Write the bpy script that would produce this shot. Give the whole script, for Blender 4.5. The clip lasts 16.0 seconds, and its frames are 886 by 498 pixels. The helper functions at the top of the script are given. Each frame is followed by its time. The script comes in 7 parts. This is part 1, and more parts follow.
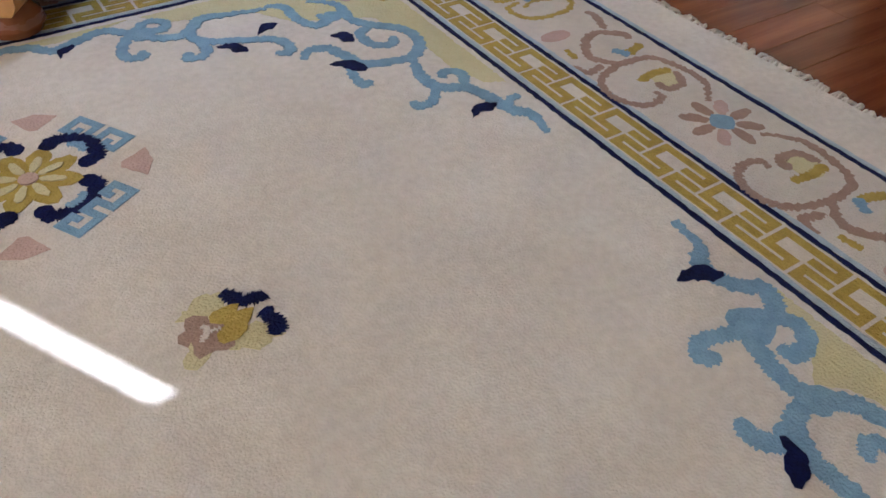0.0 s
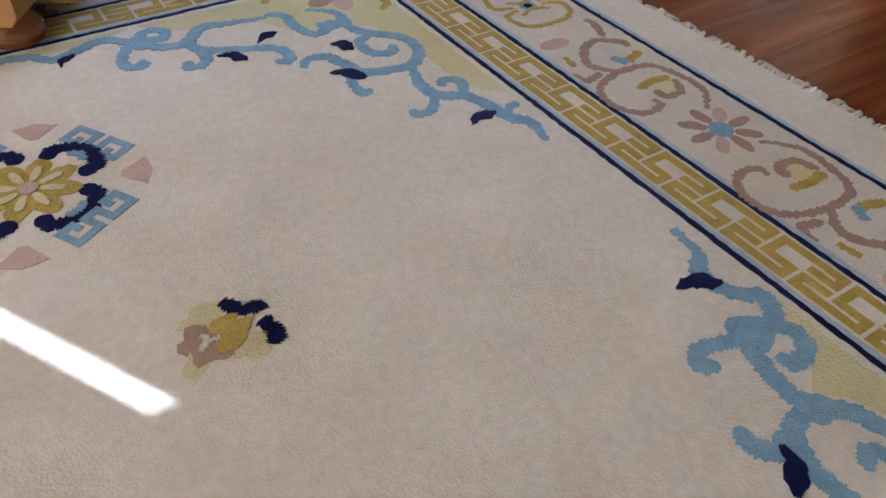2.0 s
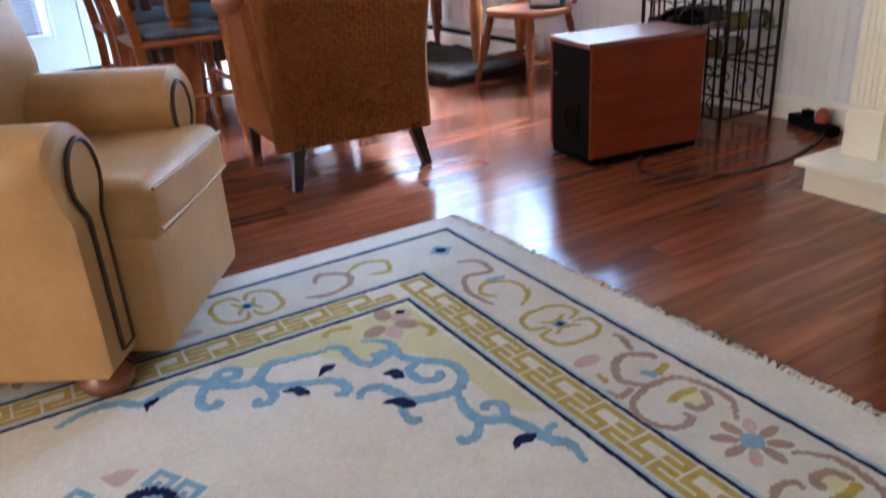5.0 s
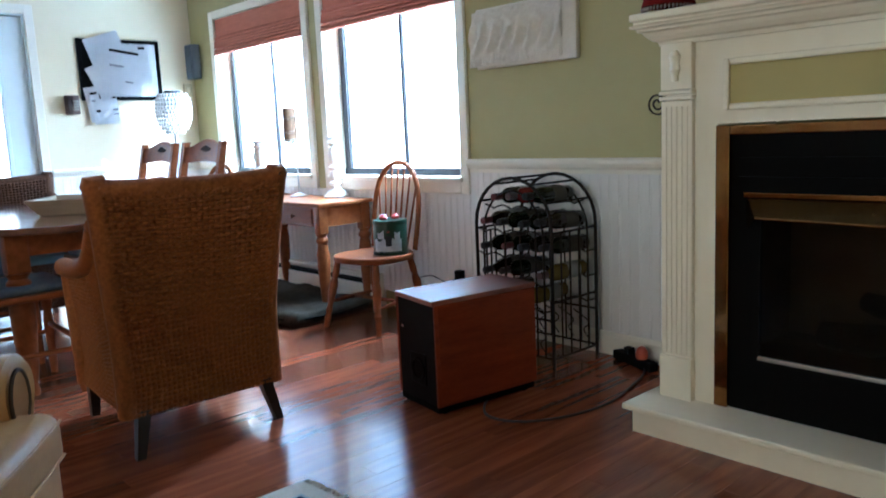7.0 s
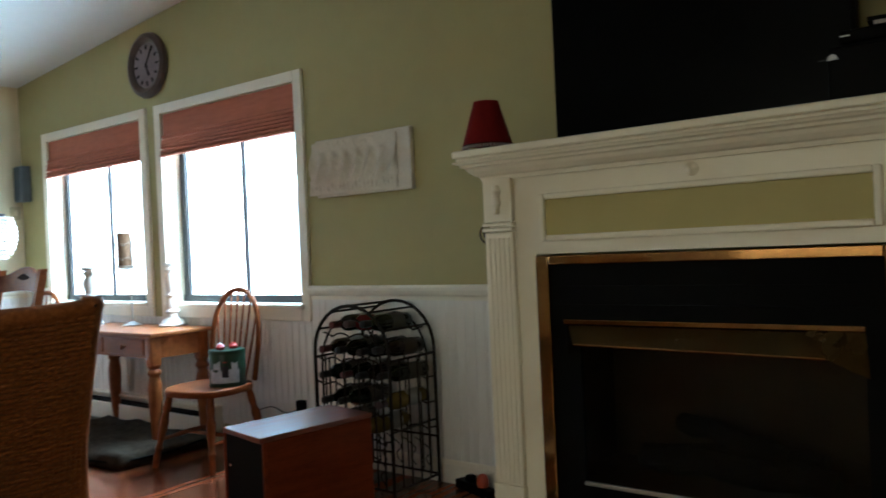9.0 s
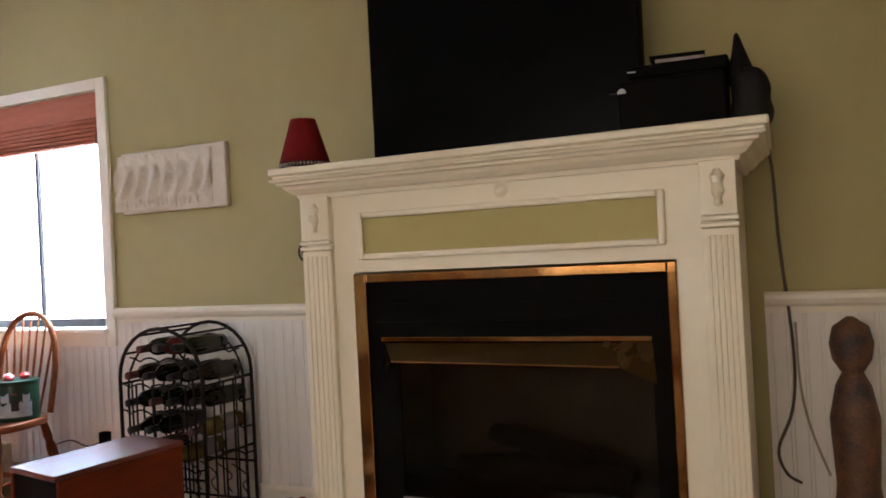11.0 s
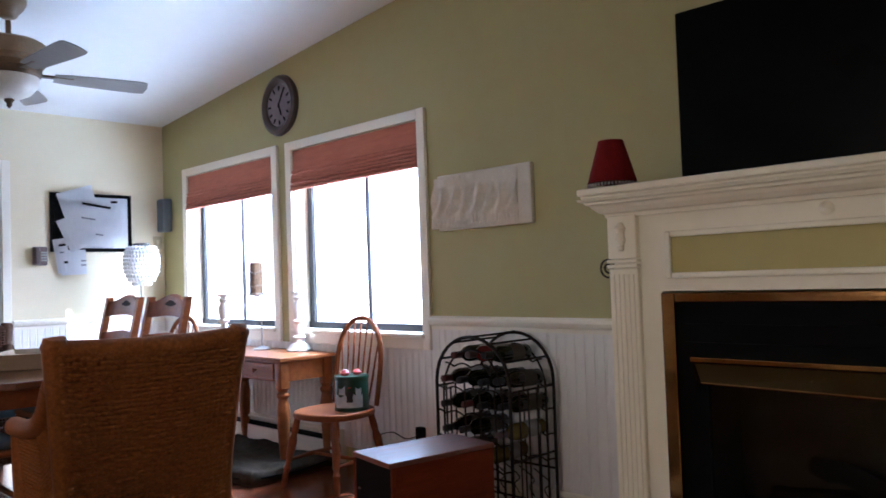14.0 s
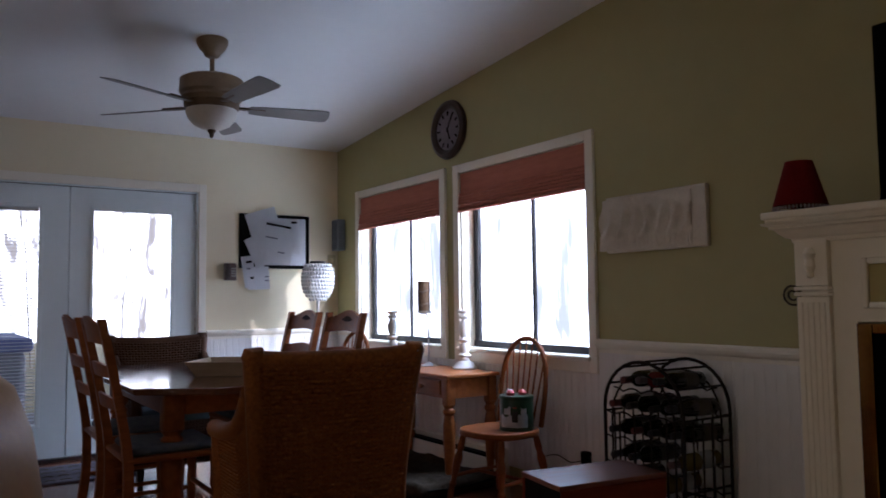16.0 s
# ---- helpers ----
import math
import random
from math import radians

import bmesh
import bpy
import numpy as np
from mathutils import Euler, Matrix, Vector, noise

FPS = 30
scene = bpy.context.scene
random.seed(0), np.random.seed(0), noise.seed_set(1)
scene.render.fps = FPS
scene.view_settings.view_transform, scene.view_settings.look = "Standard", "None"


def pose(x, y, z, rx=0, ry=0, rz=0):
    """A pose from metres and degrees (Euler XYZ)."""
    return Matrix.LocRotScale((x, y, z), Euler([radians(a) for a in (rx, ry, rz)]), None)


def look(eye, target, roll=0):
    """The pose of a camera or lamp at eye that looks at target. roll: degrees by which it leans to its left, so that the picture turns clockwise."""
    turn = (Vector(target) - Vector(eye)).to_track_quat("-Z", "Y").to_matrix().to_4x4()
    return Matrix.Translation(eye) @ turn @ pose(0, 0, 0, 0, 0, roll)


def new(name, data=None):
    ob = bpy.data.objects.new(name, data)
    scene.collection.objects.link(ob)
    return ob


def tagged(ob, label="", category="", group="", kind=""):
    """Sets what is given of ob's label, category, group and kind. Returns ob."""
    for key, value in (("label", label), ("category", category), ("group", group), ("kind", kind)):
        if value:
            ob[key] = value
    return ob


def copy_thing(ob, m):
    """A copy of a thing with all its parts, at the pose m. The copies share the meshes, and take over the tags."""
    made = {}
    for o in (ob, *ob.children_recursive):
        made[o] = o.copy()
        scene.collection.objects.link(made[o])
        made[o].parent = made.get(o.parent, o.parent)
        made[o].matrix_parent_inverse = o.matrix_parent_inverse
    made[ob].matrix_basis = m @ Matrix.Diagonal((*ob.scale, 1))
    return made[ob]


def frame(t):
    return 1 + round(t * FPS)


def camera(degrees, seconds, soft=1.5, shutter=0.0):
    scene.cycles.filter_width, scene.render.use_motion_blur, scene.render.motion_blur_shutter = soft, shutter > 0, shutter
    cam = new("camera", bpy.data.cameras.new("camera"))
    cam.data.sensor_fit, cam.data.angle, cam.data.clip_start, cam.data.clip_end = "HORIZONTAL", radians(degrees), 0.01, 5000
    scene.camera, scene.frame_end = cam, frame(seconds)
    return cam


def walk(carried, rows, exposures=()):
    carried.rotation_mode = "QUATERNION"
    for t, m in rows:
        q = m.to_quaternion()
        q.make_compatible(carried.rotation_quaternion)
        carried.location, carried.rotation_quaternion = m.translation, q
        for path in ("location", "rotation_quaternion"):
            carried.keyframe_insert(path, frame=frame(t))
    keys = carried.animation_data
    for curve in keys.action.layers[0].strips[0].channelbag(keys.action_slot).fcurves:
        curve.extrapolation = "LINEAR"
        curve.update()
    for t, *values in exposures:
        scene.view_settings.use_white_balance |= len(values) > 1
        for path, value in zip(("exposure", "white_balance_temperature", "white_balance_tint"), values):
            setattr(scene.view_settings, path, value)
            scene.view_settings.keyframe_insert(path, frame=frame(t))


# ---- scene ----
cam = camera(60.1, 16.0, soft=1.6, shutter=0.4)
PATH = [
    (0, (0.347, 0.169, 0.707), (1.175, 1.36, -0.67), 2.4),
    (0.5, (0.35, 0.169, 0.707), (1.183, 1.358, -0.669), 2.5),
    (1, (0.354, 0.168, 0.712), (1.176, 1.365, -0.663), 2.0),
    (1.5, (0.35, 0.169, 0.711), (1.183, 1.37, -0.654), 2.3),
    (2, (0.35, 0.169, 0.711), (1.181, 1.37, -0.656), 2.2),
    (2.5, (0.348, 0.168, 0.71), (1.168, 1.378, -0.655), 2.2),
    (3, (0.346, 0.17, 0.715), (1.167, 1.383, -0.646), 1.9),
    (3.5, (0.344, 0.17, 0.73), (1.183, 1.424, -0.584), 1.6),
    (4, (0.342, 0.163, 0.773), (1.162, 1.516, -0.45), -1.2),
    (4.5, (0.336, 0.151, 0.815), (1.193, 1.6, -0.265), -2.1),
    (5, (0.35, 0.121, 0.869), (1.264, 1.71, 0.07), -3.7),
    (5.2, (0.345, 0.106, 0.884), (1.308, 1.705, 0.166), -2.8),
    (7.3, (0.327, 0.068, 1.069), (1.678, 1.525, 0.844), -3.4),
    (7.5, (0.336, 0.056, 1.077), (1.691, 1.517, 0.907), -3.8),
    (8, (0.34, 0.048, 1.079), (1.748, 1.464, 0.969), -4.0),
    (8.5, (0.358, 0.03, 1.074), (1.904, 1.299, 1.053), -1.7),
    (9, (0.413, 0.006, 1.073), (2.008, 1.212, 1.068), -2.6),
    (9.5, (0.434, -0.009, 1.049), (2.177, 0.971, 1.053), -3.0),
    (9.7, (0.43, -0.003, 1.039), (2.203, 0.92, 1.071), -3.1),
    (10.75, (0.422, -0.018, 1.073), (2.256, 0.772, 1.088), -3.2),
    (11.8, (0.387, -0.019, 1.09), (2.101, 1.012, 1.105), -2.8),
    (12, (0.382, -0.015, 1.096), (2.058, 1.077, 1.108), -3.7),
    (12.5, (0.362, -0.011, 1.099), (1.962, 1.189, 1.121), -3.3),
    (13, (0.341, -0.002, 1.102), (1.886, 1.266, 1.146), -2.7),
    (13.5, (0.314, -0.001, 1.103), (1.788, 1.35, 1.159), -2.3),
    (14, (0.299, 0.002, 1.107), (1.716, 1.411, 1.181), -2.0),
    (14.5, (0.285, 0.008, 1.106), (1.636, 1.48, 1.195), -1.5),
    (15, (0.267, 0.012, 1.108), (1.549, 1.545, 1.193), -1.1),
    (15.5, (0.238, 0.015, 1.109), (1.434, 1.615, 1.212), -0.9),
    (16, (0.222, 0.009, 1.117), (1.327, 1.671, 1.251), -0.7),
]
EXPOSURES = [(0, 1.84, 5090, 15), (4.0, 1.82, 5070, 14), (4.5, 1.70, 4870, 11), (5.2, 2.0, 4800, 13), (7.5, 0.70, 4500, -2), (8.5, 0.27, 4720, -5), (9.0, 0.33, 5050, -4), (9.5, 0.5, 5950, 7), (12.0, 1.56, 5050, 16), (12.5, 1.46, 5000, 16), (13.5, 0.76, 4960, 16), (14.0, 0.66, 4990, 16), (16.0, -0.90, 5350, 21)]
walk(cam, [(t, look(eye, target, roll)) for t, eye, target, roll in PATH], EXPOSURES)

# ---- world and light ----
world = bpy.data.worlds.new("world")
scene.world = world
world.use_nodes = True
wn = world.node_tree
sky = wn.nodes.new("ShaderNodeTexSky")
sky.sky_type, sky.sun_disc = "NISHITA", False
sky.sun_elevation, sky.sun_rotation = radians(24), radians(150)
wn.links.new(sky.outputs[0], wn.nodes["Background"].inputs[0])
wn.nodes["Background"].inputs[1].default_value = 0.15

SUN_DIR = Vector((-0.440, 0.791, -0.426)).normalized()
sun = new("sun", bpy.data.lights.new("sun", "SUN"))
sun.data.energy, sun.data.angle, sun.data.color = 5.0, radians(0.16), (1.0, 0.95, 0.88)
sun.matrix_world = look((8, -14, 9), Vector((8, -14, 9)) + SUN_DIR)


def area(name, eye, target, w, h, power, color=(0.80, 0.91, 1.0)):
    ob = new(name, bpy.data.lights.new(name, "AREA"))
    ob.data.shape, ob.data.size, ob.data.size_y = "RECTANGLE", w, h
    ob.data.energy, ob.data.color = power, color
    ob.matrix_world = look(eye, target)
    return ob


# added lamps standing in for sky above and sunlit ground below the two windows
area("window_skylight", (4.55, 3.75, 2.75), (2.45, 5.7, 0.85), 2.7, 0.9, 385, (0.74, 0.88, 1.0))
# added lamp, placed so that the floor mirrors it as window glare
area("far_skylight", (5.2, 7.0, 2.7), (1.6, 1.9, 0.0), 3.6, 1.4, 50, (0.80, 0.90, 1.0))
area("ground_bounce", (3.95, 4.40, 0.42), (2.4, 4.40, 2.0), 2.9, 0.8, 78)
# added warm lamp in the unseen west window, for rug and mantel
area("window_daylight", (-2.9, 1.0, 1.5), (0, 1.0, 0.4), 2.6, 1.4, 20.0, (1.0, 0.73, 0.42))


# ---- helpers ----
def thing(name, label, category, m=None, group="", kind=""):
    ob = new(name)
    ob.empty_display_size = 0.1
    if m is not None:
        ob.matrix_world = m
    return tagged(ob, label, category, group, kind)


def part(name, bm, material, parent=None, label="", smooth=False):
    me = bpy.data.meshes.new(name)
    bm.normal_update()
    bm.to_mesh(me)
    bm.free()
    me.materials.append(material)
    if smooth:
        me.polygons.foreach_set("use_smooth", [True] * len(me.polygons))
        me.update()
        me.set_sharp_from_angle(angle=radians(40))
    ob = new(name, me)
    if parent is not None:
        ob.parent = parent
    if label:
        ob["label"] = label
    return ob


def again(ob, m):
    """Another piece on the same mesh under the same parent."""
    o = new(ob.name.split(".")[0], ob.data)
    o.parent = ob.parent
    o.matrix_local = m
    if "label" in ob:
        o["label"] = ob["label"]
    return o


def bx(bm, x0, x1, y0, y1, z0, z1, bevel=0.0, seg=2):
    r = bmesh.ops.create_cube(bm, size=1)
    vs = r["verts"]
    for v in vs:
        v.co = Vector(((x0 + x1) / 2 + v.co.x * (x1 - x0), (y0 + y1) / 2 + v.co.y * (y1 - y0), (z0 + z1) / 2 + v.co.z * (z1 - z0)))
    if bevel:
        es = list({e for v in vs for e in v.link_edges})
        bmesh.ops.bevel(bm, geom=es, offset=bevel, segments=seg, affect="EDGES", profile=0.5)
    return bm


def box(*a, **k):
    return bx(bmesh.new(), *a, **k)


def frame_of(d):
    d = Vector(d).normalized()
    a = Vector((0, 0, 1)) if abs(d.z) < 0.9 else Vector((1, 0, 0))
    u = d.cross(a).normalized()
    return u, d.cross(u).normalized()


def tube(bm, pts, r, seg=8, closed=False, cap=True):
    """A round bar along points; r is one radius or one for each point."""
    pts = [Vector(p) for p in pts]
    n = len(pts)
    rs = r if isinstance(r, (list, tuple)) else [r] * n
    rings = []
    u = None
    for i, p in enumerate(pts):
        if closed:
            d = pts[(i + 1) % n] - pts[i - 1]
        else:
            d = pts[min(i + 1, n - 1)] - pts[max(i - 1, 0)]
        d.normalize()
        if u is None:
            u, w = frame_of(d)
        else:
            u = (u - d * u.dot(d)).normalized()
        w = d.cross(u)
        rings.append([bm.verts.new(p + (u * math.cos(a) + w * math.sin(a)) * rs[i]) for a in (2 * math.pi * k / seg for k in range(seg))])
    m = n if closed else n - 1
    for i in range(m):
        A, B = rings[i], rings[(i + 1) % n]
        for k in range(seg):
            bm.faces.new((A[k], A[(k + 1) % seg], B[(k + 1) % seg], B[k]))
    if cap and not closed:
        bm.faces.new(rings[0][::-1])
        bm.faces.new(rings[-1])
    return bm


def lathe(bm, profile, c=(0, 0, 0), seg=20, axis=None):
    """Turns (radius, height) round z, or round the axis given, at c."""
    c = Vector(c)
    q = Vector((0, 0, 1)).rotation_difference(Vector(axis)) if axis else None
    rings = []
    for r, z in profile:
        ring = []
        for k in range(seg):
            a = 2 * math.pi * k / seg
            v = Vector((max(r, 1e-4) * math.cos(a), max(r, 1e-4) * math.sin(a), z))
            ring.append(bm.verts.new(c + (q @ v if q else v)))
        rings.append(ring)
    for A, B in zip(rings, rings[1:]):
        for k in range(seg):
            bm.faces.new((A[k], A[(k + 1) % seg], B[(k + 1) % seg], B[k]))
    bm.faces.new(rings[0][::-1])
    bm.faces.new(rings[-1])
    return bm


def prism(bm, pts, h, up=(0, 0, 1)):
    """A flat outline raised by h along up."""
    up = Vector(up)
    a = [bm.verts.new(Vector(p)) for p in pts]
    b = [bm.verts.new(Vector(p) + up * h) for p in pts]
    n = len(a)
    bm.faces.new(a[::-1])
    bm.faces.new(b)
    for i in range(n):
        bm.faces.new((a[i], a[(i + 1) % n], b[(i + 1) % n], b[i]))
    bmesh.ops.recalc_face_normals(bm, faces=bm.faces[:])
    return bm


def extrude_profile(bm, prof, p0, p1, out, up=(0, 0, 1)):
    """A moulding: a profile of (outward, upward) pairs run from p0 to p1."""
    p0, p1, out, up = Vector(p0), Vector(p1), Vector(out), Vector(up)
    A = [bm.verts.new(p0 + out * a + up * b) for a, b in prof]
    B = [bm.verts.new(p1 + out * a + up * b) for a, b in prof]
    n = len(prof)
    for i in range(n):
        bm.faces.new((A[i], A[(i + 1) % n], B[(i + 1) % n], B[i]))
    bm.faces.new(A[::-1])
    bm.faces.new(B)
    bmesh.ops.recalc_face_normals(bm, faces=bm.faces[:])
    return bm


def bez(pts, n=10):
    """A smooth line through points."""
    pts = [Vector(p) for p in pts]
    out = []
    for i in range(len(pts) - 1):
        p0, p1, p2, p3 = pts[max(i - 1, 0)], pts[i], pts[i + 1], pts[min(i + 2, len(pts) - 1)]
        for k in range(n):
            t = k / n
            out.append(0.5 * (2 * p1 + (p2 - p0) * t + (2 * p0 - 5 * p1 + 4 * p2 - p3) * t * t + (3 * p1 - p0 - 3 * p2 + p3) * t ** 3))
    out.append(pts[-1])
    return out


# ---- materials ----
def surf(name, c1, c2=None, scale=6.0, rough=0.6, metal=0.0, bump=0.0, bump_scale=None, stretch=(1, 1, 1), coat=0.0, vary=0.0, fine=0.35, sheen=0.0, spec=0.5):
    """A surface of two tones, mixed by broad and fine noise, with relief and a per-object tone."""
    m = bpy.data.materials.new(name)
    m.use_nodes = True
    nt = m.node_tree
    N, L = nt.nodes, nt.links
    b = N["Principled BSDF"]
    c2 = c2 or tuple(x * 0.82 for x in c1)
    tc = N.new("ShaderNodeTexCoord")
    mp = N.new("ShaderNodeMapping")
    mp.inputs["Scale"].default_value = stretch
    oi = N.new("ShaderNodeObjectInfo")
    off = N.new("ShaderNodeVectorMath")
    off.operation = "MULTIPLY_ADD"
    comb = N.new("ShaderNodeCombineXYZ")
    for k in range(3):
        L.new(oi.outputs["Random"], comb.inputs[k])
    L.new(comb.outputs[0], off.inputs[0])
    off.inputs[1].default_value = (13, 7, 5)
    L.new(tc.outputs["Object"], off.inputs[2])
    L.new(off.outputs[0], mp.inputs[0])
    n1 = N.new("ShaderNodeTexNoise")
    n1.inputs["Scale"].default_value, n1.inputs["Detail"].default_value = scale, 4
    n2 = N.new("ShaderNodeTexNoise")
    n2.inputs["Scale"].default_value, n2.inputs["Detail"].default_value = scale * 9, 3
    L.new(mp.outputs[0], n1.inputs[0])
    L.new(mp.outputs[0], n2.inputs[0])
    mx = N.new("ShaderNodeMix")
    mx.inputs[0].default_value = fine
    L.new(n1.outputs[0], mx.inputs[2])
    L.new(n2.outputs[0], mx.inputs[3])
    rp = N.new("ShaderNodeValToRGB")
    rp.color_ramp.elements[0].position, rp.color_ramp.elements[1].position = 0.35, 0.65
    rp.color_ramp.elements[0].color, rp.color_ramp.elements[1].color = (*c2, 1), (*c1, 1)
    L.new(mx.outputs[0], rp.inputs[0])
    out = rp.outputs[0]
    if vary:
        hs = N.new("ShaderNodeHueSaturation")
        mr = N.new("ShaderNodeMapRange")
        mr.inputs["To Min"].default_value, mr.inputs["To Max"].default_value = 1 - vary, 1 + vary
        L.new(oi.outputs["Random"], mr.inputs[0])
        L.new(mr.outputs[0], hs.inputs["Value"])
        L.new(out, hs.inputs["Color"])
        out = hs.outputs[0]
    L.new(out, b.inputs["Base Color"])
    rr = N.new("ShaderNodeMapRange")
    rr.inputs["To Min"].default_value, rr.inputs["To Max"].default_value = max(rough - 0.08, 0.02), min(rough + 0.1, 1)
    L.new(n1.outputs[0], rr.inputs[0])
    L.new(rr.outputs[0], b.inputs["Roughness"])
    b.inputs["Metallic"].default_value = metal
    b.inputs["Coat Weight"].default_value = coat
    b.inputs["Coat Roughness"].default_value = 0.15
    b.inputs["Specular IOR Level"].default_value = spec
    b.inputs["Sheen Weight"].default_value = sheen
    if bump:
        bp = N.new("ShaderNodeBump")
        bp.inputs["Strength"].default_value, bp.inputs["Distance"].default_value = bump, 0.004
        nb = n2
        if bump_scale:
            nb = N.new("ShaderNodeTexNoise")
            nb.inputs["Scale"].default_value, nb.inputs["Detail"].default_value = bump_scale, 3
            L.new(mp.outputs[0], nb.inputs[0])
        L.new(nb.outputs[0], bp.inputs["Height"])
        L.new(bp.outputs[0], b.inputs["Normal"])
    return m


def glass(name, rough=0.0, tint=(1, 1, 1), ior=1.45):
    m = bpy.data.materials.new(name)
    m.use_nodes = True
    b = m.node_tree.nodes["Principled BSDF"]
    b.inputs["Base Color"].default_value = (*tint, 1)
    b.inputs["Transmission Weight"].default_value = 1
    b.inputs["Roughness"].default_value = rough
    b.inputs["IOR"].default_value = ior
    return m


def backdrop_mat(name, light, dark, strength, scale):
    """A glowing sheet: bright haze with the faint upright streaks of a bare wood far off, as emission."""
    m = bpy.data.materials.new(name)
    m.use_nodes = True
    N, L = m.node_tree.nodes, m.node_tree.links
    N.clear()
    o = N.new("ShaderNodeOutputMaterial")
    e = N.new("ShaderNodeEmission")
    tc = N.new("ShaderNodeTexCoord")
    mp = N.new("ShaderNodeMapping")
    mp.inputs["Scale"].default_value = (scale, scale, scale * 0.22)
    n = N.new("ShaderNodeTexNoise")
    n.inputs["Scale"].default_value, n.inputs["Detail"].default_value, n.inputs["Roughness"].default_value = 1.0, 6, 0.65
    n.inputs["Distortion"].default_value = 0.8
    rp = N.new("ShaderNodeValToRGB")
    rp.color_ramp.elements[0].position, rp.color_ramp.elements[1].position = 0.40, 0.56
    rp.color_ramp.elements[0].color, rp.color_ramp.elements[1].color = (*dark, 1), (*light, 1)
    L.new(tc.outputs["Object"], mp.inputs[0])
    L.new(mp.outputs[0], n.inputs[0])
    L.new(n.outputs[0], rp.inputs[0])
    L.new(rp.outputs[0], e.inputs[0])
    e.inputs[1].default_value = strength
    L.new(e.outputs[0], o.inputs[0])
    return m


def plank_mat(name, light, dark, rough):
    """Lacquered wood: long figured grain, fine pores, and a tone of its own for each plank."""
    m = bpy.data.materials.new(name)
    m.use_nodes = True
    N, L = m.node_tree.nodes, m.node_tree.links
    b = N["Principled BSDF"]
    tc, oi, ge = N.new("ShaderNodeTexCoord"), N.new("ShaderNodeObjectInfo"), N.new("ShaderNodeNewGeometry")
    rnd = N.new("ShaderNodeMath")
    rnd.operation = "ADD"
    L.new(oi.outputs["Random"], rnd.inputs[0])
    L.new(ge.outputs["Random Per Island"], rnd.inputs[1])
    one = N.new("ShaderNodeMath")
    one.operation = "FRACT"
    L.new(rnd.outputs[0], one.inputs[0])
    comb = N.new("ShaderNodeCombineXYZ")
    for k in range(3):
        L.new(one.outputs[0], comb.inputs[k])
    off = N.new("ShaderNodeVectorMath")
    off.operation = "MULTIPLY_ADD"
    off.inputs[1].default_value = (17, 11, 5)
    L.new(comb.outputs[0], off.inputs[0])
    L.new(tc.outputs["Object"], off.inputs[2])
    mp = N.new("ShaderNodeMapping")
    mp.inputs["Scale"].default_value = (0.16, 1.0, 1.0)
    L.new(off.outputs[0], mp.inputs[0])
    wave = N.new("ShaderNodeTexWave")
    wave.bands_direction = "Y"
    wave.inputs["Scale"].default_value, wave.inputs["Distortion"].default_value = 5.0, 11.0
    wave.inputs["Detail"].default_value, wave.inputs["Detail Scale"].default_value = 3.0, 1.6
    L.new(mp.outputs[0], wave.inputs[0])
    mp2 = N.new("ShaderNodeMapping")
    mp2.inputs["Scale"].default_value = (0.06, 1.0, 1.0)
    L.new(off.outputs[0], mp2.inputs[0])
    pore = N.new("ShaderNodeTexNoise")
    pore.inputs["Scale"].default_value, pore.inputs["Detail"].default_value = 170.0, 3.0
    L.new(mp2.outputs[0], pore.inputs[0])
    mx = N.new("ShaderNodeMix")
    mx.inputs[0].default_value = 0.62
    L.new(wave.outputs["Fac"], mx.inputs[2])
    L.new(pore.outputs[0], mx.inputs[3])
    rp = N.new("ShaderNodeValToRGB")
    rp.color_ramp.elements[0].position, rp.color_ramp.elements[1].position = 0.2, 0.8
    rp.color_ramp.elements[0].color, rp.color_ramp.elements[1].color = (*dark, 1), (*light, 1)
    L.new(mx.outputs[0], rp.inputs[0])
    hs = N.new("ShaderNodeHueSaturation")
    mr = N.new("ShaderNodeMapRange")
    mr.inputs["To Min"].default_value, mr.inputs["To Max"].default_value = 0.72, 1.25
    L.new(one.outputs[0], mr.inputs[0])
    L.new(mr.outputs[0], hs.inputs["Value"])
    L.new(rp.outputs[0], hs.inputs["Color"])
    L.new(hs.outputs[0], b.inputs["Base Color"])
    rr = N.new("ShaderNodeMapRange")
    rr.inputs["To Min"].default_value, rr.inputs["To Max"].default_value = rough - 0.03, rough + 0.08
    L.new(pore.outputs[0], rr.inputs[0])
    L.new(rr.outputs[0], b.inputs["Roughness"])
    bp = N.new("ShaderNodeBump")
    bp.inputs["Strength"].default_value, bp.inputs["Distance"].default_value = 0.03, 0.002
    L.new(pore.outputs[0], bp.inputs["Height"])
    L.new(bp.outputs[0], b.inputs["Normal"])
    return m


M_OLIVE = surf("olive_wall_paint", (0.41, 0.365, 0.165), (0.385, 0.34, 0.15), 1.2, 0.75, bump=0.12, bump_scale=160)
M_CREAM = surf("cream_wall_paint", (0.80, 0.71, 0.50), (0.77, 0.68, 0.47), 1.2, 0.75, bump=0.12, bump_scale=160)
M_CEIL = surf("ceiling_paint", (0.80, 0.80, 0.78), (0.77, 0.77, 0.75), 1.5, 0.85, bump=0.15, bump_scale=120)
M_WHITE = surf("white_trim_paint", (0.86, 0.81, 0.69), (0.82, 0.765, 0.64), 3.0, 0.42, bump=0.04)
M_MANTEL = surf("cream_mantel_paint", (0.86, 0.785, 0.62), (0.82, 0.74, 0.57), 3.0, 0.42, bump=0.04)
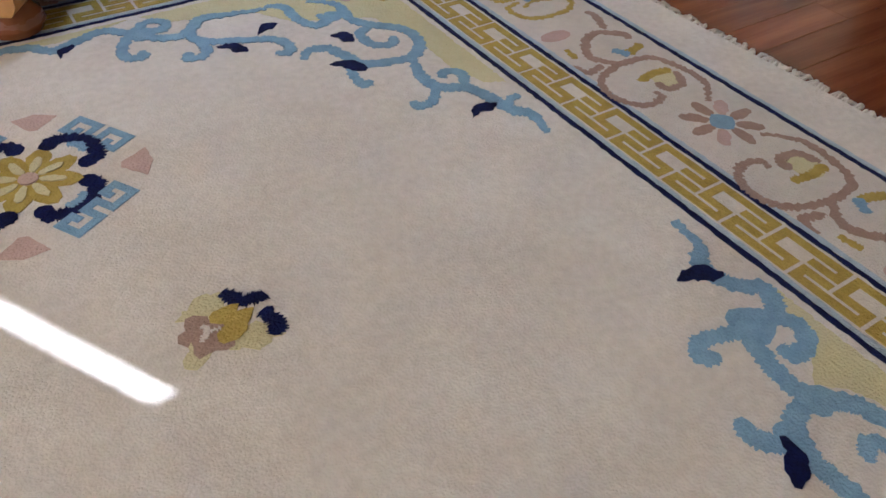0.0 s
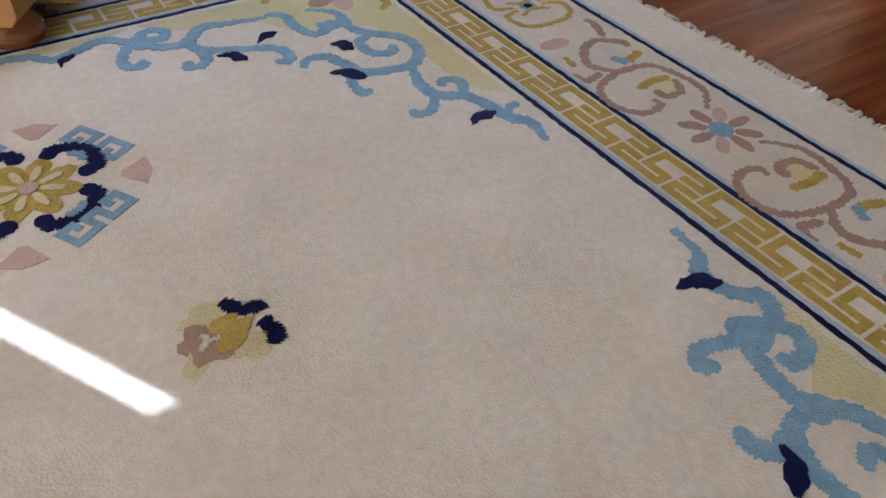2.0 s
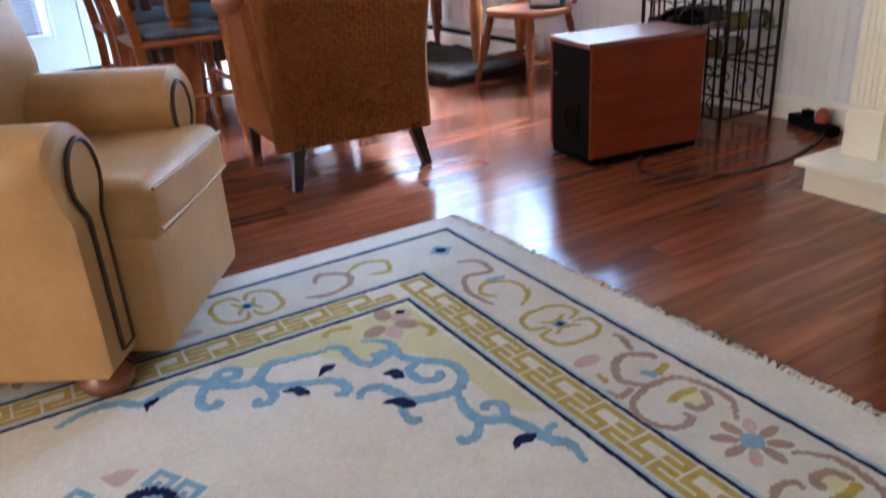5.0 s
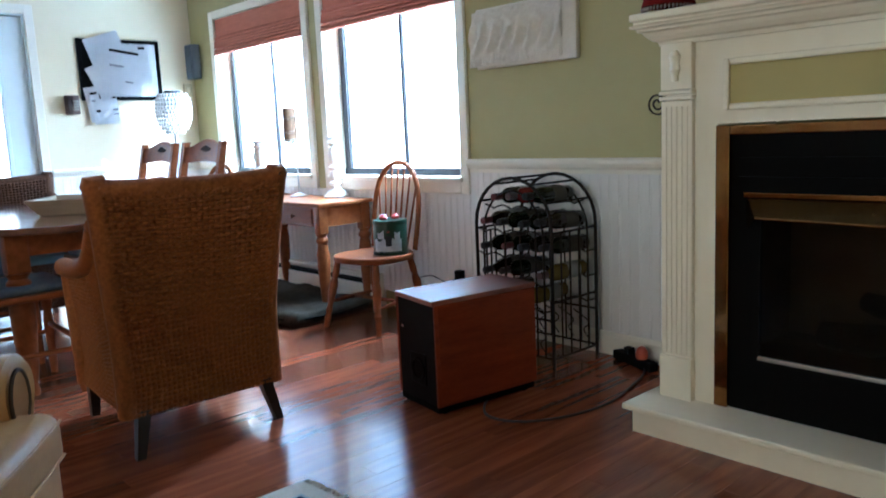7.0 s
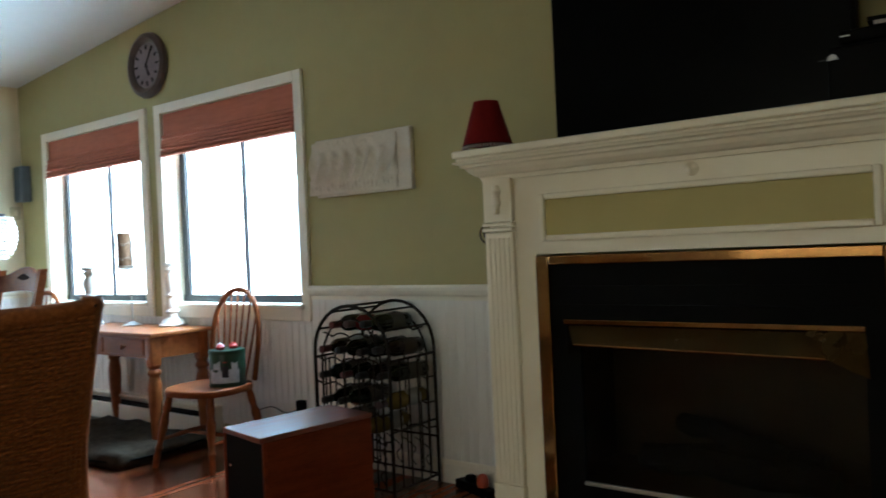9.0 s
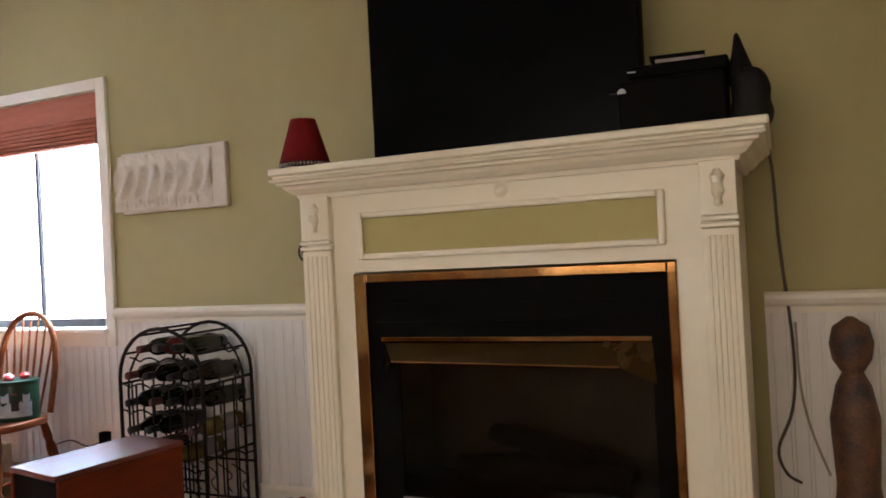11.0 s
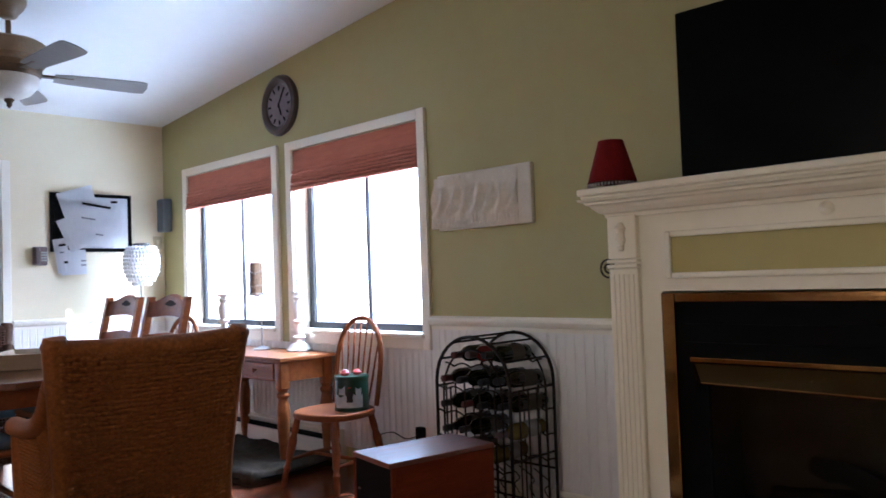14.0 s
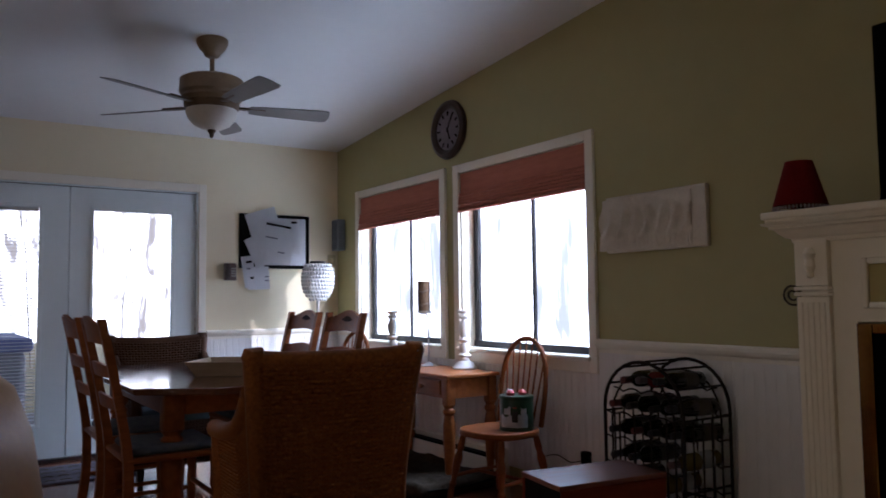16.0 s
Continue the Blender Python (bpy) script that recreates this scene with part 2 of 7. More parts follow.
M_PANEL = surf("ochre_olive_panel_paint", (0.46, 0.39, 0.14), (0.43, 0.36, 0.125), 1.2, 0.6, bump=0.1, bump_scale=160)
# hood brass: the dark floor's reflection is put into its colour
M_HOOD = surf("antique_brass", (0.17, 0.105, 0.042), (0.12, 0.072, 0.028), 9, 0.24, metal=1.0)
M_WAINS = surf("wainscot_paint", (0.82, 0.79, 0.75), (0.79, 0.76, 0.715), 2.5, 0.5, bump=0.05, vary=0.012)
M_DOOR = surf("door_paint", (0.74, 0.80, 0.80), (0.70, 0.76, 0.76), 2.0, 0.45, bump=0.04)
M_FLOOR = plank_mat("cherry_plank", (0.235, 0.070, 0.028), (0.150, 0.040, 0.017), 0.15)
M_DARKFRAME = surf("bronze_aluminium", (0.03, 0.03, 0.035), None, 10, 0.4, metal=0.5)
M_BLIND = surf("terracotta_cloth", (0.48, 0.168, 0.10), (0.39, 0.13, 0.075), 8, 0.85, bump=0.2, bump_scale=400, stretch=(1, 1, 6))
M_BLACK = surf("black_metal", (0.003, 0.0028, 0.0026), None, 20, 0.6, spec=0.05)
M_SCREEN = surf("tv_screen", (0.002, 0.002, 0.002), None, 4, 0.3, spec=0.04)
M_BRASS = surf("polished_brass", (0.33, 0.18, 0.06), (0.24, 0.11, 0.037), 9, 0.05, metal=1.0)
M_SOOT = surf("sooty_firebrick", (0.055, 0.040, 0.027), (0.030, 0.021, 0.014), 7, 0.9, bump=0.5, spec=0.1)
M_GLASS = glass("window_glass")
M_FIREGLASS = glass("smoked_fire_glass", 0.03, (0.62, 0.56, 0.50), 1.18)
M_RUG = surf("ivory_wool", (0.65, 0.595, 0.51), (0.545, 0.49, 0.41), 9, 0.95, bump=0.6, bump_scale=260, fine=0.55, sheen=0.2, spec=0.15)
M_LEATHER = surf("tan_leather", (0.47, 0.265, 0.09), (0.385, 0.205, 0.065), 7, 0.42, bump=0.25, bump_scale=220)
M_WICKER = surf("woven_seagrass", (0.34, 0.115, 0.022), (0.19, 0.056, 0.010), 70, 0.5, bump=0.3, bump_scale=260, vary=0.05, spec=0.22)
# darker copy of the seagrass: backlit shade put into the colour
M_SHADEDWICKER = surf("dark_woven_seagrass", (0.085, 0.036, 0.016), (0.05, 0.02, 0.009), 70, 0.55, bump=0.3, bump_scale=260, spec=0.15)
M_PINE = surf("honey_pine", (0.30, 0.10, 0.025), (0.20, 0.062, 0.015), 5, 0.36, stretch=(6, 1, 6), bump=0.08, spec=0.3)
M_CHAIR = surf("red_brown_chair_wood", (0.27, 0.083, 0.022), (0.17, 0.048, 0.012), 5, 0.45, stretch=(6, 1, 6), bump=0.08, spec=0.16)
M_CHERRY = surf("cherry_veneer", (0.20, 0.034, 0.008), (0.125, 0.019, 0.005), 4, 0.38, stretch=(1, 7, 7), spec=0.14)
M_CHERRYTOP = surf("polished_cherry_top", (0.20, 0.034, 0.008), (0.125, 0.019, 0.005), 4, 0.36, stretch=(1, 7, 7), spec=0.9, coat=1.0)
M_CARVED = surf("dark_carved_wood", (0.045, 0.018, 0.008), (0.025, 0.010, 0.005), 20, 0.75, spec=0.1)
M_TABLE = surf("dark_table_wood", (0.15, 0.047, 0.018), (0.09, 0.027, 0.010), 4, 0.14, coat=0.8, stretch=(7, 1, 7))

# ---- setting ----
XE, YN, XW, YS = 3.20, 6.177, -2.80, -2.40


def ceil_z(y):
    return 2.452 + 0.0826 * (YN - y)


def wall_slab(name, label, u0, u1, holes, top, place, material, thick):
    """A wall with openings: cells of a grid between the edges of the holes; place(u, v, depth) gives the point."""
    bm = bmesh.new()
    us = sorted({u0, u1, *[h[0] for h in holes], *[h[1] for h in holes]})
    for a, b in zip(us, us[1:]):
        vs = sorted({0.0, *[v for h in holes if h[0] <= a and h[1] >= b for v in h[2:]]})
        spans = list(zip(vs, vs[1:])) + [(vs[-1], None)]
        for v0, v1 in spans:
            mid = (v0 + (v1 if v1 is not None else v0 + 0.01)) / 2
            if any(h[0] <= a and h[1] >= b and h[2] <= mid <= h[3] for h in holes):
                continue
            ta, tb = (v1, v1) if v1 is not None else (top(a), top(b))
            q = [place(a, v0, 0), place(b, v0, 0), place(b, tb, 0), place(a, ta, 0)]
            r = [place(a, v0, thick), place(b, v0, thick), place(b, tb, thick), place(a, ta, thick)]
            A = [bm.verts.new(p) for p in q]
            B = [bm.verts.new(p) for p in r]
            for f in ((0, 1, 2, 3),):
                bm.faces.new([A[i] for i in f])
                bm.faces.new([B[i] for i in f][::-1])
            for i in range(4):
                bm.faces.new((A[i], A[(i + 1) % 4], B[(i + 1) % 4], B[i]))
    bmesh.ops.remove_doubles(bm, verts=bm.verts[:], dist=1e-4)
    bmesh.ops.recalc_face_normals(bm, faces=bm.faces[:])
    ob = part(name, bm, material)
    return tagged(ob, label, "wall", "", "structure")


W2, W1 = (3.045, 4.265), (4.50, 5.73)
WZ = (0.80, 1.982)
DX, DZ = (0.112, 1.972), 2.005
wall_slab("wall_east", "olive painted wall with white wainscot and two windows", YS, YN + 0.14,
          [(*W2, *WZ), (*W1, *WZ)], lambda u: ceil_z(u) + 0.1, lambda u, v, d: (XE + d, u, v), M_OLIVE, 0.14)
wall_slab("wall_north", "cream painted wall with a glazed double door", XW, XE,
          [(*DX, 0.0, DZ)], lambda u: ceil_z(YN) + 0.1, lambda u, v, d: (u, YN + d, v), M_CREAM, 0.14)
wall_slab("wall_west", "cream painted wall with a wide window", YS, YN + 0.14,
          [(-0.3, 2.3, 0.8, 2.2)], lambda u: ceil_z(u) + 0.1, lambda u, v, d: (XW - d, u, v), M_CREAM, 0.14)
# unseen slit, sized to let the sun throw a narrow strip on the rug
SLIT = (2.104, 2.214, 1.70, 2.3)
wall_slab("wall_south", "cream painted unseen wall with a slit shaping the sun strip", XW - 0.14, XE + 0.14,
          [SLIT], lambda u: ceil_z(YS) + 0.1, lambda u, v, d: (u, YS - d, v), M_CREAM, 0.14)

bm = bmesh.new()
q = [(XW - 0.14, YS - 0.14), (XE + 0.14, YS - 0.14), (XE + 0.14, YN + 0.14), (XW - 0.14, YN + 0.14)]
lo = [bm.verts.new((x, y, ceil_z(y))) for x, y in q]
hi = [bm.verts.new((x, y, ceil_z(y) + 0.14)) for x, y in q]
bm.faces.new(lo[::-1])
bm.faces.new(hi)
for i in range(4):
    bm.faces.new((lo[i], lo[(i + 1) % 4], hi[(i + 1) % 4], hi[i]))
bmesh.ops.recalc_face_normals(bm, faces=bm.faces[:])
tagged(part("ceiling", bm, M_CEIL), "white painted ceiling sloping up from the doors", "ceiling", "", "structure")

floor = tagged(part("floor", box(XW - 0.14, XE + 0.14, YS - 0.14, YN + 0.14, -0.12, -0.012), M_FLOOR), "glossy reddish cherry plank floor", "floor", "", "structure")
ground_m = surf("dry_lawn", (0.20, 0.17, 0.09), (0.13, 0.12, 0.06), 0.6, 0.95)
tagged(part("ground", box(-300, 300, -300, 300, -0.8, -0.6), ground_m), "dry winter lawn round the house", "ground", "", "structure")
# emissive sheets in place of the outdoors; they also light the room
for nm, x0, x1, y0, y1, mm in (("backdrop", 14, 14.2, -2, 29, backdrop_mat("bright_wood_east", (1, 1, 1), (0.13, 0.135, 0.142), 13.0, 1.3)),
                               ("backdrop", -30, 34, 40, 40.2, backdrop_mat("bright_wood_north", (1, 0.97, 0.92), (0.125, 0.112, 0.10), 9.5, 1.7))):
    tagged(part(nm, box(x0, x1, y0, y1, -0.6, 4.0 if x0 == 14 else 9), mm), "glowing sheet coloured as bare wood far off in bright haze", "backdrop", "", "structure")

# chair rail, baseboard
RAIL = [(0, 0.83), (0.012, 0.83), (0.014, 0.85), (0.026, 0.86), (0.034, 0.877), (0.034, 0.891), (0.022, 0.901), (0, 0.901)]
for nm, p0, p1, out in (("trim", (XE, 1.475, 0), (XE, 2.99, 0), (-1, 0, 0)), ("trim", (XE, YS, 0), (XE, 0.05, 0), (-1, 0, 0)),
                        ("trim", (XE, 5.79, 0), (XE, YN, 0), (-1, 0, 0)), ("trim", (2.04, YN, 0), (XE, YN, 0), (0, -1, 0))):
    tagged(part(nm, extrude_profile(bmesh.new(), RAIL, p0, p1, out), M_WHITE), "white moulded chair rail", "chair rail", "", "structure")
BASE = [(0, 0), (0.022, 0), (0.022, 0.085), (0.016, 0.10), (0.012, 0.105), (0, 0.105)]
for p0, p1, out in (((XE, 1.475, 0), (XE, 3.2, 0), (-1, 0, 0)), ((XE, YS, 0), (XE, 0.05, 0), (-1, 0, 0)), ((2.04, YN, 0), (XE, YN, 0), (0, -1, 0))):
    tagged(part("baseboard", extrude_profile(bmesh.new(), BASE, p0, p1, out), M_WHITE), "white painted baseboard", "baseboard", "", "structure")


# windows
def window(name, y0, y1, trim):
    w = thing(name, "white framed sliding window with dark aluminium sashes", "window", pose(XE, 0, 0), "windows", "structure")
    z0, z1 = WZ
    ta, tb, tz0, tz1 = trim
    for nm, a in (("frame", (-0.022, 0, ta, y0, tz0, tz1)), ("frame", (-0.022, 0, y1, tb, tz0, tz1)),
                  ("frame", (-0.022, 0, y0, y1, z1, tz1)), ("frame", (-0.022, 0, y0, y1, tz0, z0 - 0.02))):
        part(nm, box(*a, bevel=0.004), M_WHITE, w)
    part("sill", box(-0.045, 0.10, y0 - 0.02, y1 + 0.02, z0 - 0.02, z0 + 0.004, bevel=0.006), M_WHITE, w)
    for a in ((0.0, 0.13, y0, y0 + 0.012, z0, z1), (0.0, 0.13, y1 - 0.012, y1, z0, z1), (0.0, 0.13, y0, y1, z1 - 0.012, z1)):
        part("jamb", box(*a), M_WHITE, w)
    ym = (y0 + y1) / 2 - 0.03
    for a in ((0.09, 0.115, y0 + 0.012, y1 - 0.012, z0 + 0.004, z0 + 0.045), (0.09, 0.115, y1 - 0.075, y1 - 0.03, z0 + 0.045, z1), (0.09, 0.115, y0 + 0.012, y0 + 0.022, z0 + 0.045, z1),
              (0.092, 0.112, ym - 0.011, ym + 0.011, z0 + 0.045, z1), (0.10, 0.12, y1 - 0.028, y1 - 0.012, z0 + 0.045, z1)):
        part("sash_rail", box(*a), M_DARKFRAME, w, "dark bronze aluminium rail")
    for a, b in ((y0 + 0.02, ym), (ym, y1 - 0.05)):
        g = part("pane", box(0.101, 0.105, a, b, z0 + 0.03, z1 - 0.02), M_GLASS, w)
        g.visible_shadow = False
    return w


window("window_1", *W1, (4.432, 5.797, 0.715, 2.042))
window("window_2", *W2, (2.984, 4.33, 0.715, 2.04))
wp = tagged(part("window_3", box(XW - 0.08, XW - 0.075, -0.3, 2.3, 0.8, 2.2), M_GLASS), "wide plain window", "window", "", "structure")
wp.visible_shadow = False


def roman_blind(y0, y1):
    b = thing("roman_blind", "terracotta pleated roman blind, half raised in its window", "blind", pose(XE, 0, 0), "roman blinds")
    part("headrail", box(0.012, 0.05, y0 + 0.014, y1 - 0.014, 1.945, 1.969), M_WHITE, b)
    part("cloth", box(-0.004, 0.004, y0 + 0.004, y1 - 0.004, 1.85, 1.978, bevel=0.002), M_BLIND, b)
    for k in range(6):
        z = 1.856 - k * 0.022
        bm = bmesh.new()
        prof = [(0.0, 0.0), (0.016 + 0.003 * k, -0.016), (0.018 + 0.003 * k, -0.028), (0.010, -0.032), (0.0, -0.010)]
        extrude_profile(bm, prof, (0.0, y0 + 0.004, z), (0.0, y1 - 0.004, z - 0.004 * math.sin(k * 1.7)), (-1, 0, 0))
        part("fold", bm, M_BLIND, b)
    for y in (y0 + 0.004, y1 - 0.010):
        part("side_hem", box(0.004, 0.055, y, y + 0.006, 1.735, 1.978), M_BLIND, b)
    return b


roman_blind(*W1)
roman_blind(*W2)


# glazed double door
def double_door():
    d = thing("door_1", "pale grey-green glazed double door with blinds in the panes", "door", pose(0, YN, 0), "", "structure")
    for a in ((0.052, DX[0], -0.02, 0.0, 0, 2.07), (DX[1], 2.032, -0.02, 0.0, 0, 2.07), (DX[0], DX[1], -0.02, 0.0, DZ, 2.07)):
        part("casing", box(*a, bevel=0.004), M_WHITE, d)
    for a in ((DX[0], DX[0] + 0.012, 0.0, 0.13, 0, DZ), (DX[1] - 0.012, DX[1], 0.0, 0.13, 0, DZ), (DX[0], DX[1], 0.0, 0.13, DZ - 0.01, DZ)):
        part("jamb", box(*a), M_DOOR, d)
    part("threshold", box(DX[0], DX[1], 0.0, 0.14, -0.01, 0.022), M_DARKFRAME, d)
    for x0, x1, gx0, gx1 in ((0.126, 1.038, 0.295, 0.845), (1.045, 1.958, 1.208, 1.776)):
        leaf = part("leaf", box(x0, gx0, 0.03, 0.072, 0.025, 1.99, bevel=0.003), M_DOOR, d)
        for a in ((gx1, x1, 0.03, 0.072, 0.025, 1.99), (gx0, gx1, 0.03, 0.072, 0.025, 0.27), (gx0, gx1, 0.03, 0.072, 1.822, 1.99)):
            part("stile", box(*a), M_DOOR, leaf)
        for a in ((gx0 - 0.025, gx0, 0.018, 0.03, 0.245, 1.848), (gx1, gx1 + 0.025, 0.018, 0.03, 0.245, 1.848), (gx0, gx1, 0.018, 0.03, 1.822, 1.848), (gx0, gx1, 0.018, 0.03, 0.245, 0.27)):
            part("bead", box(*a, bevel=0.004), M_DOOR, leaf)
        g = part("pane", box(gx0, gx1, 0.046, 0.05, 0.27, 1.822), M_GLASS, leaf)
        g.visible_shadow = False
    part("astragal", box(1.036, 1.047, 0.074, 0.082, 0.025, 1.99), M_DOOR, d)
    part("weatherstrip", box(DX[0] + 0.012, DX[1] - 0.012, 0.04, 0.06, 1.99, 1.996), M_DARKFRAME, d, "dark rubber weatherstrip")
    for x in (0.124, 1.958):
        part("weatherstrip", box(x, x + 0.003, 0.04, 0.06, 0.025, 1.99), M_DARKFRAME, d, "dark rubber weatherstrip")
    for z in (0.25, 0.95, 1.80):
        part("hinge", lathe(bmesh.new(), [(0.007, -0.05), (0.007, 0.05)], (1.965, 0.022, z), 10), M_BRASS, d)
    return d


double_door()


# ---- fireplace ----
def mantel():
    m = thing("fireplace_mantel", "cream-white painted wooden fireplace surround with fluted pilasters", "fireplace", pose(0, 0, 0))
    X = 2.64
    # body behind: left, right, top
    part("side_panel", box(X, XE, 1.362, 1.482, 0.10, 1.30), M_MANTEL, m)
    part("side_panel", box(X, XE, 0.098, 0.19, 0.10, 1.30), M_MANTEL, m)
    part("frieze", box(X, XE, 0.19, 1.362, 1.035, 1.30), M_MANTEL, m)
    part("stile", box(X, X + 0.1, 1.30, 1.362, 0.10, 1.035), M_MANTEL, m)
    part("stile", box(X, X + 0.1, 0.19, 0.258, 0.10, 1.035), M_MANTEL, m)
    for y0, y1 in ((1.376, 1.488), (0.09, 0.185)):
        p = part("pilaster", box(X - 0.022, X, y0, y1, 0.25, 1.115, bevel=0.003), M_MANTEL, m)
        n = 5
        for k in range(n):
            yy = y0 + 0.018 + (y1 - y0 - 0.036) * k / (n - 1)
            part("flute", tube(bmesh.new(), [(X - 0.022, yy, 0.262), (X - 0.022, yy, 1.095)], 0.0042, 6), M_MANTEL, p)
        part("plinth", box(X - 0.03, X, y0 - 0.004, y1 + 0.004, 0.10, 0.25, bevel=0.003), M_MANTEL, m)
        part("cap_block", box(X - 0.026, X, y0, y1, 1.15, 1.30, bevel=0.003), M_MANTEL, m)
        for z in (1.117, 1.135):
            part("bead", box(X - 0.032, X, y0 - 0.004, y1 + 0.004, z, z + 0.013, bevel=0.004), M_MANTEL, m)
        yc = (y0 + y1) / 2
        part("corbel", lathe(bmesh.new(), [(0.004, -0.05), (0.012, -0.045), (0.010, -0.03), (0.018, -0.012), (0.014, 0.012), (0.02, 0.03), (0.008, 0.05)], (X - 0.03, yc, 1.225), 12), M_MANTEL, m, "carved drop ornament")
    # crown and shelf with returns
    CR = [(0, 1.295), (0.018, 1.295), (0.022, 1.308), (0.034, 1.312), (0.05, 1.326), (0.058, 1.338), (0.07, 1.342), (0.072, 1.350), (0.086, 1.354), (0.09, 1.3615), (0, 1.3615)]
    bm = bmesh.new()
    y0, y1 = 0.098, 1.478
    loops = []
    for a, z in CR:
        loops.append([bm.verts.new(v) for v in ((XE, y1 + a, z), (X - a, y1 + a, z), (X - a, y0 - a, z), (XE, y0 - a, z))])
    for A, B in zip(loops, loops[1:]):
        for i in range(3):
            bm.faces.new((A[i], A[i + 1], B[i + 1], B[i]))
    bmesh.ops.recalc_face_normals(bm, faces=bm.faces[:])
    part("crown_moulding", bm, M_MANTEL, m)
    part("shelf", box(X - 0.108, XE, 0.0, 1.556, 1.372, 1.397, bevel=0.007, seg=3), M_MANTEL, m)
    part("shelf_bead", box(X - 0.098, XE, 0.01, 1.546, 1.361, 1.3725, bevel=0.004), M_MANTEL, m)
    # painted inset panel and its bead
    part("inset_panel", box(X - 0.004, X, 0.30, 1.258, 1.094, 1.216), M_PANEL, m, "olive painted inset panel")
    for a in ((X - 0.018, X - 0.001, 0.282, 0.302, 1.076, 1.234), (X - 0.018, X - 0.001, 1.256, 1.276, 1.076, 1.234), (X - 0.018, X - 0.001, 0.302, 1.256, 1.214, 1.234), (X - 0.018, X - 0.001, 0.302, 1.256, 1.076, 1.096)):
        part("panel_bead", box(*a, bevel=0.006), M_MANTEL, m)
    part("rosette", lathe(bmesh.new(), [(0.02, 0.0), (0.022, 0.006), (0.012, 0.012), (0.005, 0.016)], (X, 0.766, 1.268), 12, (-1, 0, 0)), M_MANTEL, m, "small carved rosette")
    return m


mantel()


def firebox():
    f = thing("fireplace_insert", "black metal fireplace insert with brass frame and hood", "fireplace insert", pose(0, 0, 0))
    X = 2.64
    for a in ((X - 0.006, X + 0.03, 1.256, 1.303, 0.103, 1.03), (X - 0.006, X + 0.03, 0.259, 0.286, 0.103, 1.03), (X - 0.006, X + 0.03, 0.286, 1.256, 0.998, 1.03)):
        part("brass_frame", box(*a, bevel=0.004), M_BRASS, f, "polished brass trim")
    part("top_plate", box(X + 0.012, X + 0.03, 0.286, 1.256, 0.80, 0.998), M_BLACK, f)
    for y0, y1 in ((1.16, 1.256), (0.286, 0.34)):
        part("side_plate", box(X + 0.012, X + 0.03, y0, y1, 0.103, 0.80), M_BLACK, f)
    part("bottom_plate", box(X + 0.012, X + 0.03, 0.34, 1.16, 0.103, 0.29), M_BLACK, f)
    for z in (0.86, 0.92):
        part("louver", box(X + 0.004, X + 0.016, 0.31, 1.23, z, z + 0.008), M_BLACK, f)
    # hood: slopes out and down
    bm = bmesh.new()
    a = [bm.verts.new(v) for v in ((X + 0.01, 0.338, 0.812), (X + 0.01, 1.206, 0.812), (X - 0.06, 1.145, 0.747), (X - 0.06, 0.422, 0.738))]
    b = [bm.verts.new(v) for v in ((X + 0.01, 0.330, 0.680), (X + 0.01, 1.206, 0.700))]
    bm.faces.new(a)
    bm.faces.new((a[0], a[3], b[0]))
    bm.faces.new((a[1], b[1], a[2]))
    bmesh.ops.solidify(bm, geom=bm.faces[:], thickness=0.004)
    part("hood", bm, M_HOOD, f, "brass smoke hood, coloured dark for the floor it reflects")
    part("hood_trim", box(X - 0.004, X + 0.012, 0.335, 1.210, 0.803, 0.82, bevel=0.003), M_BRASS, f, "bright brass strip")
    part("hood_lip", tube(bmesh.new(), [(X - 0.06, 0.422, 0.738), (X - 0.06, 1.145, 0.747)], 0.004, 6), M_BRASS, f)
    part("screen_rim", box(X + 0.002, X + 0.014, 0.34, 1.16, 0.283, 0.296, bevel=0.003), surf("steel_rim", (0.6, 0.58, 0.54), None, 9, 0.3, metal=0.9), f)
    g = part("fire_glass", box(X + 0.02, X + 0.024, 0.34, 1.16, 0.29, 0.80), M_FIREGLASS, f)
    g.visible_shadow = False
    for a in ((X + 0.45, X + 0.47, 0.25, 1.25, 0.10, 0.85), (X + 0.03, X + 0.45, 0.24, 0.26, 0.10, 0.85), (X + 0.03, X + 0.45, 1.25, 1.27, 0.10, 0.85), (X + 0.03, X + 0.45, 0.25, 1.25, 0.10, 0.27), (X + 0.03, X + 0.45, 0.25, 1.25, 0.83, 0.85)):
        part("fire_wall", box(*a), M_SOOT, f)
    bark = surf("charred_log", (0.012, 0.009, 0.006), (0.005, 0.004, 0.003), 18, 0.95, bump=1.0, spec=0.1)
    for p0, p1, r in (((X + 0.2, 0.45, 0.33), (X + 0.22, 1.05, 0.35), 0.045), ((X + 0.30, 0.5, 0.34), (X + 0.28, 1.0, 0.33), 0.05), ((X + 0.18, 0.6, 0.40), (X + 0.32, 0.95, 0.45), 0.035)):
        pts = [Vector(p0).lerp(Vector(p1), k / 6) + Vector((0, 0, 0.01 * math.sin(k * 2))) for k in range(7)]
        part("log", tube(bmesh.new(), pts, [r * (1 + 0.12 * math.sin(3 * k)) for k in range(7)], 10), bark, f, "charred ceramic log", True)
    return f


firebox()
hearth = thing("hearth", "white painted raised fireplace hearth on the plank floor", "hearth", pose(0, 0, 0))
part("riser", box(2.485, XE, -0.03, 1.52, 0.0, 0.082), M_MANTEL, hearth)
part("slab", box(2.455, XE, -0.06, 1.545, 0.082, 0.103, bevel=0.006), M_MANTEL, hearth)

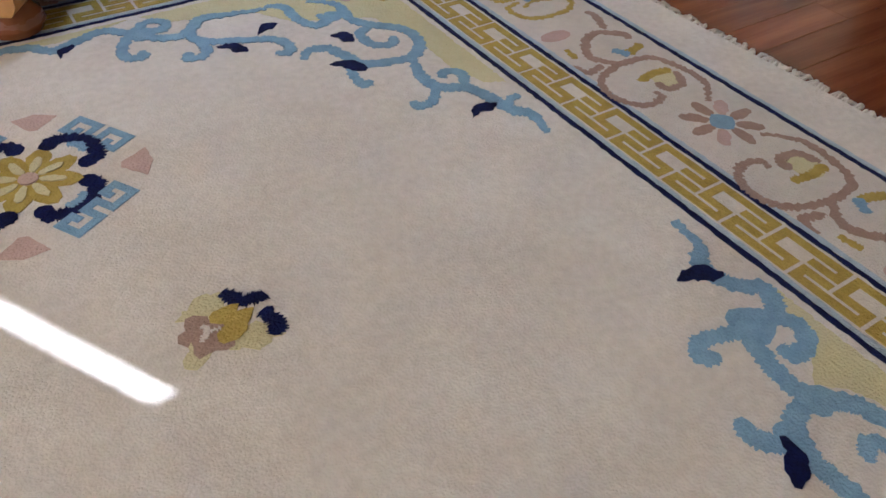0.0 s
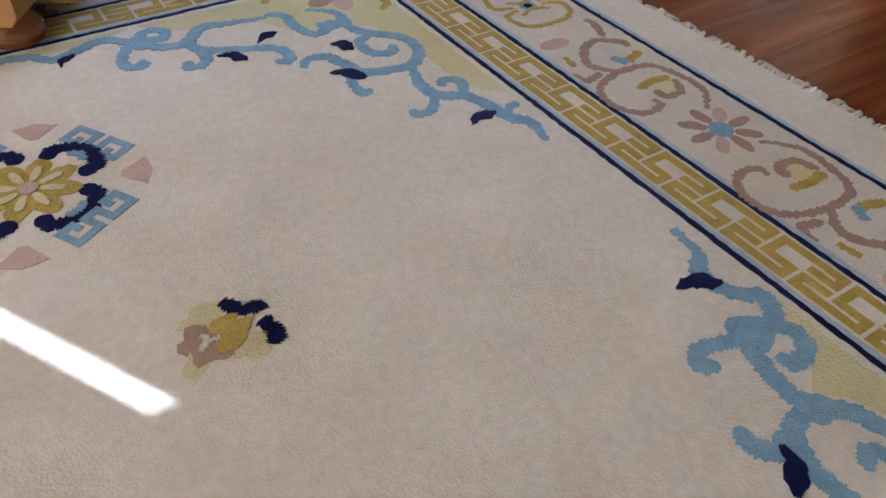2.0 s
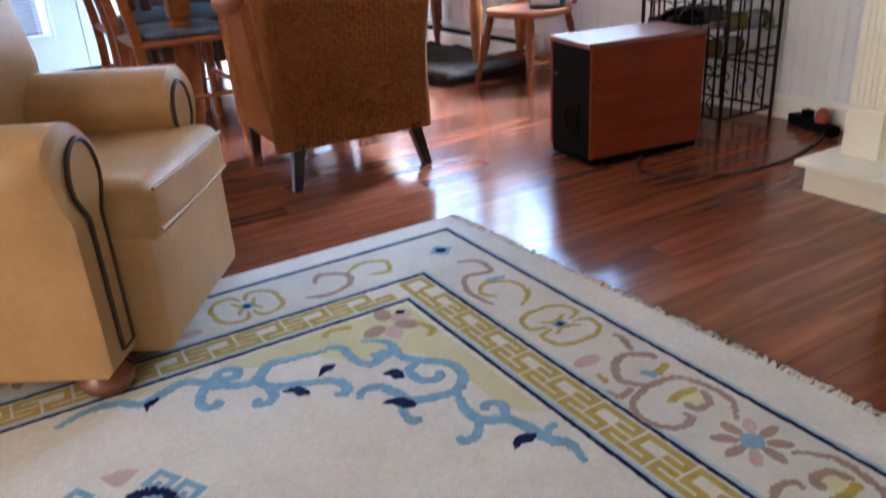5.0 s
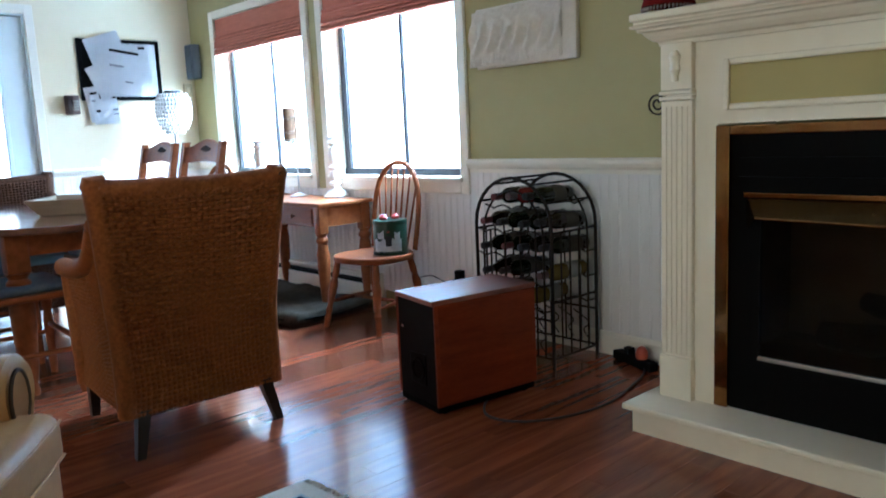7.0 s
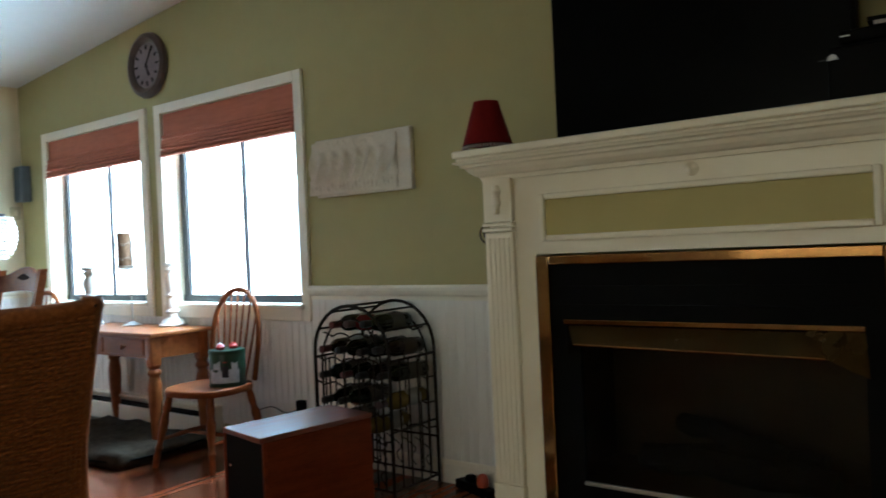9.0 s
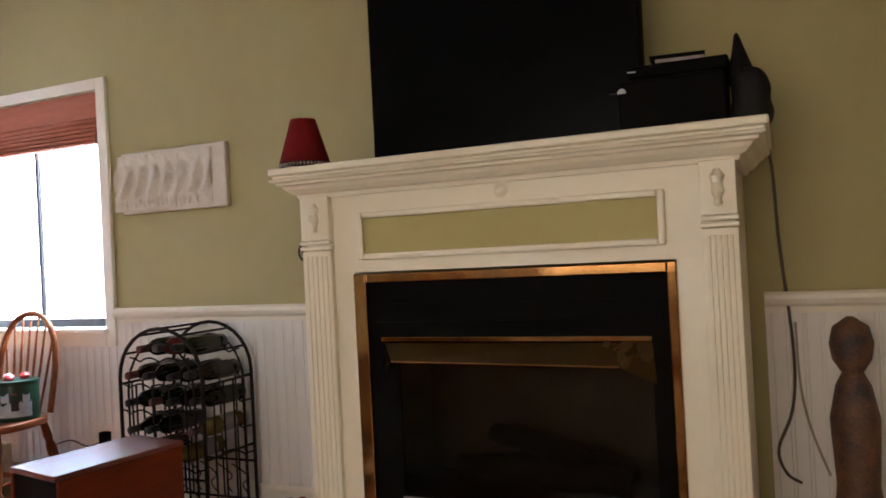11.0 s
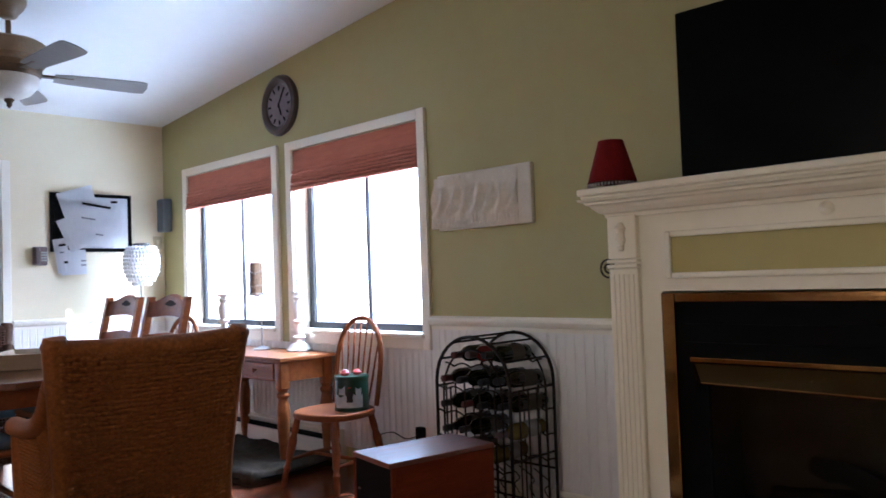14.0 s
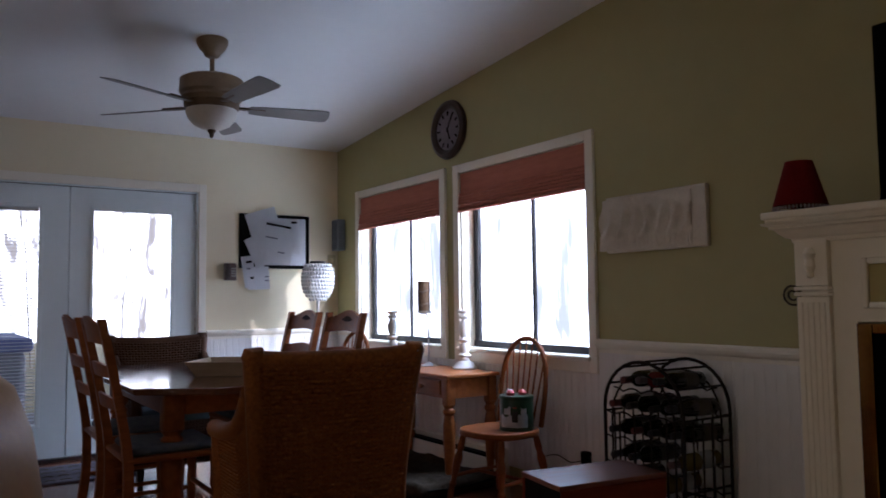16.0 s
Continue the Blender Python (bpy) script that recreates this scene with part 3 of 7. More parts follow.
# ---- rug ----
M_GOLD = surf("gold_wool", (0.46, 0.345, 0.075), (0.33, 0.24, 0.05), 45, 0.95, bump=0.9, bump_scale=260, spec=0.15)
M_NAVY = surf("navy_wool", (0.007, 0.012, 0.075), (0.004, 0.006, 0.036), 45, 0.95, bump=0.9, bump_scale=260, spec=0.1)
M_BLUE = surf("sky_blue_wool", (0.24, 0.375, 0.50), (0.165, 0.275, 0.39), 45, 0.95, bump=0.9, bump_scale=260, spec=0.15)
M_ICE = surf("ice_blue_wool", (0.42, 0.49, 0.54), (0.34, 0.41, 0.46), 45, 0.95, bump=0.9, bump_scale=260, spec=0.15)
M_TAUPE = surf("taupe_wool", (0.36, 0.25, 0.19), (0.29, 0.195, 0.145), 30, 0.95, bump=0.9, bump_scale=260, spec=0.15)
M_PALE = surf("pale_yellow_wool", (0.58, 0.53, 0.30), (0.52, 0.465, 0.25), 12, 0.95, bump=0.9, bump_scale=260, spec=0.15)
M_PINK = surf("faded_pink_wool", (0.52, 0.37, 0.31), (0.44, 0.31, 0.25), 30, 0.95, bump=0.9, bump_scale=260, spec=0.15)
M_LILAC = surf("greyed_ivory_wool", (0.63, 0.58, 0.50), (0.53, 0.48, 0.405), 8, 0.95, bump=0.9, bump_scale=260, spec=0.15)
RZ = 0.014
LIFT = [0]


def lift():
    """A hair of extra height, so that no two patches share a plane."""
    LIFT[0] = (LIFT[0] + 1) % 14
    return LIFT[0] * 0.00007


def flat(poly, h=0.0018, z=RZ, rough_edge=0.0):
    """A low patch of cut pile with a slightly ragged outline."""
    bm = bmesh.new()
    pts = []
    n = len(poly)
    for i in range(n):
        a, b = Vector(poly[i]).to_2d(), Vector(poly[(i + 1) % n]).to_2d()
        steps = max(1, int((b - a).length / 0.006)) if rough_edge else 1
        for k in range(steps):
            p = a.lerp(b, k / steps)
            if rough_edge:
                p = p + Vector((random.uniform(-1, 1), random.uniform(-1, 1))) * rough_edge
            pts.append((p.x, p.y, z - 0.003))
    return prism(bm, pts, 0.45 * (h + lift()) + 0.003)


def ribbon_bm(pts, w, z=RZ, h=0.0018, ragged=0.0030, taper=True, n=15):
    """A band of pile along a smooth line, with ragged sides and narrower ends."""
    line = bez([(*p, 0) for p in pts], n) if n else [Vector((*p, 0)) for p in pts]
    bm = bmesh.new()
    m = len(line)
    h = 0.45 * (h + lift())
    rows = []
    for i, p in enumerate(line):
        d = (line[min(i + 1, m - 1)] - line[max(i - 1, 0)]).normalized()
        s = Vector((-d.y, d.x, 0))
        t = i / (m - 1)
        ww = w / 2 * (min(1, 0.45 + 4 * t, 0.45 + 4 * (1 - t)) if taper else 1)
        l = p + s * (ww + random.uniform(-ragged, ragged))
        r = p - s * (ww + random.uniform(-ragged, ragged))
        rows.append([bm.verts.new((q.x, q.y, zz)) for q, zz in ((l, z - 0.003), (l, z + h + 0.0004 * t), (r, z + h + 0.0004 * t), (r, z - 0.003))])
    for A, B in zip(rows, rows[1:]):
        for k in range(3):
            bm.faces.new((A[k], A[k + 1], B[k + 1], B[k]))
    bm.faces.new(rows[0])
    bm.faces.new(rows[-1][::-1])
    bmesh.ops.recalc_face_normals(bm, faces=bm.faces[:])
    return bm


def disc(c, r, n=16, sx=1.0, sy=1.0, wob=0.0, ang=0.0, lobes=0):
    out = []
    for k in range(n):
        a = 2 * math.pi * k / n
        rr = r * (1 + wob * math.cos(lobes * a))
        x, y = rr * sx * math.cos(a), rr * sy * math.sin(a)
        out.append((c[0] + x * math.cos(ang) - y * math.sin(ang), c[1] + x * math.sin(ang) + y * math.cos(ang)))
    return out


def rug():
    g = thing("rug", "ivory wool rug with gold key border and blue scrolls", "rug", pose(0, 0, 0))
    # ground with a slightly skewed fringed side
    edge = [(1.475, 2.03), (1.50, 1.6), (1.525, 1.2), (1.545, 0.7), (1.55, 0.2), (1.55, -0.6), (1.55, -1.75)]
    prism_pts = [(-1.3, -1.75, 0.001)] + [(x, y, 0.001) for x, y in edge[::-1]] + [(-1.3, 2.03, 0.001)]
    part("field", prism(bmesh.new(), prism_pts, RZ - 0.001), M_RUG, g)
    # wide border ground, a little greyer than the field
    part("border_ground", flat([(1.208, -1.7), (1.405, -1.7), (1.405, 1.932), (-1.25, 1.932), (-1.25, 1.72), (1.208, 1.72)], 0.0006), M_LILAC, g)

    def frame_line(x, y, w, m, z=RZ):
        part("border_line", ribbon_bm([(x, -1.7 + 0.011 * k) for k in range(int((y + 1.7) / 0.011) + 1)] + [(x, y)], w, z, taper=False, n=0, ragged=0.0013), m, g)
        part("border_line", ribbon_bm([(x + w / 2 - 0.011 * k, y) for k in range(int((x + 1.25) / 0.011) + 1)], w, z + 0.0002, taper=False, n=0, ragged=0.0016), m, g)

    for x, y in ((1.411, 1.938), (1.203, 1.716), (1.101, 1.612)):
        frame_line(x, y, 0.0088, M_NAVY)
        frame_line(x + 0.0095, y + 0.0095, 0.0085, M_ICE)
    # gold key band: interlocking squared hooks
    L = 0.1142
    key = [(0.36, 1), (0, 1), (0, 0), (0.83, 0), (0.83, 1), (0.47, 1), (0.47, 3), (1.30, 3), (1.30, 2), (0.94, 2)]

    def polyline(pts, w):
        """A band with square corners."""
        bm = bmesh.new()
        P = [Vector(p) for p in pts]
        h = 0.45 * (0.0022 + lift())
        rows = []
        for i, p in enumerate(P):
            d0 = (P[i] - P[i - 1]).normalized() if i else (P[1] - P[0]).normalized()
            d1 = (P[i + 1] - P[i]).normalized() if i < len(P) - 1 else d0
            s0, s1 = Vector((-d0.y, d0.x)), Vector((-d1.y, d1.x))
            k = (s0 + s1) / max(0.3, 1 + s0.dot(s1)) * w / 2
            rows.append([bm.verts.new((q.x, q.y, z)) for q, z in ((p + k, RZ - 0.001), (p + k, RZ + h), (p - k, RZ + h), (p - k, RZ - 0.001))])
        for A, B in zip(rows, rows[1:]):
            for k in range(3):
                bm.faces.new((A[k], A[k + 1], B[k + 1], B[k]))
        bm.faces.new(rows[0])
        bm.faces.new(rows[-1][::-1])
        bmesh.ops.recalc_face_normals(bm, faces=bm.faces[:])
        return bm

    for k in range(-8, 20):
        y = 0.719 - L * k
        if -1.6 < y and y - 0.3 * L < 1.60:
            part("key_hook", polyline([(1.1265 + 0.0197 * v, min(1.63, y - L * u)) for u, v in key], 0.0135), M_GOLD, g)
    for k in range(19):
        x = 1.075 - L * k
        part("key_hook", polyline([(x - L * u, 1.6385 + 0.0197 * v) for u, v in key], 0.0135), M_GOLD, g)
    part("key_hook", polyline([(1.128, 1.640), (1.128, 1.695), (1.186, 1.695), (1.186, 1.64), (1.152, 1.64)], 0.0135), M_GOLD, g)

    # pale yellow ground behind the corner scrolls
    part("corner_ground", flat([(1.085, 1.595), (0.62, 1.595), (0.66, 1.55), (0.74, 1.53), (0.80, 1.53), (0.86, 1.44), (0.92, 1.41), (1.0, 1.38), (1.03, 1.25), (1.03, 1.14), (1.05, 1.08), (1.085, 1.06)], 0.0005, rough_edge=0.002), M_PALE, g)
    part("side_ground", flat([(1.085, 0.50), (1.06, 0.44), (1.03, 0.39), (1.0, 0.365), (1.03, 0.34), (1.05, 0.28), (1.05, 0.16), (1.085, 0.14)], 0.0005, rough_edge=0.002), M_PALE, g)
    part("side_ground", flat([(0.37, 1.595), (0.60, 1.595), (0.55, 1.58), (0.46, 1.57), (0.40, 1.59)], 0.0005, rough_edge=0.002), M_PALE, g)

    # blue scrolling vines
    vines = [
        ([(0.30, 1.56), (0.36, 1.585), (0.419, 1.577), (0.455, 1.545), (0.503, 1.561), (0.547, 1.573), (0.588, 1.541), (0.622, 1.502), (0.663, 1.486), (0.691, 1.506), (0.717, 1.532), (0.764, 1.524), (0.84, 1.51)], 0.021),
        ([(0.588, 1.545), (0.559, 1.491), (0.557, 1.456), (0.581, 1.448), (0.588, 1.468)], 0.019),
        ([(0.691, 1.512), (0.68, 1.469), (0.704, 1.44), (0.754, 1.417), (0.799, 1.395), (0.818, 1.362), (0.807, 1.336), (0.785, 1.345)], 0.019),
        ([(0.684, 1.46), (0.686, 1.418), (0.669, 1.397), (0.648, 1.404), (0.656, 1.422)], 0.018),
        ([(0.588, 1.541), (0.629, 1.569), (0.655, 1.550), (0.641, 1.524), (0.628, 1.537)], 0.017),
        ([(0.818, 1.300), (0.838, 1.323), (0.871, 1.316), (0.885, 1.284), (0.9, 1.237), (0.944, 1.219), (0.99, 1.214), (1.028, 1.253), (1.026, 1.311), (0.986, 1.35), (0.961, 1.393), (0.964, 1.46), (0.92, 1.50)], 0.021),
        ([(0.881, 1.246), (0.868, 1.207), (0.869, 1.173), (0.887, 1.180)], 0.016),
        ([(0.986, 1.35), (0.950, 1.334), (0.949, 1.287), (0.980, 1.271), (0.998, 1.294)], 0.018),
        ([(0.84, 1.52), (0.871, 1.500), (0.874, 1.439), (0.894, 1.401), (0.921, 1.413), (0.913, 1.439)], 0.02),
        ([(0.99, 1.214), (0.969, 1.159), (0.97, 1.113), (0.99, 1.093), (1.013, 1.081), (1.025, 1.054), (1.034, 1.021), (1.040, 0.985), (1.060, 0.960), (1.050, 0.905)], 0.022),
        ([(0.974, 1.111), (0.943, 1.074), (0.914, 1.070), (0.915, 1.089)], 0.017),
        ([(1.013, 1.081), (1.032, 1.120), (1.013, 1.141), (0.996, 1.126)], 0.017),
        ([(1.036, 0.996), (1.060, 1.015), (1.078, 1.013)], 0.014),
        ([(1.068, 0.649), (1.060, 0.592), (1.040, 0.577), (1.033, 0.546), (1.048, 0.516), (1.071, 0.498), (1.064, 0.474), (1.042, 0.458), (1.0, 0.462), (0.985, 0.428), (0.977, 0.393), (0.979, 0.363), (0.991, 0.345), (1.011, 0.329), (1.022, 0.307), (1.025, 0.26), (1.0, 0.21)], 0.023),
        ([(1.0, 0.458), (0.964, 0.471), (0.935, 0.477), (0.920, 0.459), (0.940, 0.448)], 0.02),
        ([(1.035, 0.462), (1.058, 0.437), (1.047, 0.411), (1.016, 0.403), (1.012, 0.423)], 0.021),
        ([(0.987, 0.351), (0.95, 0.350), (0.926, 0.335), (0.9, 0.337), (0.886, 0.356), (0.890, 0.380)], 0.022),
        ([(0.940, 0.345), (0.916, 0.302), (0.918, 0.278), (0.916, 0.24), (0.89, 0.20)], 0.022),
        ([(0.965, 0.27), (0.985, 0.285), (1.0, 0.27), (0.99, 0.25)], 0.017),
    ]
    for pts, w in vines:
        part("vine", ribbon_bm(pts, w * 1.12), M_BLUE, g)
    for x, y, r in ((0.605, 1.53, 0.026), (1.012, 0.462, 0.03), (0.985, 0.35, 0.022), (0.925, 0.335, 0.018), (0.94, 1.42, 0.02)):
        part("vine_knot", flat(disc((x, y), r, 14, wob=0.12, lobes=3), rough_edge=0.001), M_BLUE, g)
    # faded brown blossom in the corner of the field
    for a in range(5):
        t = math.radians(200 + 60 * a)
        part("petal", flat(disc((1.005 + 0.045 * math.cos(t), 1.535 + 0.045 * math.sin(t)), 0.026, 10, 1.2, 0.8, ang=t)), M_PINK if a % 2 else M_TAUPE, g)
    for p in ([(1.06, 1.50), (1.075, 1.45), (1.05, 1.43)], [(0.93, 1.57), (0.88, 1.585), (0.86, 1.565)]):
        part("petal", ribbon_bm(p, 0.014), M_GOLD, g)
    part("petal", flat(disc((1.054, 1.567), 0.012, 8)), M_NAVY, g)
    # navy leaves
    for a, b in (((0.458, 1.512), (0.490, 1.545)), ((0.702, 1.416), (0.745, 1.376)), ((0.785, 1.422), (0.835, 1.444)), ((0.847, 1.262), (0.895, 1.212)),
                 ((0.972, 1.0), (1.03, 1.012)), ((0.984, 0.562), (1.046, 0.538)), ((0.912, 0.343), (0.876, 0.292)), ((0.895, 1.352), (0.925, 1.315))):
        a, b = Vector(a), Vector(b)
        d = b - a
        s = Vector((-d.y, d.x)) * 0.40
        if (a - Vector((0.895, 1.352))).length < 0.01:
            s = s * 1.5
        pts = [a, a + d * 0.22 + s * 0.62, a + d * 0.5 + s * 0.95, a + d * 0.82 + s * 0.7, b + s * 0.2, b, a + d * 0.7 - s * 0.3, a + d * 0.35 + s * 0.05]
        part("leaf", flat([tuple(p) for p in pts], 0.0038, rough_edge=0.0026), M_NAVY, g)

    # roundel: blossom, navy hooks and blue fret
    cx, cy = 0.340, 1.192
    for k in range(8):
        t = 2 * math.pi * k / 8 + 0.3
        part("petal", flat(disc((cx + 0.042 * math.cos(t), cy + 0.042 * math.sin(t)), 0.03, 10, 1.1, 0.62, ang=t), 0.0004 + 0.0003 * k, rough_edge=0.0016), M_GOLD, g)
        part("petal", flat(disc((cx + 0.034 * math.cos(t), cy + 0.034 * math.sin(t)), 0.018, 8, 1.1, 0.4, ang=t), 0.0042 + 0.0002 * k, rough_edge=0.001), M_PALE, g)
    part("petal", flat(disc((cx, cy), 0.014, 10), 0.0070), M_PINK, g)
    for k in range(4):
        q = math.pi / 2 * k + 0.53
        R = lambda r, a: (cx + r * math.cos(q + a), cy + r * math.sin(q + a))
        part("hook", ribbon_bm([R(0.073, -0.52), R(0.095, -0.46), R(0.105, -0.22), R(0.108, 0.0), R(0.105, 0.22), R(0.095, 0.46), R(0.073, 0.52)], 0.023, ragged=0.0045), M_NAVY, g)
        part("hook", flat(disc(R(0.082, -0.50), 0.014, 10), rough_edge=0.001), M_NAVY, g)
        part("hook", flat(disc(R(0.082, 0.50), 0.014, 10), rough_edge=0.001), M_NAVY, g)
        part("fret", ribbon_bm([R(0.090, -0.2), R(0.096, 0.0), R(0.090, 0.2)], 0.012), M_BLUE, g)
        for sgn in (-1, 1):
            u = Vector((math.cos(q), math.sin(q)))
            w = Vector((-u.y, u.x)) * sgn
            c = Vector((cx, cy)) + u * 0.117
            P = [c, c + w * 0.011, c + w * 0.011 + u * 0.029, c + w * 0.050 + u * 0.029, c + w * 0.050 - u * 0.005, c + w * 0.029 - u * 0.005, c + w * 0.029 + u * 0.011]
            part("fret", polyline([tuple(p) for p in P], 0.0125), M_BLUE, g)
        qq = q + math.pi / 4
        u = Vector((math.cos(qq), math.sin(qq)))
        w = Vector((-u.y, u.x))
        c = Vector((cx, cy)) + u * 0.125
        part("wedge", flat([tuple(c - w * 0.006), tuple(c + u * 0.034 - w * 0.034), tuple(c + u * 0.045), tuple(c + u * 0.034 + w * 0.034), tuple(c + w * 0.006)], rough_edge=0.001), M_PINK, g)
    # small spray between roundel and middle
    def near(x, y):
        return 0.474 + (x - 0.482) * 0.8, 0.796 + (y - 0.79) * 0.8

    for x, y, r, a in ((0.505, 0.748, 0.026, -0.4), (0.468, 0.832, 0.026, 0.3), (0.43, 0.757, 0.020, 0.9)):
        part("petal", flat(disc(near(x, y), r, 14, 1.3, 0.75, 0.15, a, 5), 0.0008, rough_edge=0.004), M_PALE, g)
    for k in range(5):
        t = 2.0 + 1.05 * k
        part("petal", flat(disc(near(0.457 + 0.022 * math.cos(t), 0.784 + 0.022 * math.sin(t)), 0.0175, 10, 1.15, 0.9, ang=t), 0.0012 + 0.0004 * k, rough_edge=0.0028), M_TAUPE, g)
    for k, (x, y) in enumerate(((0.488, 0.806), (0.502, 0.787), (0.485, 0.768))):
        part("petal", flat(disc(near(x, y), 0.0165, 10, 1.2, 0.85, 0.1, 0.3, 3), 0.0034 + 0.0004 * k, rough_edge=0.0026), M_GOLD, g)
    for p in ([(0.44, 0.772), (0.455, 0.786), (0.452, 0.80)], [(0.455, 0.786), (0.474, 0.782)]):
        part("vein", ribbon_bm([near(*q) for q in p], 0.005, h=0.0052), M_RUG, g)
    for pts in ([(0.503, 0.852), (0.515, 0.825), (0.54, 0.812), (0.556, 0.816)], [(0.538, 0.785), (0.548, 0.755), (0.538, 0.728)]):
        part("leaf", ribbon_bm([near(*q) for q in pts], 0.020, ragged=0.0045), M_NAVY, g)

    # wide border motifs, along y on the fringed side and along x on the far side
    def motif(f):
        def P(pts):
            return [f(u, v) for u, v in pts]

        def blossom(u):
            c = f(u, 0)
            for k in range(8):
                t = 2 * math.pi * k / 8
                part("petal", flat(disc((c[0] + 0.044 * math.cos(t), c[1] + 0.044 * math.sin(t)), 0.021, 10, 1.2, 0.56, ang=t), 0.0014, rough_edge=0.002), M_PINK if k % 4 == 1 else M_TAUPE, g)
            part("petal", flat(disc(c, 0.022, 12, wob=0.1, lobes=4), 0.0019), M_BLUE, g)
            part("petal", flat(disc(c, 0.0145, 10), 0.0026), M_NAVY, g)

        def cartouche(u):
            for s in (-1, 1):
                part("cartouche", ribbon_bm(P([(u - 0.006, s * 0.03), (u - 0.02, s * 0.066), (u - 0.06, s * 0.062), (u - 0.082, s * 0.03), (u - 0.082, -s * 0.001)]), 0.0115), M_GOLD, g)
                part("cartouche", ribbon_bm(P([(u + 0.006, s * 0.03), (u + 0.02, s * 0.066), (u + 0.06, s * 0.062), (u + 0.082, s * 0.03), (u + 0.082, -s * 0.001)]), 0.0115), M_GOLD, g)
                part("cartouche", ribbon_bm(P([(u + s * 0.03, -0.035), (u + s * 0.016, 0.0), (u + s * 0.03, 0.035)]), 0.009), M_GOLD, g)
            part("petal", flat(disc(f(u, 0), 0.018, 10), 0.0014), M_BLUE, g)
            part("petal", flat(disc(f(u, 0), 0.010, 8), 0.0024), M_NAVY, g)

        def scroll(u, d):
            part("scroll", ribbon_bm(P([(u + d * a, b) for a, b in ((0.055, 0.027), (0.10, 0.067), (0.154, 0.068), (0.21, 0.046), (0.22, -0.02), (0.20, -0.082), (0.163, -0.104), (0.12, -0.096), (0.097, -0.066), (0.104, -0.032), (0.123, -0.032))]), 0.0145), M_TAUPE, g)
            part("scroll", ribbon_bm(P([(u + d * a, b) for a, b in ((0.224, -0.017), (0.266, -0.05), (0.314, -0.02), (0.331, 0.022), (0.30, 0.063), (0.284, 0.058))]), 0.017), M_TAUPE, g)
            part("scroll", ribbon_bm(P([(u + d * a, b) for a, b in ((0.335, 0.045), (0.38, 0.065), (0.408, 0.062))]), 0.0155), M_TAUPE, g)
            part("scroll", ribbon_bm(P([(u + d * a, b) for a, b in ((0.154, 0.048), (0.119, 0.032), (0.118, -0.003), (0.143, -0.007))]), 0.0165), M_TAUPE, g)
            part("scroll", ribbon_bm(P([(u + d * a, b) for a, b in ((0.235, -0.05), (0.228, -0.09), (0.258, -0.097))]), 0.0155), M_TAUPE, g)
            part("bud", ribbon_bm(P([(u + d * a, b) for a, b in ((0.162, -0.03), (0.167, 0.012), (0.163, 0.047))]), 0.017), M_GOLD, g)
            part("bud", ribbon_bm(P([(u + d * a, b) for a, b in ((0.242, 0.019), (0.256, 0.066))]), 0.018), M_GOLD, g)
            part("bud", ribbon_bm(P([(u + d * a, b) for a, b in ((0.267, 0.003), (0.238, 0.02))]), 0.018), M_BLUE, g)
            part("bud", ribbon_bm(P([(u + d * a, b) for a, b in ((0.275, -0.075), (0.31, -0.07))]), 0.012), M_GOLD, g)
            part("bud", flat(disc(f(u + d * 0.36, -0.055), 0.026, 10, 1.3, 0.7), 0.001, rough_edge=0.001), M_PINK, g)
            part("bud", flat(disc(f(u + d * 0.145, 0.02), 0.03, 12, 0.9, 1.1), 0.0007, rough_edge=0.002), M_PALE, g)
        return blossom, cartouche, scroll

    bl, ca, sc = motif(lambda u, v: (1.315 + v, u))
    for k, y in enumerate((1.295, 0.783, 0.271, -0.241, -0.753)):
        (bl if k % 2 else ca)(y)
    for y, d in ((0.783, 1), (0.783, -1), (-0.241, 1), (-0.241, -1)):
        sc(y, d)
    part("scroll", ribbon_bm([(1.30, 1.42), (1.35, 1.46), (1.36, 1.53), (1.30, 1.57), (1.26, 1.53), (1.28, 1.49)], 0.0125), M_GOLD, g)
    part("scroll", ribbon_bm([(1.25, 1.46), (1.24, 1.55), (1.28, 1.63), (1.35, 1.62), (1.36, 1.69), (1.31, 1.72)], 0.016), M_TAUPE, g)
    part("bud", ribbon_bm([(1.31, 1.58), (1.36, 1.57)], 0.015), M_BLUE, g)
    bl, ca, sc = motif(lambda u, v: (u, 1.828 + v))
    ca(0.765)
    bl(0.25)
    sc(0.25, 1)
    part("scroll", ribbon_bm([(0.90, 1.78), (0.95, 1.76), (1.02, 1.78), (1.04, 1.84), (0.98, 1.88), (0.95, 1.84)], 0.016), M_TAUPE, g)
    part("scroll", ribbon_bm([(1.04, 1.84), (1.10, 1.88), (1.16, 1.85), (1.14, 1.79), (1.09, 1.80)], 0.0125), M_GOLD, g)
    part("petal", flat(disc((1.317, 1.815), 0.03, 12, wob=0.25, lobes=4), 0.0014), M_BLUE, g)
    part("petal", flat(disc((1.317, 1.815), 0.016, 10), 0.0024), M_NAVY, g)

    # fringe: many short twisted tufts
    bm = bmesh.new()
    y = 2.03
    while y > -1.75:
        x = 1.475 + 0.07 * min(1, (2.03 - y) / 1.3)
        l = random.uniform(0.018, 0.042)
        a = random.uniform(-0.7, 0.7)
        p = Vector((x - 0.004, y, 0.009))
        q = p + Vector((l * 0.6, l * 0.5 * a, random.uniform(0.0, 0.006)))
        r = p + Vector((l, l * 0.9 * a + random.uniform(-0.008, 0.008), -0.005))
        tube(bm, [p, q, r], [0.0035, 0.0042, 0.002], 5)
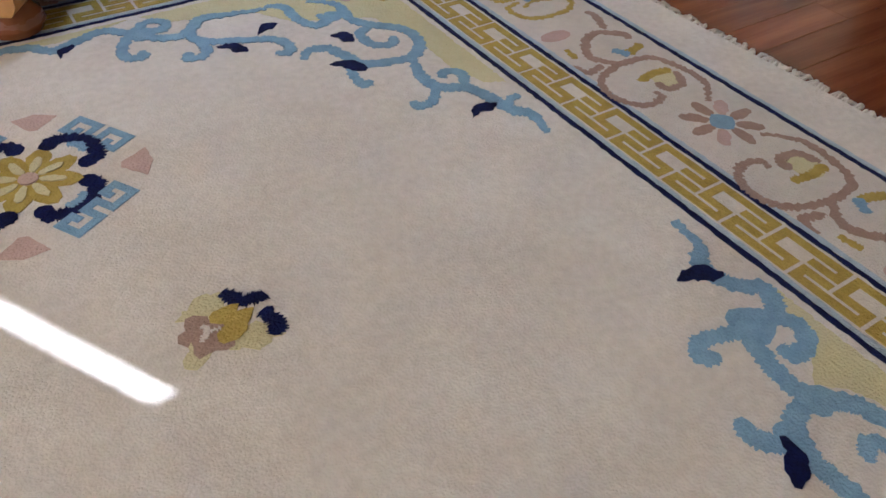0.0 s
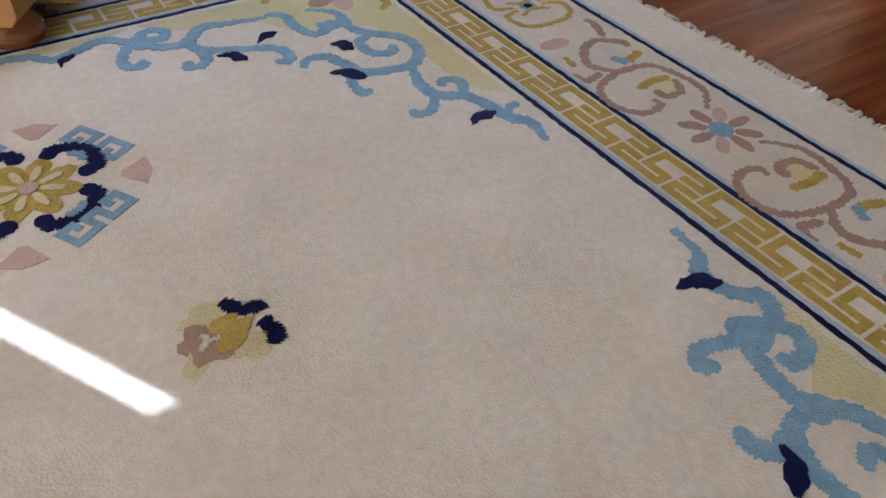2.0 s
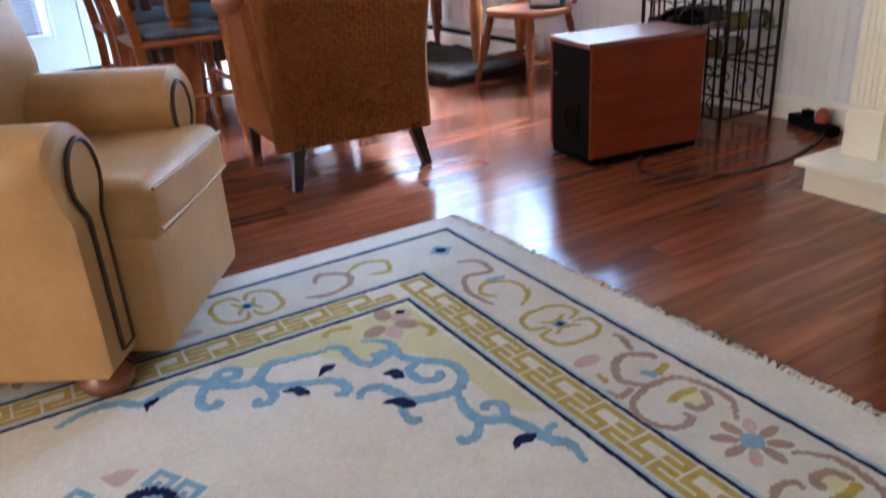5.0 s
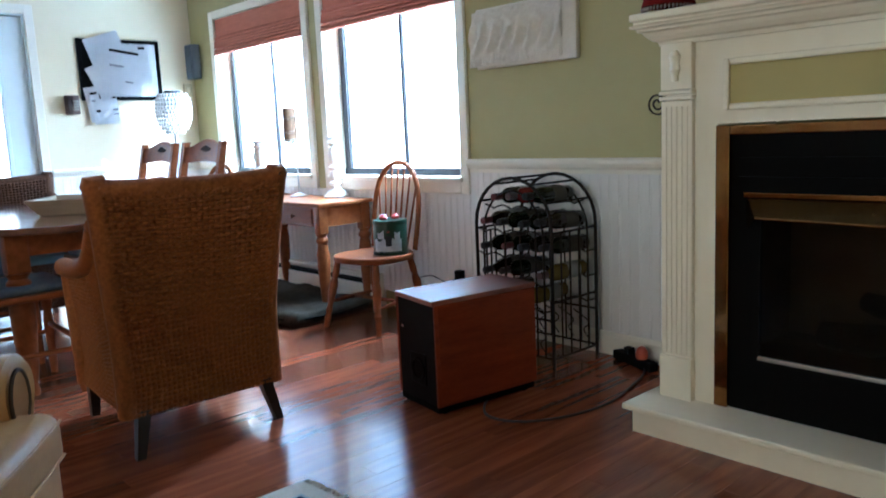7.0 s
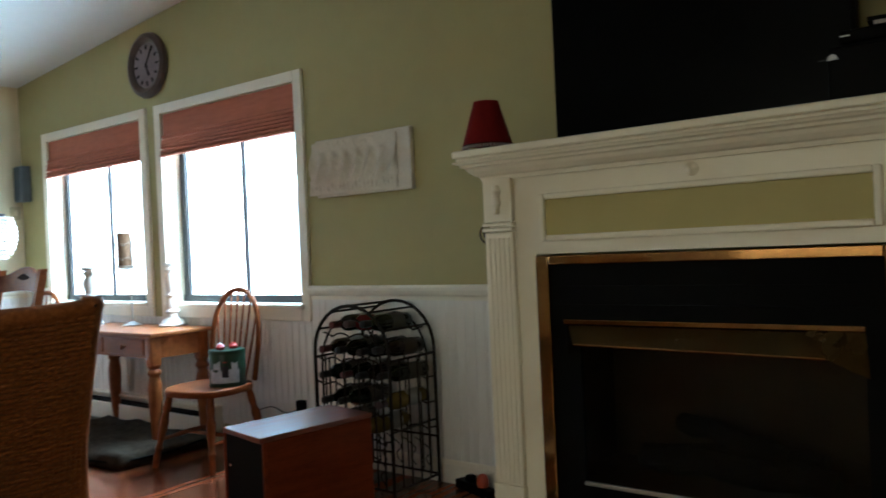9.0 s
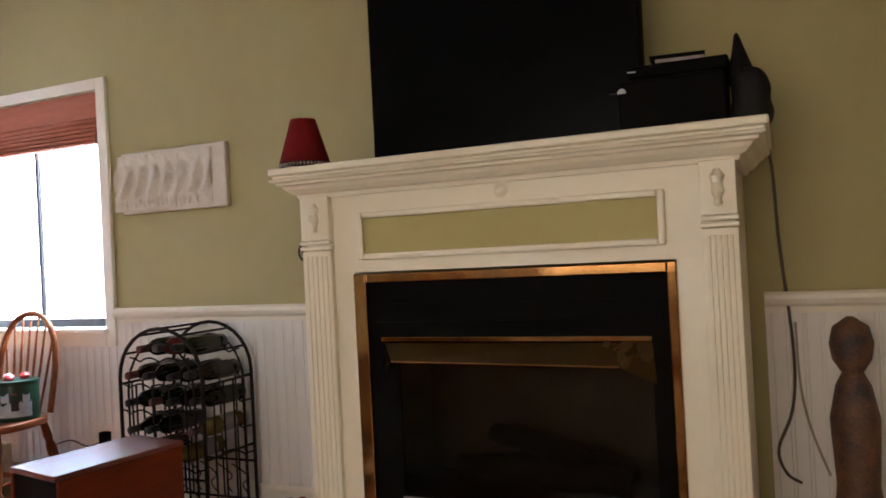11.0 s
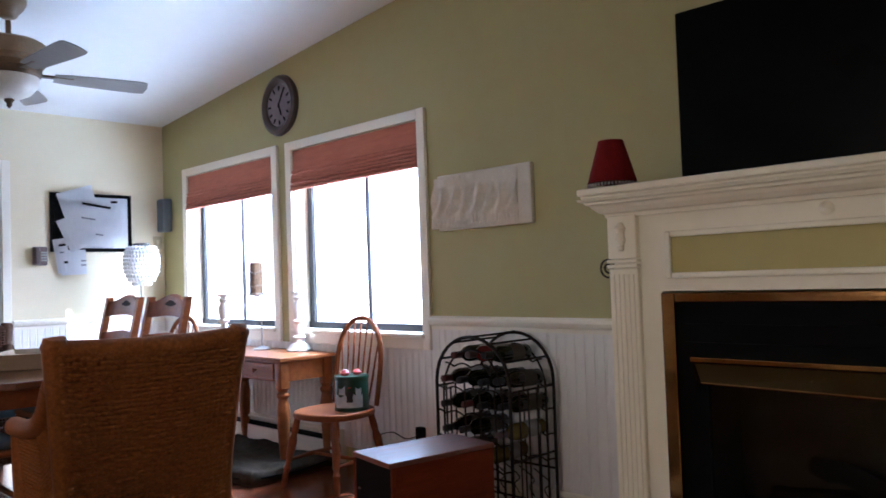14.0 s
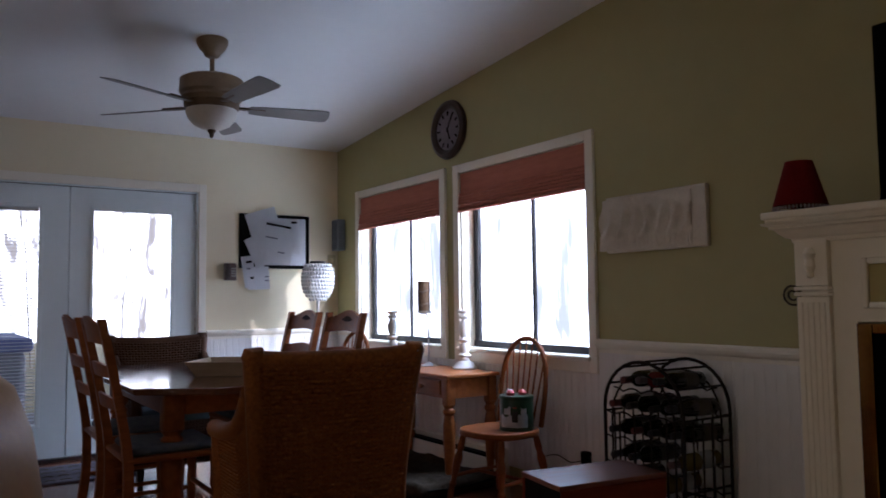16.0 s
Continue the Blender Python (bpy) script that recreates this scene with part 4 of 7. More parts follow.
        y -= random.uniform(0.005, 0.009)
    tagged(part("fringe", bm, M_RUG, g, "knotted ivory cotton fringe"), kind="stuff")
    return g


rug()


# ---- leather armchair ----
def armchair():
    c = thing("leather_armchair", "tan leather armchair with rolled arms and dark piping", "armchair", pose(0.607, 1.855, 0, 0, 0, 56.6))
    pipe_m = surf("dark_brown_piping", (0.055, 0.03, 0.017), None, 20, 0.5)
    foot_m = surf("reddish_foot_wood", (0.20, 0.065, 0.025), None, 8, 0.25, stretch=(1, 1, 5))

    def arm(s):
        x0 = s * 0.335
        # outline of the arm's face: narrow post swelling into a roll that leans outward
        prof = [(-0.135, 0.07), (0.0, 0.07), (0.002, 0.30), (0.006, 0.40)]
        roll = [(0.03 + 0.0 - 0.085 + 0.095 * math.cos(t), 0.485 + 0.085 * math.sin(t)) for t in [radians(a) for a in range(-20, 211, 15)]]
        prof = prof + roll + [(-0.135, 0.40)]
        bm = bmesh.new()
        ys = [0.0, 0.012, 0.10, 0.3, 0.5, 0.68, 0.72]
        sc_ = [0.94, 1.0, 1.0, 1.0, 1.0, 1.0, 0.9]
        rings = []
        for yy, k in zip(ys, sc_):
            rings.append([bm.verts.new((x0 + s * ((px + 0.06) * k - 0.06), yy, 0.32 + (pz - 0.32) * k)) for px, pz in prof])
        n = len(prof)
        for A, B in zip(rings, rings[1:]):
            for i in range(n):
                bm.faces.new((A[i], A[(i + 1) % n], B[(i + 1) % n], B[i]))
        bm.faces.new(rings[0])
        bm.faces.new(rings[-1][::-1])
        bmesh.ops.recalc_face_normals(bm, faces=bm.faces[:])
        a = part("arm", bm, M_LEATHER, c, "", True)
        inset = [(x0 + s * ((px + 0.06) * (0.58 if pz > 0.41 else 0.34) - 0.076), -0.004, 0.33 + (pz - 0.33) * 0.86) for px, pz in prof]
        part("front_panel", prism(bmesh.new(), inset, 0.012, (0, 1, 0)), M_LEATHER, a)
        pts = [Vector((p[0], -0.004, p[2])) for p in inset]
        part("piping", tube(bmesh.new(), pts, 0.0055, 6, closed=True), pipe_m, a, "dark brown piping", True)

    arm(-1)
    arm(1)
    part("seat_base", box(-0.222, 0.27, -0.075, 0.70, 0.055, 0.33, bevel=0.022, seg=3), M_LEATHER, c, "", True)
    cu = part("seat_cushion", box(-0.222, 0.268, -0.095, 0.56, 0.29, 0.435, bevel=0.045, seg=5), M_LEATHER, c, "", True)
    for z in (0.325, 0.41):
        part("piping", tube(bmesh.new(), bez([(-0.19, -0.094, z), (0.02, -0.10, z), (0.24, -0.094, z)], 5), 0.004, 6), M_LEATHER, cu, "", True)
    # back: thick, leaning, with a rounded top
    bm = bmesh.new()
    rings = []
    for k, (z, d, w, th) in enumerate(((0.12, 0.50, 0.30, 0.16), (0.42, 0.48, 0.30, 0.18), (0.60, 0.49, 0.315, 0.19), (0.78, 0.51, 0.315, 0.17), (0.90, 0.53, 0.30, 0.13), (0.955, 0.545, 0.26, 0.07), (0.97, 0.55, 0.20, 0.02))):
        ring = []
        for i in range(28):
            t = 2 * math.pi * i / 28
            cx, sx = math.cos(t), math.sin(t)
            ring.append(bm.verts.new((0.06 + w * math.copysign(abs(cx) ** 0.35, cx), d + th * math.copysign(abs(sx) ** 0.6, sx) * 0.75, z)))
        rings.append(ring)
    for A, B in zip(rings, rings[1:]):
        for i in range(28):
            bm.faces.new((A[i], A[(i + 1) % 28], B[(i + 1) % 28], B[i]))
    bm.faces.new(rings[0][::-1])
    bm.faces.new(rings[-1])
    part("backrest", bm, M_LEATHER, c, "", True)
    part("plinth", box(-0.30, 0.30, 0.04, 0.68, 0.045, 0.075), foot_m, c)
    for x in (-0.275, 0.275):
        for y in (0.045, 0.66):
            part("foot", lathe(bmesh.new(), [(0.03, 0.014), (0.048, 0.02), (0.056, 0.035), (0.052, 0.052), (0.035, 0.07), (0.03, 0.078)], (x, y, 0), 16), foot_m, c, "turned reddish wooden bun foot", True)
    return c


armchair()


# ---- woven chairs ----
def woven(surface, nu, nv, amp=0.006):
    """A panel of basket weave: flat strands in rows that dip behind every other stake."""
    bm = bmesh.new()
    U, V = nu * 4, nv * 4
    grid = []
    for j in range(V + 1):
        row = []
        v = j / V
        k = min(int(v * nv), nv - 1)
        edge = abs(math.sin(math.pi * v * nv)) ** 0.6
        for i in range(U + 1):
            u = i / U
            p, n = surface(u, v)
            over = 0.5 + 0.5 * math.cos(math.pi * (u * nu + k))
            gap = 0.35 + 0.65 * abs(math.sin(math.pi * u * nu)) ** 0.7
            h = amp * edge * gap * (0.55 + 0.45 * over) + 0.0022 * noise.noise(Vector(p) * 30)
            row.append(bm.verts.new(Vector(p) + Vector(n) * h))
        grid.append(row)
    for j in range(V):
        for i in range(U):
            bm.faces.new((grid[j][i], grid[j][i + 1], grid[j + 1][i + 1], grid[j + 1][i]))
    return bm


def rattan_chair():
    c = thing("rattan_armchair", "brown woven seagrass armchair with dark wooden legs at the dining table", "armchair", None, "woven chairs")
    H = 0.915

    def hw(z):
        return 0.262 + 0.056 * max(0.0, (z - 0.2) / (H - 0.2)) ** 1.3 + 0.014 * max(0.0, (0.24 - z) / 0.1)

    def yb(z):
        return 0.0 - 0.065 * max(0.0, (z - 0.35) / (H - 0.35)) ** 1.4

    def top(u):
        return H - 0.012 * math.sin(math.pi * u) + 0.0

    def back(u, v):
        z = 0.14 + (top(u) - 0.14) * v
        return (hw(z) * (2 * u - 1), yb(z), z), (0, -1, 0)

    part("back_panel", woven(back, 30, 46, 0.013), M_WICKER, c, "", True)

    def front(u, v):
        z = 0.40 + (top(u) - 0.40) * v
        return ((hw(z) - 0.02) * (1 - 2 * u), yb(z) + 0.075, z), (0, 1, 0)

    part("inner_back", woven(front, 28, 30, 0.012), M_WICKER, c, "", True)
    # rolled top and sides of the back
    rim = [(-hw(0.14) + 0.01, 0.03, 0.14)] + [(-hw(z) + 0.006, yb(z) + 0.036, z) for z in (0.4, 0.6, 0.8, 0.93)] + [(-hw(H) + 0.03, yb(H) + 0.034, H - 0.004)]
    rim = rim + [(0, yb(H) + 0.034, H - 0.014)] + [(-x, y, z) for x, y, z in rim[::-1]]
    part("rim", tube(bmesh.new(), bez(rim, 6), 0.040, 10), M_WICKER, c, "", True)
    for s in (-1, 1):
        def side(u, v, s=s):
            # u from back to front, v from skirt to the arm's top
            y = 0.03 + 0.55 * u
            zt = 0.80 - 0.17 * min(1, u * 2.2) - 0.02 * u
            z = 0.14 + (zt - 0.14) * v
            w = hw(z) * (1 - 0.02 * u)
            return (s * w, y, z), (s, 0, 0)
        bm = woven(side, 26, 34, 0.012)
        if s < 0:
            bmesh.ops.reverse_faces(bm, faces=bm.faces[:])
        part("side_panel", bm, M_WICKER, c, "", True)
        arm = bez([(s * hw(0.8), 0.03, 0.80), (s * hw(0.66), 0.20, 0.665), (s * hw(0.62), 0.40, 0.615), (s * hw(0.6), 0.575, 0.605)], 6)
        part("arm", tube(bmesh.new(), arm, 0.036, 10), M_WICKER, c, "", True)
        part("arm_front", tube(bmesh.new(), [(s * (hw(0.3) - 0.01), 0.575, 0.14), (s * (hw(0.5) - 0.01), 0.575, 0.605)], 0.034, 10), M_WICKER, c, "", True)

    def apron(u, v):
        return ((0.26 * (1 - 2 * u)), 0.585, 0.14 + 0.28 * v), (0, 1, 0)
    part("apron", woven(apron, 26, 16, 0.011), M_WICKER, c, "", True)
    part("seat", box(-0.25, 0.25, 0.03, 0.58, 0.15, 0.40), M_WICKER, c)
    part("cushion", box(-0.23, 0.23, 0.06, 0.57, 0.40, 0.47, bevel=0.03, seg=4), surf("teal_grey_cloth", (0.10, 0.14, 0.16), None, 12, 0.9, bump=0.3), c, "dull blue seat cushion", True)
    leg_m = surf("espresso_wood", (0.02, 0.013, 0.009), None, 8, 0.3)
    for x, y, dx, dy in ((-0.225, 0.02, -0.035, -0.03), (0.225, 0.02, 0.035, -0.03), (-0.235, 0.56, -0.005, 0.012), (0.235, 0.56, 0.005, 0.012)):
        bm = bmesh.new()
        a = [bm.verts.new((x + i * 0.023, y + j * 0.023, 0.165)) for i, j in ((-1, -1), (1, -1), (1, 1), (-1, 1))]
        b = [bm.verts.new((x + dx + i * 0.015, y + dy + j * 0.015, 0.0)) for i, j in ((-1, -1), (1, -1), (1, 1), (-1, 1))]
        bm.faces.new(a)
        bm.faces.new(b[::-1])
        for i in range(4):
            bm.faces.new((b[i], b[(i + 1) % 4], a[(i + 1) % 4], a[i]))
        part("leg", bm, leg_m, c, "dark tapered wooden leg")
    return c


rc = rattan_chair()
rc.matrix_world = pose(1.467, 2.615, 0, 0, 0, -2.5)
rc2 = copy_thing(rc, pose(1.50, 5.42, 0, 0, 0, 180) @ Matrix.Diagonal((0.95, 0.95, 0.95, 1)))
rc2["label"] = "woven armchair at the dining table near the doors, coloured dark as backlit"
# the far chair takes the darkened weave, as it stands against the light
for ob in rc2.children:
    if ob.data.materials[0] == M_WICKER:
        ob.data = ob.data.copy()
        ob.data.materials[0] = M_SHADEDWICKER


# ---- dining table and ladder-back chairs ----
def turned_leg(h, r):
    return [(r * 0.55, 0.0), (r * 0.62, 0.02), (r * 0.5, 0.05), (r * 0.72, 0.12 * h / 0.7), (r * 0.95, 0.30 * h / 0.7), (r * 1.0, 0.40 * h / 0.7), (r * 0.72, 0.47 * h / 0.7),
            (r * 0.95, 0.485 * h / 0.7), (r * 0.95, 0.50 * h / 0.7), (r * 0.7, 0.515 * h / 0.7), (r * 1.0, 0.54 * h / 0.7)]


def dining_table():
    t = thing("dining_table", "dark cherry dining table with clipped corners and turned legs", "dining table", pose(0, 0, 0))
    x0, x1, y0, y1 = 0.975, 2.02, 3.44, 5.12
    pts = [(x0, y0 + 0.21), (x0 + 0.30, y0), (x1 - 0.30, y0), (x1, y0 + 0.21), (x1, y1 - 0.21), (x1 - 0.3, y1), (x0 + 0.3, y1), (x0, y1 - 0.21)]
    bm = prism(bmesh.new(), [(x, y, 0.708) for x, y in pts], 0.032)
    es = [e for e in bm.edges if abs(e.verts[0].co.z - e.verts[1].co.z) < 1e-6]
    bmesh.ops.bevel(bm, geom=es, offset=0.008, segments=3, affect="EDGES", profile=0.5)
    part("tabletop", bm, M_TABLE, t, "", False)
    for a in ((x0 + 0.14, x0 + 0.165, y0 + 0.26, y1 - 0.26, 0.61, 0.708), (x1 - 0.165, x1 - 0.14, y0 + 0.26, y1 - 0.26, 0.61, 0.708),
              (x0 + 0.2, x1 - 0.2, y0 + 0.19, y0 + 0.215, 0.61, 0.708), (x0 + 0.2, x1 - 0.2, y1 - 0.215, y1 - 0.19, 0.61, 0.708)):
        part("apron", box(*a), M_CHAIR, t)
    for x in (x0 + 0.175, x1 - 0.175):
        for y in (y0 + 0.23, y1 - 0.23):
            bm = lathe(bmesh.new(), turned_leg(0.70, 0.052), (x, y, 0), 18)
            bx(bm, x - 0.045, x + 0.045, y - 0.045, y + 0.045, 0.54, 0.708, 0.004)
            part("leg", bm, M_CHAIR, t, "turned brown leg", True)
    return t


dining_table()


def ladder_chair():
    """Faces +y; the back stands at y = 0."""
    c = thing("ladder_back_chair", "brown wooden ladder-back dining chair with a carved top rail", "dining chair", None, "dining chairs")
    w, H = 0.215, 1.075

    def yb(z):
        return 0.0 - 0.12 * max(0, (z - 0.44) / (H - 0.44)) ** 1.2

    for s in (-1, 1):
        pts = [(s * w, yb(z) + (0.0 if z > 0.2 else -0.03 * (0.2 - z) / 0.2), z) for z in (0, 0.2, 0.44, 0.65, 0.85, H - 0.02)]
        bm = bmesh.new()
        rings = []
        for k, p in enumerate(bez(pts, 3)):
            q = 0.019 - 0.004 * (p.z / H)
            rings.append([bm.verts.new(p + Vector((i * q, j * q * 1.15, 0))) for i, j in ((-1, -1), (1, -1), (1, 1), (-1, 1))])
        for A, B in zip(rings, rings[1:]):
            for i in range(4):
                bm.faces.new((A[i], A[(i + 1) % 4], B[(i + 1) % 4], B[i]))
        bm.faces.new(rings[0][::-1])
        bm.faces.new(rings[-1])
        part("back_post", bm, M_CHAIR, c)
        part("front_leg", lathe(bmesh.new(), [(0.015, 0), (0.02, 0.05), (0.017, 0.1), (0.023, 0.25), (0.017, 0.3), (0.024, 0.32), (0.024, 0.43)], (s * w, 0.39, 0), 12), M_CHAIR, c, "", True)
        part("stretcher", tube(bmesh.new(), [(s * w, -0.01, 0.2), (s * w, 0.39, 0.2)], 0.011, 8), M_CHAIR, c, "", True)
    part("stretcher", tube(bmesh.new(), [(-w, 0.39, 0.24), (w, 0.39, 0.24)], 0.012, 8), M_CHAIR, c, "", True)
    # slats: the top one arched with a carved hollow
    for z0, h, arch in ((0.945, 0.082, 0.042), (0.80, 0.052, 0.014), (0.66, 0.05, 0.012)):
        bm = bmesh.new()
        n = 16
        front, backv = [], []
        for k in range(n + 1):
            u = 2 * k / n - 1
            cv = -0.025 * (1 - u * u)
            a = arch * (math.cos(u * math.pi) + 1) / 2
            for zz, lst in ((z0 + a * 0.2, 0), (z0 + h + a, 1)):
                y = yb(zz) + cv
                front.append(bm.verts.new((u * (w - 0.012), y - 0.008, zz)))
                backv.append(bm.verts.new((u * (w - 0.012), y + 0.008, zz)))
        for k in range(n):
            i = 2 * k
            bm.faces.new((front[i], front[i + 2], front[i + 3], front[i + 1]))
            bm.faces.new((backv[i], backv[i + 1], backv[i + 3], backv[i + 2]))
            bm.faces.new((front[i + 1], front[i + 3], backv[i + 3], backv[i + 1]))
            bm.faces.new((front[i], backv[i], backv[i + 2], front[i + 2]))
        bmesh.ops.recalc_face_normals(bm, faces=bm.faces[:])
        sl = part("slat", bm, M_CHAIR, c, "", True)
        if arch > 0.03:
            zc = z0 + 0.07
            leafy = [(0.062 * math.cos(t) * (1 + 0.12 * math.cos(6 * t)), yb(zc) - 0.0185, zc + 0.017 * math.sin(t) * (1 + 0.3 * math.cos(4 * t))) for t in [2 * math.pi * k / 28 for k in range(28)]]
            part("carving", prism(bmesh.new(), leafy, 0.004, (0, 1, 0)), M_CARVED, sl, "dark carved leaf motif")
    part("seat", box(-0.235, 0.235, -0.015, 0.415, 0.43, 0.455, bevel=0.01), M_CHAIR, c)
    part("seat_pad", box(-0.20, 0.20, 0.02, 0.40, 0.455, 0.49, bevel=0.016, seg=3), surf("blue_print_cloth", (0.06, 0.08, 0.12), (0.11, 0.125, 0.14), 26, 0.9), c, "faded blue tie-on seat pad", True)
    return c


lc = ladder_chair()
lc.matrix_world = pose(0.935, 3.76, 0, 0, 0, -90)
copy_thing(lc, pose(0.935, 4.40, 0, 0, 0, -90))
for y in (3.93, 4.50):
    copy_thing(lc, pose(2.05, y, 0, 0, 0, 90))


def tray():
    t = thing("serving_tray", "pale wooden flared tray with papers on the dining table", "tray", pose(1.60, 4.02, 0.742, 0, 0, -36))
    wood = surf("pale_tray_wood", (0.55, 0.43, 0.30), (0.47, 0.36, 0.24), 6, 0.5, stretch=(1, 8, 8))
    a, b, f, h = 0.20, 0.14, 0.045, 0.075
    part("base", box(-a, a, -b, b, 0, 0.008), wood, t)
    for sx, sy in ((1, 0), (-1, 0), (0, 1), (0, -1)):
        bm = bmesh.new()
        if sx:
            q = [(sx * a, -b, 0), (sx * a, b, 0), (sx * (a + f), b + f, h), (sx * (a + f), -b - f, h)]
        else:
            q = [(-a, sy * b, 0), (a, sy * b, 0), (a + f, sy * (b + f), h), (-a - f, sy * (b + f), h)]
        prism(bm, q, 0.01, (-sx, -sy, 0.2))
        part("side", bm, wood, t)
    return t


tray()


# ---- pine desk ----
def desk():
    d = thing("writing_desk", "honey pine writing desk with turned legs below the windows", "desk", pose(0, 0, 0))
    x0, x1, y0, y1, H = 2.78, 3.165, 3.83, 4.86, 0.672
    part("desktop", box(x0 - 0.015, x1, y0 - 0.02, y1 + 0.02, H - 0.024, H, bevel=0.006), M_PINE, d)
    for a in ((x0 + 0.02, x0 + 0.04, y0 + 0.03, y1 - 0.03, H - 0.145, H - 0.024), (x0 + 0.03, x1 - 0.02, y0 + 0.02, y0 + 0.04, H - 0.145, H - 0.024), (x0 + 0.03, x1 - 0.02, y1 - 0.04, y1 - 0.02, H - 0.145, H - 0.024)):
        part("apron", box(*a), M_PINE, d)
    for ya, yb_ in ((y0 + 0.10, y0 + 0.47), (y0 + 0.53, y1 - 0.10)):
        dr = part("drawer", box(x0 + 0.012, x0 + 0.03, ya, yb_, H - 0.13, H - 0.04, bevel=0.004), M_PINE, d)
        part("knob", lathe(bmesh.new(), [(0.006, 0), (0.006, 0.012), (0.016, 0.02), (0.014, 0.03), (0.004, 0.033)], (x0 + 0.012, (ya + yb_) / 2, H - 0.085), 12, (-1, 0, 0)), M_PINE, dr, "turned wooden knob", True)
    for x in (x0 + 0.035, x1 - 0.04):
        for y in (y0 + 0.035, y1 - 0.035):
            bm = lathe(bmesh.new(), turned_leg(0.64, 0.040), (x, y, 0), 16)
            bx(bm, x - 0.03, x + 0.03, y - 0.03, y + 0.03, 0.49, H - 0.024, 0.003)
            part("leg", bm, M_PINE, d, "turned pine leg", True)
    return d


desk()


# ---- Windsor chairs ----
def windsor():
    """Faces +y, seat centre at the origin."""
    c = thing("windsor_chair", "brown hoop-back wooden chair with thin spindles", "chair", None, "hoop-back chairs")
    seat_z = 0.385
    pts = [(0.21 * math.copysign(abs(math.cos(t)) ** 0.7, math.cos(t)), 0.20 * math.copysign(abs(math.sin(t)) ** 0.8, math.sin(t))) for t in [2 * math.pi * k / 28 for k in range(28)]]
    bm = prism(bmesh.new(), [(x, y, seat_z - 0.018) for x, y in pts], 0.036)
    es = [e for e in bm.edges if abs(e.verts[0].co.z - e.verts[1].co.z) < 1e-6]
    bmesh.ops.bevel(bm, geom=es, offset=0.010, segments=3, affect="EDGES", profile=0.5)
    part("seat", bm, M_CHAIR, c, "", True)
    hoop = []
    for k in range(25):
        t = math.pi * k / 24
        z = seat_z + 0.02 + 0.485 * math.sin(t) ** 0.75
        hoop.append((math.cos(t) * (0.160 + 0.062 * math.sin(t)), -0.165 - 0.070 * (z - seat_z) / 0.45, z))
    part("hoop", tube(bmesh.new(), hoop, 0.0145, 8), M_CHAIR, c, "", True)
    for k in range(7):
        x = -0.12 + 0.04 * k
        zt = seat_z + 0.02 + 0.485 * max(0.0, 1 - (x * 1.2 / 0.20) ** 2) ** 0.375
        part("spindle", tube(bmesh.new(), [(x * 0.8, -0.165, seat_z + 0.01), (x, -0.165 - 0.035 * (zt - seat_z) / 0.45, (seat_z + zt) / 2), (x * 1.2, -0.165 - 0.070 * (zt - seat_z) / 0.45, zt)], [0.0055, 0.0065, 0.0045], 6), M_CHAIR, c, "", True)
    prof = [(0.010, 0), (0.014, 0.06), (0.011, 0.09), (0.017, 0.11), (0.011, 0.13), (0.018, 0.22), (0.019, 0.27), (0.012, 0.31), (0.016, 0.33), (0.013, 0.42)]
    for sx in (-1, 1):
        for sy in (-1, 1):
            a, b = Vector((sx * 0.205, sy * 0.20, 0)), Vector((sx * 0.145, sy * 0.135, seat_z - 0.01))
            d = (b - a)
            part("leg", lathe(bmesh.new(), [(r * 1.28, z * d.length / 0.42) for r, z in prof], a, 10, d.normalized()), M_CHAIR, c, "", True)
        part("stretcher", tube(bmesh.new(), [(sx * 0.185, -0.18, 0.14), (sx * 0.18, 0, 0.145), (sx * 0.185, 0.18, 0.14)], [0.008, 0.013, 0.008], 8), M_CHAIR, c, "", True)
    part("stretcher", tube(bmesh.new(), [(-0.18, 0, 0.145), (0, 0, 0.145), (0.18, 0, 0.145)], [0.008, 0.012, 0.008], 8), M_CHAIR, c, "", True)
    return c


wc = windsor()
wc.matrix_world = pose(2.872, 3.45, 0, 0, 0, 98)
wc2 = copy_thing(wc, pose(2.62, 5.10, 0, 0, 0, 100))
wc2["label"] = "brown hoop-back wooden chair beyond the desk"


